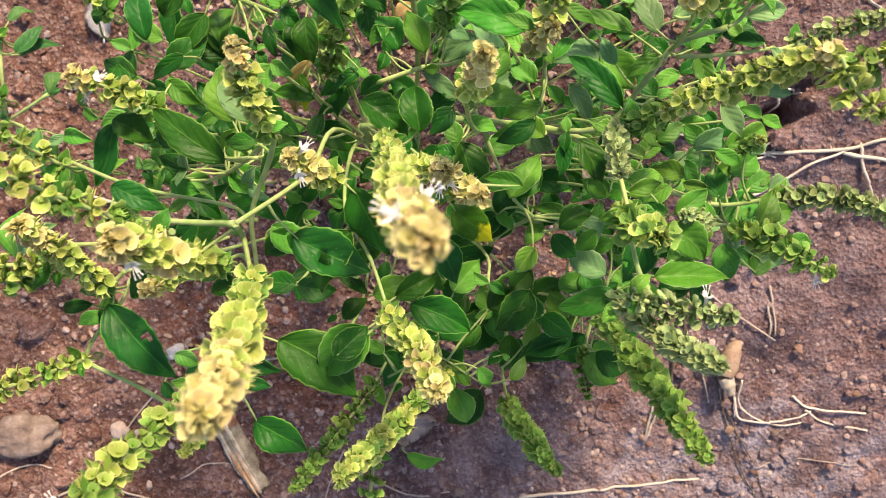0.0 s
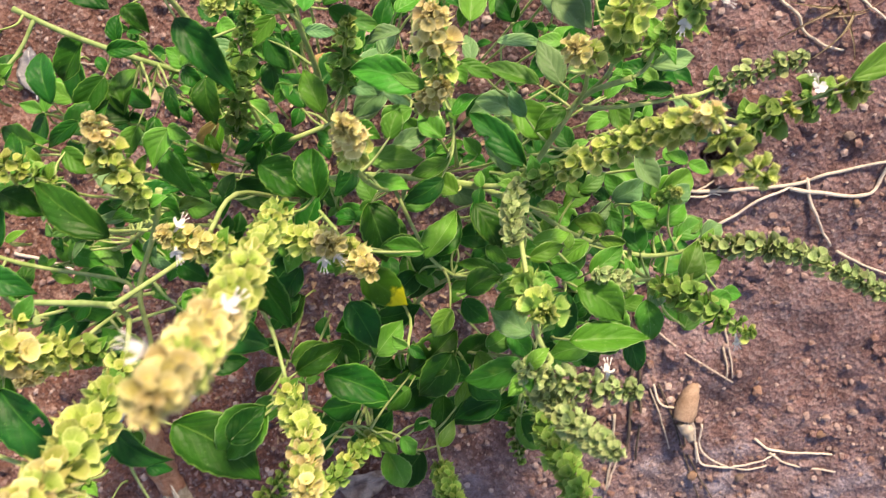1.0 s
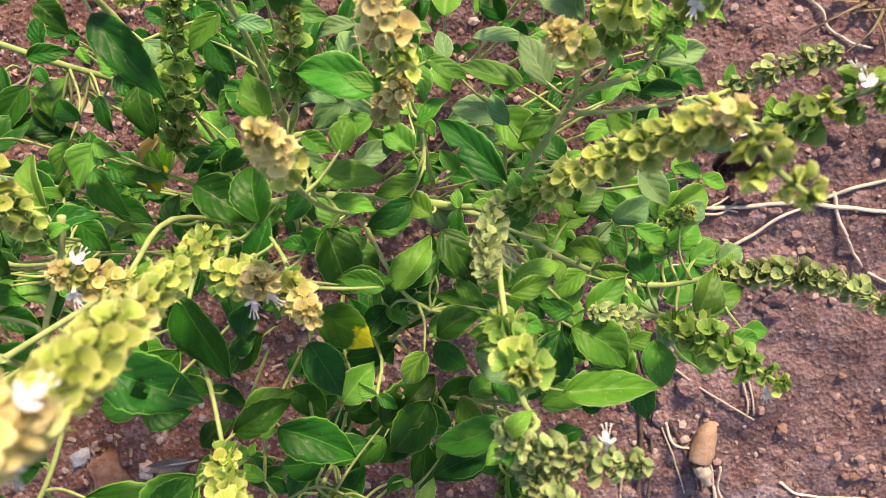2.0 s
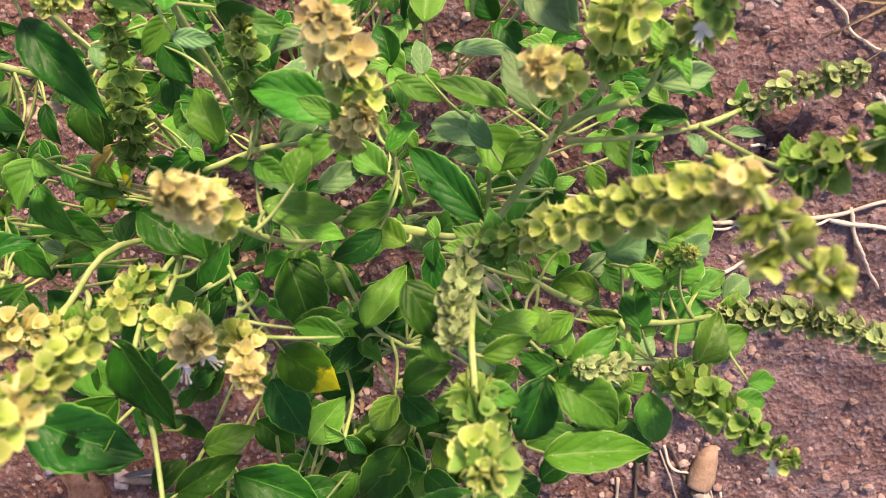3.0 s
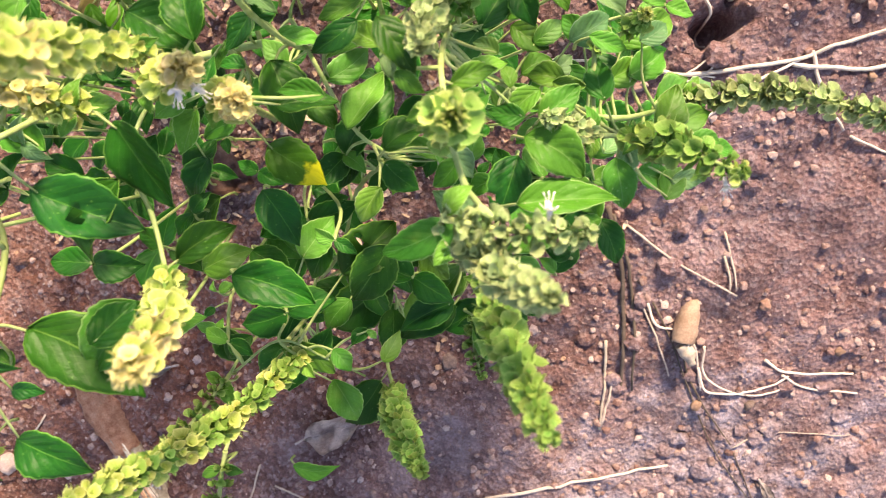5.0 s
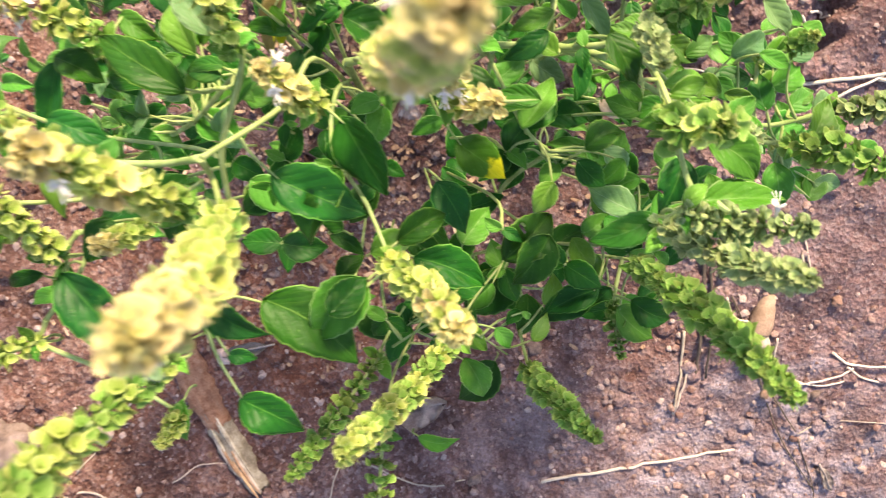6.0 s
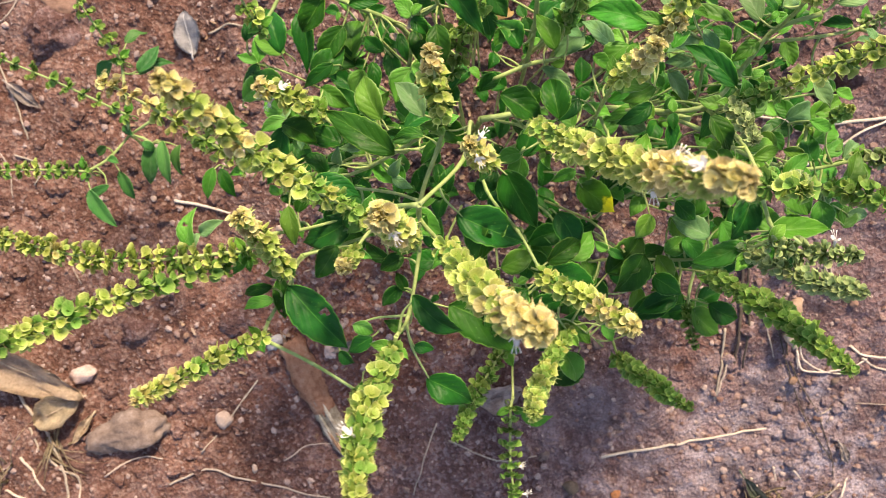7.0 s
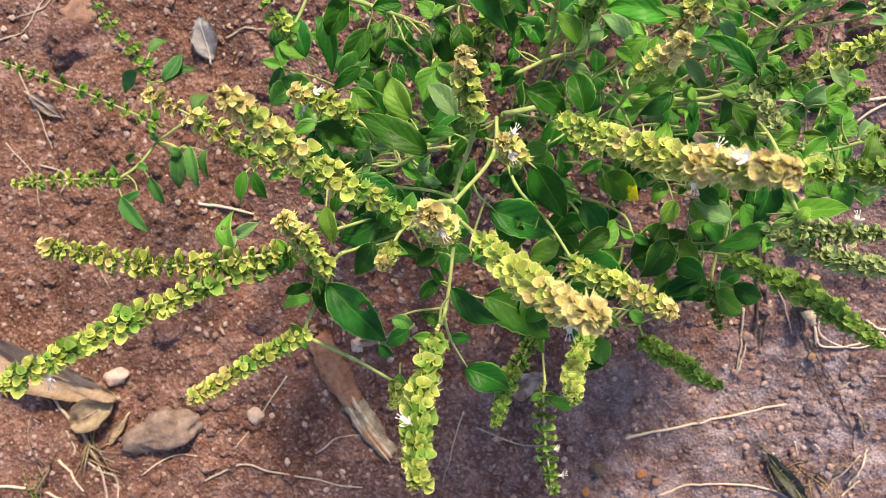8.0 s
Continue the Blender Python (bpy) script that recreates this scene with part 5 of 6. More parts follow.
leaf(plant, (-0.135, 0.007, 0.250), (-0.118, 0.013, 0.244), 0.0145)
leaf(plant, (-0.124, 0.015, 0.259), (-0.137, 0.004, 0.254), 0.0118)
leaf(plant, (-0.103, -0.012, 0.279), (-0.113, 0.000, 0.275), 0.0088)
leaf(plant, (-0.133, -0.052, 0.269), (-0.122, -0.058, 0.265), 0.0114)
leaf(plant, (-0.143, -0.068, 0.258), (-0.135, -0.076, 0.255), 0.0118)
leaf(plant, (-0.035, 0.053, 0.200), (-0.049, 0.039, 0.194), 0.0168)
leaf(plant, (-0.019, 0.055, 0.220), (-0.030, 0.068, 0.215), 0.0159)
leaf(plant, (0.008, 0.052, 0.180), (0.024, 0.037, 0.174), 0.0235)
leaf(plant, (0.023, 0.033, 0.160), (0.032, 0.011, 0.152), 0.0185)
leaf(plant, (0.079, -0.000, 0.179), (0.093, -0.016, 0.173), 0.0147)
leaf(plant, (0.122, 0.026, 0.219), (0.109, 0.018, 0.214), 0.0185)
leaf(plant, (0.138, 0.027, 0.219), (0.149, 0.013, 0.214), 0.0159)
leaf(plant, (0.100, 0.004, 0.199), (0.086, -0.002, 0.194), 0.0140)
leaf(plant, (0.074, 0.024, 0.199), (0.087, 0.009, 0.193), 0.0168)
leaf(plant, (0.151, 0.041, 0.219), (0.169, 0.049, 0.214), 0.0132)
leaf(plant, (0.181, 0.037, 0.197), (0.195, 0.045, 0.193), 0.0112)
leaf(plant, (0.158, 0.057, 0.219), (0.177, 0.064, 0.214), 0.0185)
leaf(plant, (0.111, 0.070, 0.219), (0.127, 0.059, 0.214), 0.0132)
leaf(plant, (0.067, 0.064, 0.220), (0.079, 0.075, 0.214), 0.0106)
leaf(plant, (-0.031, -0.063, 0.160), (-0.046, -0.074, 0.155), 0.0124)
leaf(plant, (0.178, 0.035, 0.199), (0.195, 0.043, 0.193), 0.0140)
leaf(plant, (0.192, 0.032, 0.197), (0.206, 0.042, 0.193), 0.0123)
leaf(plant, (0.161, 0.043, 0.219), (0.179, 0.054, 0.214), 0.0159)
leaf(plant, (0.163, 0.059, 0.219), (0.183, 0.070, 0.214), 0.0159)
leaf(plant, (0.147, 0.010, 0.218), (0.156, 0.019, 0.215), 0.0095)
leaf(plant, (0.183, 0.003, 0.248), (0.195, 0.003, 0.245), 0.0107)
leaf(plant, (0.157, 0.026, 0.198), (0.146, 0.019, 0.194), 0.0112)
leaf(plant, (0.125, 0.047, 0.218), (0.137, 0.055, 0.215), 0.0116)
leaf(plant, (0.139, 0.055, 0.238), (0.131, 0.068, 0.234), 0.0150)
leaf(plant, (0.167, -0.002, 0.219), (0.184, -0.007, 0.214), 0.0116)
# sunlit spikes are set paler, shaded ones greener, on top of their ripeness
spike(plant, (-0.078, -0.013, 0.336), (-0.066, -0.031, 0.406), (-0.055, -0.038, 0.477), 0.0078, .75, 1, 0.92)
spike(plant, (-0.026, 0.050, 0.297), (-0.012, 0.014, 0.430), (-0.003, 0.001, 0.507), 0.0067, .75, 3)
spike(plant, (-0.109, -0.063, 0.307), (-0.118, -0.081, 0.389), (-0.119, -0.099, 0.429), 0.0072, .35, 1, 0.9)
spike(plant, (-0.026, -0.031, 0.287), (-0.012, -0.041, 0.328), (-0.002, -0.051, 0.380), 0.0068, .68, 0)
spike(plant, (0.001, -0.072, 0.198), (-0.025, -0.092, 0.252), (-0.042, -0.093, 0.336), 0.0070, .4, 1, 0.8)
spike(plant, (-0.041, -0.083, 0.183), (-0.061, -0.107, 0.201), (-0.078, -0.125, 0.248), 0.0068, .15, 0)
spike(plant, (-0.040, -0.120, 0.198), (-0.043, -0.154, 0.207), (-0.041, -0.181, 0.213), 0.0070, .15, 3)
spike(plant, (0.041, -0.096, 0.170), (0.046, -0.103, 0.213), (0.057, -0.112, 0.262), 0.0075, .12, 0, 0.8)
spike(plant, (0.091, -0.040, 0.222), (0.090, -0.056, 0.313), (0.096, -0.076, 0.369), 0.0072, .05, 0, 0.8)
spike(plant, (-0.188, -0.007, 0.284), (-0.250, -0.008, 0.305), (-0.304, 0.008, 0.323), 0.0075, .62, 0, 0.8)
spike(plant, (-0.188, -0.009, 0.274), (-0.251, -0.029, 0.325), (-0.279, -0.048, 0.412), 0.0080, .42, 1)
spike(plant, (-0.191, -0.059, 0.244), (-0.216, -0.069, 0.284), (-0.235, -0.077, 0.325), 0.0070, .6, 0)
spike(plant, (-0.118, 0.006, 0.338), (-0.150, 0.027, 0.396), (-0.170, 0.048, 0.456), 0.0072, .66, 0, 1.35)
spike(plant, (-0.187, 0.041, 0.274), (-0.211, 0.060, 0.315), (-0.238, 0.078, 0.335), 0.0075, .68, 0, 1.22)
spike(low_plant, (-0.321, 0.109, 0.093), (-0.361, 0.131, 0.123), (-0.415, 0.157, 0.142), 0.0076, .15, 0, 1.65)
spike(low_plant, (-0.355, 0.066, 0.093), (-0.385, 0.067, 0.113), (-0.416, 0.066, 0.132), 0.0073, .3, 0)
spike(low_plant, (-0.323, 0.153, 0.093), (-0.332, 0.173, 0.113), (-0.345, 0.201, 0.132), 0.0076, .2, 0, 1.65)
spike(plant, (-0.170, -0.020, 0.264), (-0.174, -0.004, 0.294), (-0.180, 0.010, 0.324), 0.0075, .7, 0)
spike(plant, (-0.096, -0.007, 0.319), (-0.102, -0.001, 0.379), (-0.105, 0.002, 0.408), 0.0078, .72, 1)
spike(plant, (-0.129, -0.010, 0.268), (-0.131, -0.015, 0.288), (-0.133, -0.019, 0.307), 0.0060, .7, 0)
spike(plant, (-0.146, 0.071, 0.257), (-0.158, 0.077, 0.275), (-0.172, 0.080, 0.294), 0.0080, .7, 3)
spike(plant, (-0.077, 0.052, 0.312), (-0.079, 0.063, 0.338), (-0.081, 0.079, 0.353), 0.0075, .65, 0, 1.22)
spike(plant, (-0.053, 0.033, 0.289), (-0.058, 0.035, 0.309), (-0.064, 0.038, 0.329), 0.0075, .7, 2)
spike(plant, (0.010, 0.066, 0.329), (0.014, 0.067, 0.359), (0.014, 0.068, 0.383), 0.0066, .75, 0)
spike(plant, (-0.022, 0.036, 0.299), (-0.006, 0.034, 0.319), (0.002, 0.032, 0.335), 0.0072, .85, 2)
spike(plant, (0.002, 0.031, 0.299), (0.009, 0.027, 0.309), (0.016, 0.022, 0.331), 0.0070, .8, 0)
spike(plant, (0.078, 0.015, 0.328), (0.078, 0.010, 0.328), (0.079, 0.005, 0.369), 0.0095, .35, 0, 1.22)
spike(plant, (0.079, 0.055, 0.298), (0.073, 0.041, 0.328), (0.072, 0.031, 0.338), 0.0055, -1, 0)
spike(plant, (0.086, 0.057, 0.298), (0.111, 0.063, 0.358), (0.130, 0.065, 0.395), 0.0068, .55, 0, 1.1)
spike(plant, (0.133, 0.059, 0.396), (0.138, 0.051, 0.396), (0.144, 0.045, 0.397), 0.0075, .4, 0)
spike(plant, (0.169, 0.074, 0.326), (0.183, 0.080, 0.335), (0.205, 0.084, 0.342), 0.0085, .4, 2, 0.8)
spike(plant, (0.182, 0.028, 0.227), (0.217, 0.025, 0.246), (0.252, -0.000, 0.283), 0.0068, -1, 0, 0.6)
spike(plant, (0.150, 0.010, 0.262), (0.158, 0.002, 0.287), (0.172, -0.010, 0.307), 0.0080, .2, 1)
spike(plant, (-0.000, 0.116, 0.258), (0.003, 0.121, 0.278), (0.007, 0.130, 0.298), 0.0085, .3, 0, 1.65)
spike(plant, (0.047, 0.103, 0.300), (0.046, 0.104, 0.339), (0.044, 0.111, 0.362), 0.0085, .62, 0, 1.65)
spike(plant, (-0.066, 0.102, 0.208), (-0.056, 0.124, 0.239), (-0.037, 0.138, 0.295), 0.0085, .25, 0, 1.65)
spike(plant, (0.125, 0.117, 0.297), (0.122, 0.118, 0.333), (0.113, 0.114, 0.392), 0.0090, .35, 0, 1.65)
spike(plant, (0.103, 0.099, 0.343), (0.099, 0.099, 0.348), (0.095, 0.098, 0.358), 0.0070, .9, 0)
spike(plant, (0.140, 0.114, 0.307), (0.142, 0.115, 0.334), (0.147, 0.121, 0.352), 0.0070, .4, 3, 1.65)
spike(plant, (0.075, -0.019, 0.342), (0.093, -0.024, 0.343), (0.114, -0.027, 0.346), 0.0062, -1, 1, 0.75)
spike(plant, (0.078, -0.023, 0.308), (0.089, -0.036, 0.348), (0.099, -0.042, 0.375), 0.0064, -1, 0, 0.75)
spike(plant, (0.085, -0.062, 0.187), (0.083, -0.072, 0.197), (0.085, -0.087, 0.197), 0.0055, .1, 0)
spike(plant, (0.135, 0.013, 0.257), (0.123, 0.014, 0.278), (0.114, 0.016, 0.288), 0.0060, -1, 0)
spike(plant, (-0.137, -0.100, 0.217), (-0.138, -0.104, 0.227), (-0.139, -0.110, 0.237), 0.0060, .5, 0)
spike(plant, (-0.050, 0.153, 0.295), (-0.047, 0.142, 0.306), (-0.046, 0.133, 0.316), 0.0070, .5, 0)
spike(plant, (0.040, 0.093, 0.298), (0.043, 0.095, 0.308), (0.048, 0.096, 0.318), 0.0070, .95, 0)
spike(plant, (0.189, 0.110, 0.236), (0.208, 0.116, 0.246), (0.228, 0.120, 0.253), 0.0068, -1, 0, 0.72)
spike(plant, (0.139, 0.047, 0.257), (0.154, 0.052, 0.267), (0.155, 0.053, 0.277), 0.0055, .3, 0)
spike(plant, (-0.182, 0.129, 0.235), (-0.186, 0.136, 0.250), (-0.192, 0.148, 0.260), 0.0075, .3, 0, 1.3)


# ---- roots and twigs on the soil ----
STRAND_KINDS = {
    "root": ("dead_root", ROOT, "thin pale dry root lying on the soil", "root"),
    "twig": ("twig", TWIG, "thin brown dry twig lying on the soil", "twig"),
    "dark": ("dark_twig", DARK_TWIG, "thin dark dry stalk lying on the soil", "twig"),
}


def ground_strand(kind, radius, *points):
    name, material, label, category = STRAND_KINDS[kind]
    n = 8 * (len(points) - 1) + 1
    flat = curve_points([(x, y, 0) for x, y in points], n)
    radius *= 1.2
    lift = radius * 0.7
    pts = []
    for i, p in enumerate(flat):
        wob = 0.0012 * noise.noise(Vector((p.x * 60, p.y * 60, radius * 900)))
        x, y = p.x + wob, p.y - wob
        z = max(ground_height(x + a, y + b) for a, b in ((0, 0), (0.003, 0), (-0.003, 0), (0, 0.003)))
        pts.append(Vector((x, y, z + lift)))
    bm = bmesh.new()
    tube(bm, pts, [radius * (1.0 - 0.35 * i / (n - 1)) * (1 + 0.15 * noise.noise(p * 150)) for i, p in enumerate(pts)], 7)
    tagged(link_mesh(name, bm, material), label, category)


ground_strand("root", 0.0013, (0.212, 0.082), (0.234, 0.074), (0.270, 0.073), (0.304, 0.076), (0.325, 0.081), (0.347, 0.085), (0.371, 0.089))
ground_strand("root", 0.0011, (0.209, 0.036), (0.233, 0.039), (0.254, 0.049), (0.279, 0.064), (0.306, 0.076))
ground_strand("root", 0.0013, (0.301, 0.073), (0.323, 0.068), (0.350, 0.065), (0.362, 0.071), (0.369, 0.095), (0.379, 0.104))
ground_strand("root", 0.0012, (0.313, 0.080), (0.316, 0.063), (0.324, 0.047), (0.335, 0.030))
ground_strand("root", 0.0008, (0.228, 0.070), (0.245, 0.070), (0.258, 0.082))
ground_strand("root", 0.0008, (0.224, 0.075), (0.241, 0.076), (0.254, 0.085))
ground_strand("root", 0.0010, (0.277, 0.215), (0.287, 0.199), (0.298, 0.187), (0.302, 0.179), (0.314, 0.167), (0.327, 0.164))
ground_strand("root", 0.0008, (0.336, 0.197), (0.348, 0.184), (0.363, 0.168))
ground_strand("twig", 0.0008, (0.200, -0.019), (0.232, -0.048), (0.273, -0.076))
ground_strand("twig", 0.0008, (0.264, -0.046), (0.268, -0.074))
ground_strand("root", 0.0009, (0.213, -0.076), (0.219, -0.093), (0.237, -0.099), (0.247, -0.115), (0.250, -0.144))
ground_strand("dark", 0.0016, (0.187, -0.005), (0.196, -0.052), (0.196, -0.097), (0.194, -0.145))
ground_strand("dark", 0.0012, (0.191, -0.011), (0.203, -0.065), (0.202, -0.142))
ground_strand("twig", 0.0007, (0.207, -0.069), (0.228, -0.132))
ground_strand("root", 0.0009, (0.296, -0.125), (0.308, -0.134), (0.330, -0.138), (0.358, -0.139))
ground_strand("root", 0.0008, (0.308, -0.137), (0.327, -0.149), (0.362, -0.155))
ground_strand("root", 0.0009, (0.249, -0.127), (0.255, -0.146), (0.285, -0.148), (0.314, -0.139))
ground_strand("root", 0.0012, (0.070, -0.228), (0.144, -0.215), (0.228, -0.205))
ground_strand("twig", 0.0010, (0.177, -0.169), (0.183, -0.151), (0.188, -0.129))
ground_strand("twig", 0.0005, (0.273, -0.191), (0.308, -0.183), (0.363, -0.189))
ground_strand("dark", 0.0006, (0.217, -0.076), (0.233, -0.116), (0.260, -0.191), (0.292, -0.243))
ground_strand("twig", 0.0007, (0.265, -0.030), (0.272, -0.072))
ground_strand("twig", 0.0009, (-0.513, 0.220), (-0.499, 0.175), (-0.485, 0.123))
ground_strand("twig", 0.0007, (-0.532, 0.134), (-0.510, 0.101), (-0.506, 0.065))
ground_strand("twig", 0.0009, (-0.288, 0.209), (-0.267, 0.215), (-0.246, 0.211))
ground_strand("twig", 0.0008, (-0.433, -0.224), (-0.401, -0.207), (-0.371, -0.208))
ground_strand("twig", 0.0010, (-0.366, -0.235), (-0.323, -0.221), (-0.286, -0.235), (-0.203, -0.257))
ground_strand("twig", 0.0007, (-0.269, -0.133), (-0.308, -0.181), (-0.332, -0.205))
ground_strand("twig", 0.0010, (0.098, -0.293), (0.141, -0.283), (0.204, -0.292), (0.236, -0.310))
ground_strand("twig", 0.0007, (-0.091, -0.185), (-0.104, -0.216), (-0.119, -0.259))
ground_strand("root", 0.0014, (-0.338, 0.052), (-0.311, 0.045), (-0.281, 0.035))
ground_strand("twig", 0.0010, (0.184, -0.102), (0.182, -0.133), (0.176, -0.171))
ground_strand("root", 0.0007, (0.251, -0.110), (0.255, -0.136), (0.283, -0.151), (0.310, -0.148))
ground_strand("dark", 0.0007, (0.237, -0.106), (0.245, -0.141), (0.272, -0.189))
ground_strand("dark", 0.0005, (0.275, -0.196), (0.294, -0.252), (0.290, -0.301))
ground_strand("twig", 0.0004, (0.177, -0.172), (0.184, -0.127))
ground_strand("twig", 0.0006, (0.204, -0.253), (0.223, -0.274))
ground_strand("twig", 0.0007, (0.267, -0.311), (0.300, -0.265))
ground_strand("twig", 0.0008, (-0.500, 0.108), (-0.475, 0.096), (-0.483, 0.076))
ground_strand("root", 0.0008, (0.137, 0.097), (0.177, 0.090), (0.223, 0.078), (0.254, 0.070))
ground_strand("root", 0.0008, (0.341, 0.026), (0.360, 0.014), (0.384, 0.005))
ground_strand("twig", 0.0006, (-0.451, 0.292), (-0.478, 0.265), (-0.515, 0.259))
ground_strand("root", 0.0009, (0.247, 0.116), (0.252, 0.107), (0.257, 0.095))
ground_strand("root", 0.0008, (0.252, 0.118), (0.262, 0.120), (0.270, 0.118))
ground_strand("twig", 0.0007, (-0.080, -0.202), (-0.033, -0.225), (0.006, -0.224))
ground_strand("twig", 0.0006, (-0.248, -0.218), (-0.222, -0.203), (-0.190, -0.203))
ground_strand("twig", 0.0006, (-0.483, 0.018), (-0.455, 0.002), (-0.441, -0.026))
ground_strand("twig", 0.0015, (-0.533, -0.101), (-0.508, -0.144), (-0.483, -0.185), (-0.472, -0.225), (-0.472, -0.249))
ground_strand("twig", 0.0013, (-0.515, -0.198), (-0.504, -0.213), (-0.493, -0.234))
ground_strand("twig", 0.0012, (-0.489, -0.200), (-0.477, -0.214), (-0.460, -0.223), (-0.459, -0.248))
ground_strand("twig", 0.0010, (-0.505, -0.169), (-0.497, -0.193))
ground_strand("twig", 0.0015, (-0.587, -0.217), (-0.547, -0.228), (-0.507, -0.242))
ground_strand("twig", 0.0008, (-0.527, 0.239), (-0.499, 0.244), (-0.481, 0.266), (-0.473, 0.279))
ground_strand("root", 0.0010, (0.293, -0.301), (0.303, -0.276), (0.309, -0.261))
ground_strand("root", 0.0009, (0.214, -0.255), (0.229, -0.276))
ground_strand("root", 0.0008, (0.236, -0.245), (0.240, -0.265))
ground_strand("root", 0.0009, (0.254, -0.249), (0.263, -0.260))
ground_strand("root", 0.0009, (0.287, -0.312), (0.303, -0.295))


# ---- young shoots and withered leaves low in the plant ----
leaf(plant, (-0.078, 0.111, 0.200), (-0.092, 0.085, 0.170), 0.013, material=LEAF_TAN, label="withered tan leaf hanging down")
leaf(plant, (-0.030, 0.148, 0.160), (-0.018, 0.157, 0.150), 0.012, material=LEAF_TAN, label="withered tan leaf")
leaf(plant, (-0.203, 0.061, 0.238), (-0.215, 0.057, 0.235), 0.0055, material=LEAF_SILVER)
leaf(plant, (-0.203, 0.061, 0.238), (-0.185, 0.057, 0.245), 0.0083, material=LEAF_PALE)
leaf(plant, (-0.188, 0.045, 0.220), (-0.177, 0.051, 0.219), 0.0053, material=LEAF_PALE)
leaf(plant, (-0.188, 0.045, 0.220), (-0.196, 0.049, 0.228), 0.0050, material=LEAF_SILVER)
leaf(plant, (-0.165, 0.010, 0.237), (-0.177, 0.017, 0.238), 0.0058, material=LEAF_PALE)
leaf(plant, (-0.165, 0.010, 0.237), (-0.163, -0.001, 0.241), 0.0050, material=LEAF_PALE)
leaf(plant, (-0.157, 0.022, 0.209), (-0.140, 0.028, 0.214), 0.0079, material=LEAF_PALE)
leaf(plant, (-0.157, 0.022, 0.209), (-0.169, 0.026, 0.210), 0.0053, material=LEAF_PALE)
leaf(plant, (-0.232, 0.007, 0.216), (-0.239, -0.005, 0.214), 0.0059, material=LEAF_SILVER)
leaf(plant, (-0.232, 0.007, 0.216), (-0.215, 0.014, 0.223), 0.0083, material=LEAF_SILVER)
leaf(plant, (-0.141, 0.044, 0.228), (-0.139, 0.054, 0.240), 0.0066, material=LEAF_SILVER)
leaf(plant, (-0.141, 0.044, 0.228), (-0.144, 0.034, 0.236), 0.0055, material=LEAF_SILVER)
leaf(plant, (-0.125, 0.057, 0.213), (-0.115, 0.067, 0.224), 0.0075, material=LEAF_PALE)
leaf(plant, (-0.125, 0.057, 0.213), (-0.141, 0.056, 0.215), 0.0068, material=LEAF_SILVER)
leaf(plant, (-0.130, 0.006, 0.235), (-0.138, 0.002, 0.246), 0.0060, material=LEAF_SILVER)
leaf(plant, (-0.130, 0.006, 0.235), (-0.120, -0.002, 0.235), 0.0054, material=LEAF_PALE)
leaf(plant, (-0.108, 0.035, 0.225), (-0.095, 0.027, 0.225), 0.0064, material=LEAF_SILVER)
leaf(plant, (-0.108, 0.035, 0.225), (-0.101, 0.045, 0.236), 0.0069, material=LEAF_SILVER)
leaf(plant, (-0.171, 0.084, 0.215), (-0.176, 0.096, 0.221), 0.0060, material=LEAF_PALE)
leaf(plant, (-0.171, 0.084, 0.215), (-0.175, 0.072, 0.219), 0.0056, material=LEAF_SILVER)
leaf(plant, (-0.161, 0.068, 0.221), (-0.163, 0.054, 0.229), 0.0068, material=LEAF_SILVER)
leaf(plant, (-0.161, 0.068, 0.221), (-0.147, 0.064, 0.229), 0.0070, material=LEAF_PALE)
leaf(plant, (-0.115, 0.079, 0.223), (-0.106, 0.087, 0.233), 0.0066, material=LEAF_PALE)
leaf(plant, (-0.115, 0.079, 0.223), (-0.124, 0.080, 0.232), 0.0054, material=LEAF_PALE)
leaf(plant, (-0.101, 0.062, 0.201), (-0.085, 0.063, 0.208), 0.0073, material=LEAF_PALE)
leaf(plant, (-0.101, 0.062, 0.201), (-0.114, 0.068, 0.199), 0.0061, material=LEAF_SILVER)
leaf(plant, (-0.213, 0.084, 0.194), (-0.201, 0.076, 0.202), 0.0069, material=LEAF_PALE)
leaf(plant, (-0.213, 0.084, 0.194), (-0.212, 0.093, 0.203), 0.0054, material=LEAF_PALE)


# ---- undergrowth: pairs of small leaves at the nodes of the lower stems ----
def inside(x, y, outline):
    hit = False
    for (ax, ay), (bx, by) in zip(outline, outline[1:] + outline[:1]):
        if (ay > y) != (by > y) and x < (bx - ax) * (y - ay) / (by - ay) + ax:
            hit = not hit
    return hit


CANOPY = [(-0.193, 0.176), (-0.217, 0.088), (-0.187, 0.020), (-0.093, -0.022), (-0.084, -0.078), (-0.034, -0.093), (0.031, -0.084), (0.115, -0.069), (0.173, -0.021), (0.201, 0.035), (0.190, 0.098), (0.207, 0.170), (0.146, 0.228), (-0.098, 0.237)]


class Mass:
    """Gathers many small meshes into one."""
    def __init__(self):
        self.bm = bmesh.new()

    def add(self, bm):
        mesh = bpy.data.meshes.new("piece")
        bm.to_mesh(mesh)
        bm.free()
        self.bm.from_mesh(mesh)
        bpy.data.meshes.remove(mesh)


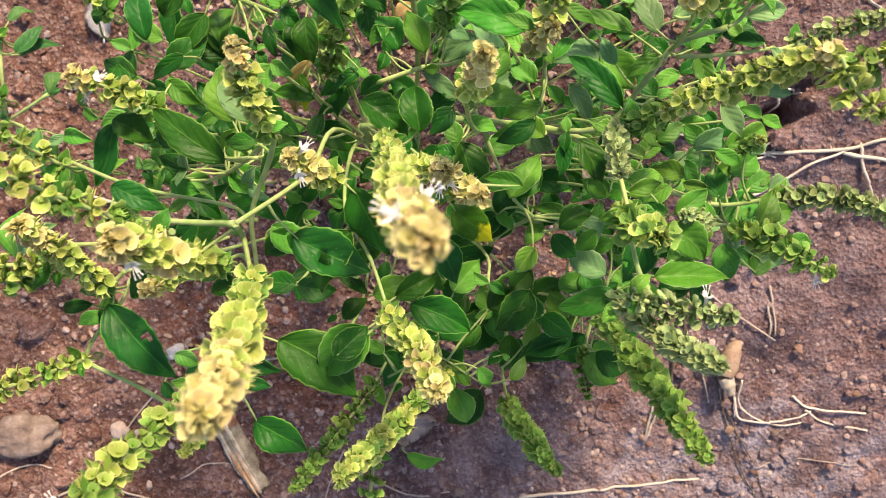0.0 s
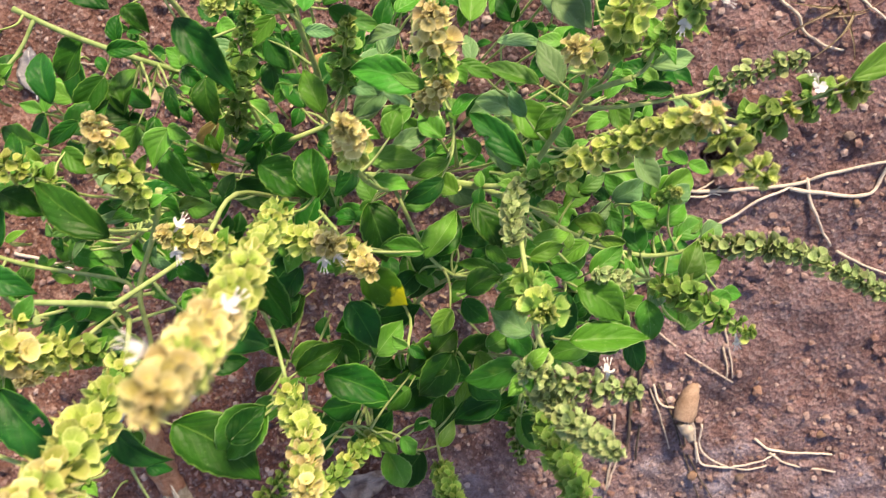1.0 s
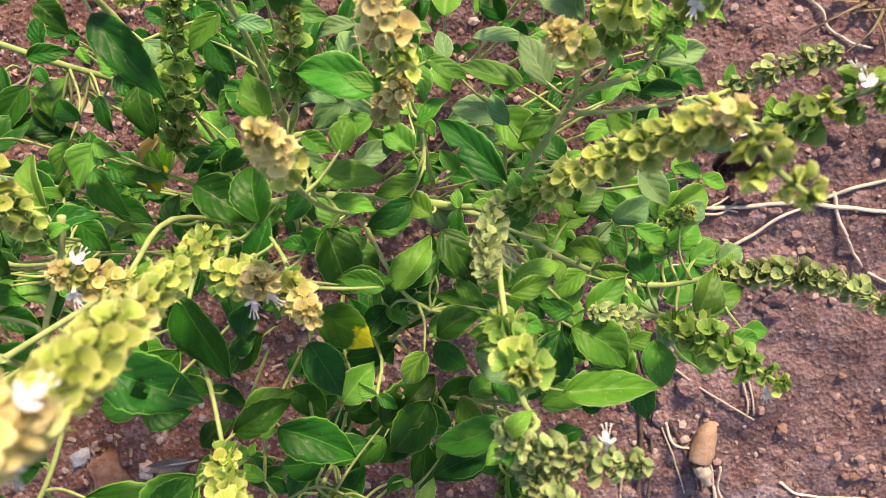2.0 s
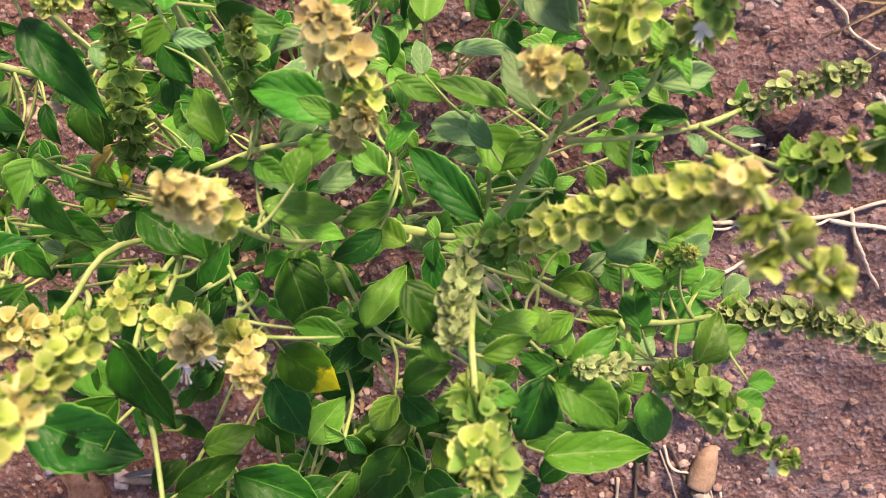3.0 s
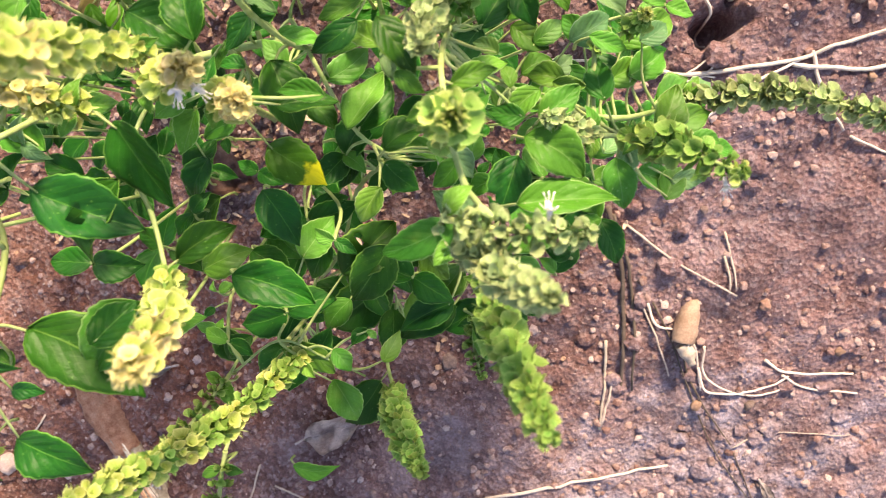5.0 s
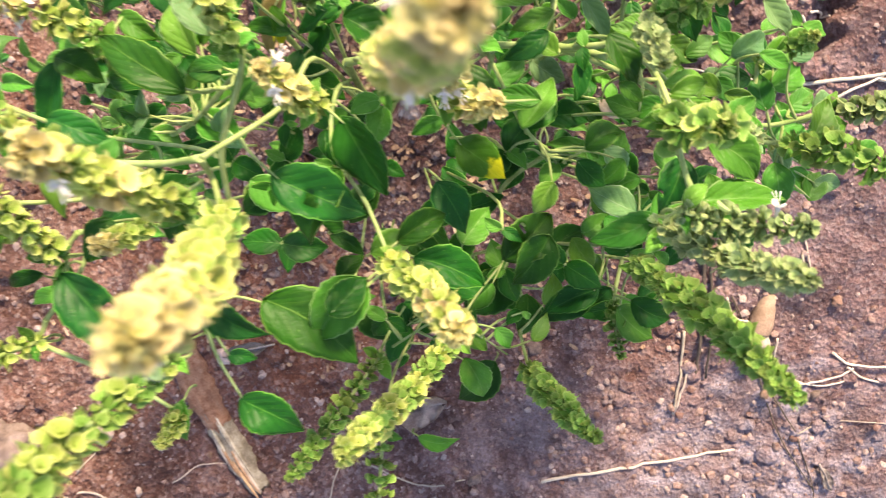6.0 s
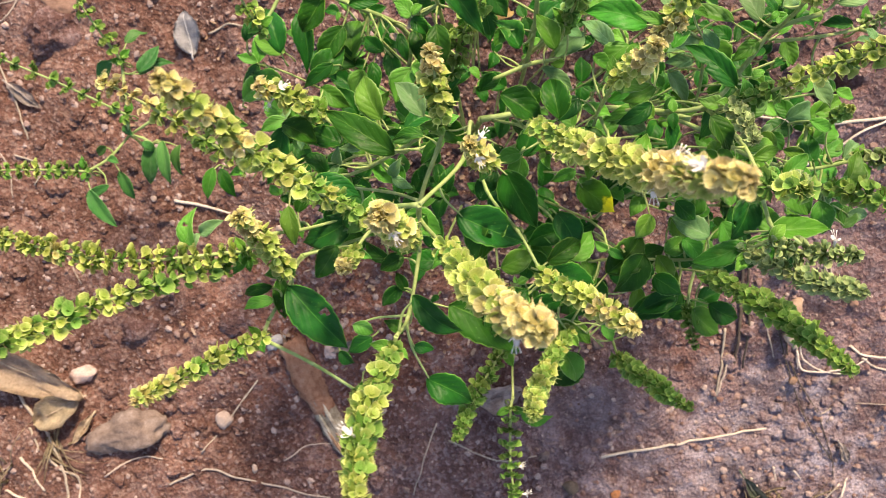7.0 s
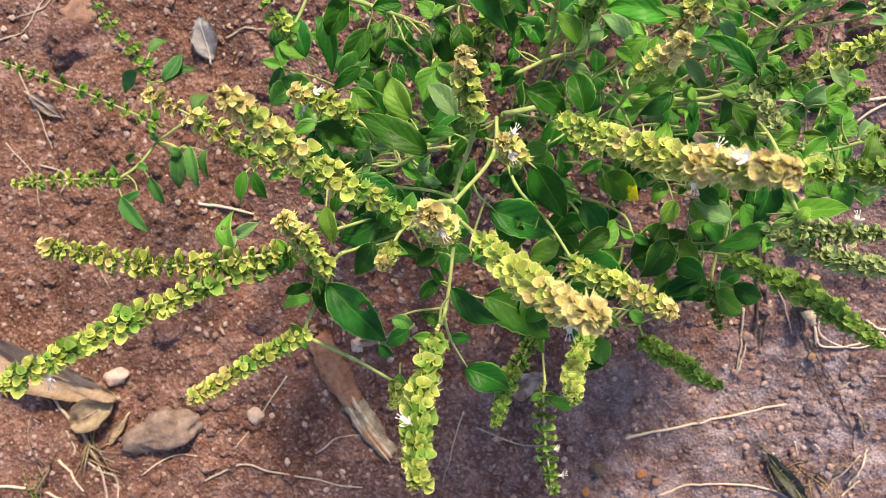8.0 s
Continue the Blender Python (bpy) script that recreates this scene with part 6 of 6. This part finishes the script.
def undergrowth():
    """Small leaves in pairs on thin shoots, too many to count, below and between the large ones."""
    rng = random.Random(77)
    mass, made = Mass(), 0
    while made < 250:
        x, y = rng.uniform(-0.22, 0.24), rng.uniform(-0.1, 0.235)
        if not inside(x, y, CANOPY):
            continue
        rim = min(1.0, ((x - 0.0) / 0.2) ** 2 + ((y - 0.07) / 0.15) ** 2)
        z = rng.uniform(0.10, 0.27 - 0.07 * rim) if made < 165 else rng.uniform(0.05, 0.13) + 0.2 * max(0.0, x)
        made += 1
        a, long = rng.uniform(0, 6.28), rng.uniform(0.010, 0.030)
        d = Vector((math.cos(a), math.sin(a), rng.uniform(-0.35, 0.2))) * long
        foot = Vector((x, y, z))
        if made % 2 == 0 and made < 165:
            root = Vector((plant.location.x + 0.6 * (x - plant.location.x), plant.location.y + 0.6 * (y - plant.location.y), max(0.04, z - 0.1)))
            bm = bmesh.new()
            tube(bm, curve_points((root, root.lerp(foot, 0.6) + Vector((rng.uniform(-0.01, 0.01), rng.uniform(-0.01, 0.01), 0.012)), foot), 8), 0.0009, 6, 2)
            mass.add(bm)
        for sgn in (1, -1) if rng.random() < 0.7 else (1,):
            tip = foot + Vector((d.x * sgn, d.y * sgn, d.z)) * rng.uniform(0.75, 1)
            # low shoots get only dark LEAF: the plant's inner shade put into the colour
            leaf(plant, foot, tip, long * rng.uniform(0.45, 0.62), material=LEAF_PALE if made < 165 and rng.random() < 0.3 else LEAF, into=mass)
        if rng.random() < 0.35:
            b = a + 1.57
            leaf(plant, foot + Vector((0, 0, 0.004)), foot + Vector((math.cos(b), math.sin(b), 0.3)) * long * 0.5, long * 0.28, material=LEAF_PALE, into=mass)
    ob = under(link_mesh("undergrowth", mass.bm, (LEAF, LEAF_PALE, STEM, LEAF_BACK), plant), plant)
    ob["kind"] = "stuff"


undergrowth()

# ---- loose things on the soil ----
thing_rng = random.Random(41)


def stone(x, y, size, turn, material, label, name="stone", group="", sink=0.3):
    bm = bmesh.new()
    pebble_shape(bm, Vector(), size, thing_rng, 4 if size[0] > 0.02 else 3, 0.12)
    smooth(bm)
    ob = link_mesh(name, bm, material)
    ob.matrix_world = pose(x, y, ground_height(x, y) + size[2] * (1 - 2 * sink), 0, 0, turn)
    return tagged(ob, label, "stone", group)


stone(-0.446, -0.117, (0.012, 0.009, 0.008), 10, STONE_PINK, "rounded pinkish white pebble on the soil")
stone(-0.307, -0.172, (0.009, 0.008, 0.007), 60, STONE_PINK, "small rounded whitish pebble on the soil")
stone(-0.402, -0.178, (0.040, 0.019, 0.012), 12, STONE_MAUVE, "large flat mauve brown stone in the soil")
stone(-0.435, 0.256, (0.022, 0.018, 0.010), 30, STONE_RED, "half-buried reddish stone in the soil", sink=0.62)
stone(0.269, 0.137, (0.015, 0.010, 0.009), 35, SOIL, "crumbly lump of reddish soil at the edge of a hollow", sink=0.68)
stone(0.039, -0.258, (0.0075, 0.0065, 0.006), 0, DARK_TWIG, "small dark stone on the soil")
stone(-0.191, -0.106, (0.006, 0.008, 0.005), 0, STONE_PINK, "small pale pebble on the soil")
stone(0.083, -0.267, (0.0050, 0.0040, 0.0035), 25, STONE_ORANGE, "small orange brown stone on the soil", sink=0.35)
stone(0.026, -0.283, (0.0045, 0.0036, 0.0035), 70, STONE_ORANGE, "small orange brown stone on the soil", sink=0.35)
stone(-0.247, -0.095, (0.010, 0.007, 0.006), 25, STONE_GREY, "smooth grey stone on the soil", sink=0.35)
stone(0.015, -0.225, (0.006, 0.005, 0.004), 25, STONE_MAUVE, "dark pitted stone sunk in the soil", sink=0.60)
stone(-0.385, -0.078, (0.026, 0.019, 0.016), 25, SOIL, "crumbly lump of reddish crusted soil", sink=0.80)
stone(-0.286, -0.072, (0.020, 0.015, 0.012), 25, SOIL, "crumbly lump of reddish crusted soil", sink=0.80)
stone(-0.449, 0.228, (0.030, 0.022, 0.018), 25, SOIL, "crumbly lump of reddish crusted soil", sink=0.80)


def scattered_stones():
    spots = random.Random(8)
    for k in range(64):
        x, y = spots.uniform(-0.56, 0.40), spots.uniform(-0.33, 0.27)
        r = spots.uniform(0.0022, 0.0048) * (1.0 if spots.random() < 0.8 else 1.4)
        m = (STONE_RED, STONE_PINK if x < 0.05 else STONE_RED, STONE_MAUVE, STONE_RED)[k % 4]
        words = {"reddish_stone": "small rough reddish stone on the soil", "pinkish_stone": "small pale pinkish stone on the soil", "mauve_stone": "small mauve brown stone on the soil"}
        stone(x, y, (r, r * spots.uniform(0.65, 1), r * spots.uniform(0.5, 0.8)), spots.uniform(0, 360), m, words[m.name], group="small stones on the soil")


scattered_stones()


def fallen_leaf(base, tip, width, curl, material, label, name="dry_leaf", lift=0.004, crumple=0.18, tilt=0.0):
    """A curled dead leaf lying on the soil."""
    a, b = Vector((*base, 0)), Vector((*tip, 0))
    axis, n = b - a, 24
    side = Vector((-axis.y, axis.x, 0)).normalized()
    off = thing_rng.uniform(0, 50)
    bm = bmesh.new()
    rows = []
    for i in range(n):
        s = i / (n - 1)
        w = 0.5 * width * max(0.05, math.sin(math.pi * s ** 0.9) ** 0.7) * (1 + 0.16 * noise.noise(Vector((s * 5, off, 0))))
        row = []
        for j in range(-4, 5):
            q = j / 4
            p = a + axis * s + side * (w * q + 0.05 * width * noise.noise(Vector((s * 4, off, q))))
            rise = curl * w * q * q + crumple * width * (noise.noise(Vector((s * 3.5, q * 1.5, off))) + 0.5 * abs(noise.noise(Vector((s * 8, q * 2.5, off + 7))))) + 0.10 * width * math.sin(3.1 * s) + tilt * width * (q + 1) * math.sin(3.1 * s)
            row.append(bm.verts.new((p.x, p.y, ground_height(p.x, p.y) + lift + max(0, rise))))
        rows.append(row)
    faces = [bm.faces.new((u[j], v[j], v[j + 1], u[j + 1])) for u, v in zip(rows, rows[1:]) for j in range(8)]
    bmesh.ops.solidify(bm, geom=faces, thickness=0.0006)
    smooth(bm)
    ob = tagged(link_mesh(name, bm, material), label, "leaf")
    mid = [a + axis * (-0.12 + 1.0 * i / 9) for i in range(10)]
    mid = [Vector((p.x, p.y, ground_height(p.x, p.y) + lift + max(0.0, crumple * width * (noise.noise(Vector((3.5 * (-0.12 + i / 9), 0, off))) + 0.5 * abs(noise.noise(Vector((8 * (-0.12 + i / 9), 0, off + 7))))) + tilt * width * math.sin(3.1 * max(0, -0.12 + i / 9)) + 0.10 * width * math.sin(3.1 * max(0, -0.12 + i / 9))) + 0.0006)) for i, p in enumerate(mid)]
    bm = bmesh.new()
    tube(bm, mid, [0.0009 - 0.00006 * i for i in range(10)], 6)
    link_mesh("midrib", bm, material, ob)
    return ob


fallen_leaf((-0.307, 0.191), (-0.313, 0.234), 0.027, 0.25, STONE_GREY, "curled pale grey dead leaf on the soil")
fallen_leaf((-0.599, -0.055), (-0.445, -0.141), 0.050, 0.6, DRY_LEAF, "large curled tan dead leaf on the soil", lift=0.006, crumple=0.34, tilt=0.16)
fallen_leaf((-0.449, -0.141), (-0.499, -0.164), 0.032, 0.9, DRY_LEAF, "small folded tan dead leaf on the soil", lift=0.004)
fallen_leaf((-0.051, -0.164), (-0.006, -0.153), 0.026, 0.9, PALE_LEAF, "crumpled pinkish white dead leaf on the soil", crumple=0.6, tilt=0.15)
fallen_leaf((-0.499, 0.179), (-0.470, 0.153), 0.014, 0.4, GREY_LEAF, "small dark curled dead leaf on the soil")
fallen_leaf((-0.151, -0.099), (-0.196, -0.106), 0.012, 0.8, GREY_LEAF, "thin curled grey dead leaf on the soil")
fallen_leaf((0.206, -0.253), (0.254, -0.325), 0.015, 0.6, DARK_LEAF, "dark green fallen leaf on ashy soil")
fallen_leaf((0.296, -0.222), (0.307, -0.245), 0.009, 0.3, GREY_LEAF, "small dark dead leaf on ashy soil")
fallen_leaf((-0.439, -0.159), (-0.460, -0.187), 0.010, 0.7, DRY_LEAF, "narrow curled tan dead leaf by a stone")
fallen_leaf((-0.106, 0.055), (-0.066, 0.034), 0.034, 0.8, BROWN_LEAF, "crumpled brown dead leaf under the basil plant", lift=0.006, crumple=0.5)
fallen_leaf((0.130, 0.165), (0.138, 0.144), 0.020, 0.8, BROWN_LEAF, "crumpled brown dead leaf under the basil plant", lift=0.006, crumple=0.5)
fallen_leaf((-0.044, 0.195), (-0.020, 0.182), 0.022, 0.8, BROWN_LEAF, "crumpled brown dead leaf under the basil plant", lift=0.006, crumple=0.5)


def wood_piece():
    """A half-buried stick of soft wood: clayey orange bark at its head, grey-white weathered wood below, broken at the foot."""
    thing = tagged(new("wood_piece"), "half-buried rotten stick, orange clayey bark and grey-white bare wood", "wood")
    thing.location = (-0.201, -0.166, ground_height(-0.201, -0.166))
    rng = random.Random(12)
    path = curve_points(((-0.233, -0.092, 0), (-0.212, -0.145, 0), (-0.190, -0.193, 0), (-0.162, -0.236, 0)), 40)
    rest = [ground_height(p.x, p.y) for p in path]
    rest = [sum(rest[max(0, i - 5):i + 6]) / len(rest[max(0, i - 5):i + 6]) for i in range(40)]

    def shell(name, first, last, wide, high, ragged, material, label):
        bm, rows = bmesh.new(), []
        for i in range(first, last + 1):
            f = (i - first) / (last - first)
            d = (path[min(i + 1, 39)] - path[max(i - 1, 0)]).normalized()
            s = Vector((-d.y, d.x, 0))
            w = wide * (0.72 + 0.35 * math.sin(math.pi * min(1, 0.2 + 0.75 * f))) * (1 + 0.22 * noise.noise(Vector((f * 7, 3, ragged))))
            row = []
            for j in range(-7, 8):
                q = j / 7
                reach = ragged * noise.noise(Vector((q * 4.5, i // 39, 5 + first))) * (i in (first, last))
                o = path[i] + s * (w * q * (1 + 0.16 * noise.noise(Vector((f * 16, q, 7))))) + d * reach
                grain = 0.0016 * noise.noise(Vector((q * 9, f * 5, first))) + 0.0011 * noise.noise(Vector((q * 22, f * 14, 3)))
                row.append(bm.verts.new((o.x, o.y, rest[i] - 0.002 + high * math.sqrt(max(0.0, 1 - q * q)) + grain * (abs(q) < 0.95) - 0.003 * (i in (first, last)))))
            rows.append(row)
        faces = [bm.faces.new((u[j], v[j], v[j + 1], u[j + 1])) for u, v in zip(rows, rows[1:]) for j in range(14)]
        bmesh.ops.solidify(bm, geom=faces, thickness=0.002)
        smooth(bm)
        under(link_mesh(name, bm, material, thing, label), thing)

    shell("bark", 0, 20, 0.0150, 0.0135, 0.010, BARK, "orange clayey bark")
    shell("bare_wood", 13, 36, 0.0125, 0.0120, 0.006, BARK_GREY, "grey-white weathered wood")
    for k in range(9):
        off, a = rng.uniform(-0.009, 0.009), rng.randrange(15, 28)
        pts = []
        for i in range(a, min(39, a + rng.randrange(7, 13)) + 1):
            d = (path[min(i + 1, 39)] - path[max(i - 1, 0)]).normalized()
            p = path[i] + Vector((-d.y, d.x, 0)) * off
            pts.append(Vector((p.x, p.y, rest[i] - 0.0015 + 0.012 * math.sqrt(1 - (off / 0.0125) ** 2) + 0.0006 * noise.noise(p * 90))))
        bm = bmesh.new()
        m = len(pts)
        tube(bm, pts, [0.0004 + 0.0011 * math.sin(math.pi * (i + 0.5) / m) for i in range(m)], 5)
        under(link_mesh("splinter", bm, BARK if k % 3 == 0 else BARK_GREY, thing), thing)


wood_piece()


def seed_pod():
    """A split tan pod with a pale shrivelled end."""
    thing = tagged(new("seed_pod"), "tan split seed pod with a pale end, on soil", "pod")
    thing.location = (0.239, -0.095, ground_height(0.239, -0.095))
    for name, line, radii, material in (
        ("shell", ((0.244, -0.076), (0.241, -0.088), (0.237, -0.099), (0.235, -0.106)), (0.0055, 0.0082, 0.0086, 0.0078), POD),
        ("dark_seam", ((0.235, -0.105), (0.234, -0.107)), (0.0068, 0.0066), DARK_TWIG),
        ("pale_end", ((0.235, -0.107), (0.238, -0.114), (0.241, -0.122)), (0.006, 0.0055, 0.002), POD_END),
    ):
        n = 12 if len(line) > 2 else 3
        pts = curve_points([(x, y, ground_height(0.229, -0.09) + 0.005) for x, y in line], n)
        bm = bmesh.new()
        tube(bm, pts, [np.interp(i / (n - 1), np.linspace(0, 1, len(radii)), radii) for i in range(n)], 12)
        for v in bm.verts:
            v.co += Vector((noise.noise(v.co * 260), noise.noise(v.co * 240 + Vector((9, 0, 0))), 0.8 * noise.noise(v.co * 250 + Vector((0, 9, 0))))) * 0.0016
        under(link_mesh(name, bm, material, thing), thing)


seed_pod()


def grass_tuft(x, y, count, reach, material, label, seed, heading=None, name="grass_tuft"):
    rng = random.Random(seed)
    thing = tagged(new(name), label, "grass")
    thing.location = (x, y, ground_height(x, y))
    for k in range(count):
        a = rng.uniform(0, 6.28) if heading is None else radians(heading) + rng.uniform(-0.7, 0.7)
        long = reach * rng.uniform(0.5, 1)
        d = Vector((math.cos(a), math.sin(a), 0))
        s = Vector((-d.y, d.x, 0))
        o = Vector((x, y, 0)) + Vector((rng.uniform(-1, 1), rng.uniform(-1, 1), 0)) * 0.2 * reach
        o.z = ground_height(o.x, o.y)
        rise, w = rng.uniform(0.1, 0.5) * long, rng.uniform(0.0006, 0.0017)
        bend = rng.uniform(-0.9, 0.9)
        bm = bmesh.new()
        rows = []
        for i in range(9):
            f = i / 8
            p = o + d * (long * f) + s * (bend * long * f * f)
            p.z = max(ground_height(p.x, p.y) + 0.001, o.z + rise * 4 * f * (1 - f) * 0.6)
            rows.append([bm.verts.new(p + s * w * (1 - 0.8 * f) * q + Vector((0, 0, 0.0006 * abs(q)))) for q in (-1, 0, 1)])
        faces = [bm.faces.new((u[j], v[j], v[j + 1], u[j + 1])) for u, v in zip(rows, rows[1:]) for j in range(2)]
        bmesh.ops.solidify(bm, geom=faces, thickness=0.0003)
        smooth(bm)
        under(link_mesh("blade", bm, material, thing), thing)


grass_tuft(-0.478, -0.164, 4, 0.07, STRAW, "tuft of dry straw-coloured grass by a stone", 21, heading=-80)
grass_tuft(-0.484, -0.190, 9, 0.05, STRAW, "tuft of dry straw-coloured grass on soil", 3)
grass_tuft(-0.531, -0.213, 6, 0.06, STRAW, "tuft of dry straw-coloured grass on soil", 4)
grass_tuft(-0.541, -0.242, 2, 0.055, GRASS, "few short green grass blades on soil", 6, heading=85)
grass_tuft(0.258, -0.277, 9, 0.060, STRAW, "tuft of dry grey grass on ashy soil", 9)
grass_tuft(0.232, -0.291, 6, 0.045, STRAW, "tuft of dry grey grass on ashy soil", 12)
grass_tuft(0.322, 0.193, 8, 0.050, STRAW, "thin dry grass stalks beside a hollow", 15)


def leaf_litter():
    """Dry flakes and bits of stalk under the plant, too many to count."""
    rng = random.Random(52)
    verts, faces = [], []
    for k in range(900):
        x, y = rng.gauss(-0.05, 0.11), rng.gauss(0.04, 0.09)
        if y < -0.13 or x > 0.2:
            continue
        a, long, wide = rng.uniform(0, 6.28), rng.uniform(0.002, 0.0085), rng.uniform(0.0008, 0.003)
        d, s = Vector((math.cos(a), math.sin(a), 0)), Vector((-math.sin(a), math.cos(a), 0))
        z, base, curl = ground_height(x, y) + 0.0015, len(verts), rng.uniform(0.0, 0.35)
        for i in range(4):
            f = i / 3
            w = wide * (0.45 + math.sin(math.pi * (0.15 + 0.7 * f)))
            for q in (-1, 1):
                p = Vector((x, y, z)) + d * (long * (f - 0.5)) + s * (w * 0.5 * q * rng.uniform(0.7, 1.2))
                verts.append((p.x, p.y, p.z + curl * long * (2 * f - 1) ** 2 + rng.uniform(0, 0.0008)))
        faces += [(base + 2 * i, base + 2 * i + 1, base + 2 * i + 3, base + 2 * i + 2) for i in range(3)]
    mesh = bpy.data.meshes.new("leaf_litter")
    mesh.from_pydata(verts, [], faces)
    bm = bmesh.new()
    bm.from_mesh(mesh)
    bmesh.ops.solidify(bm, geom=bm.faces[:], thickness=0.0003)
    bm.to_mesh(mesh)
    bm.free()
    mesh.materials.append(LITTER)
    tagged(new("leaf_litter", mesh), "dry brown flakes of dead leaf on the soil", "litter", kind="stuff")


leaf_litter()
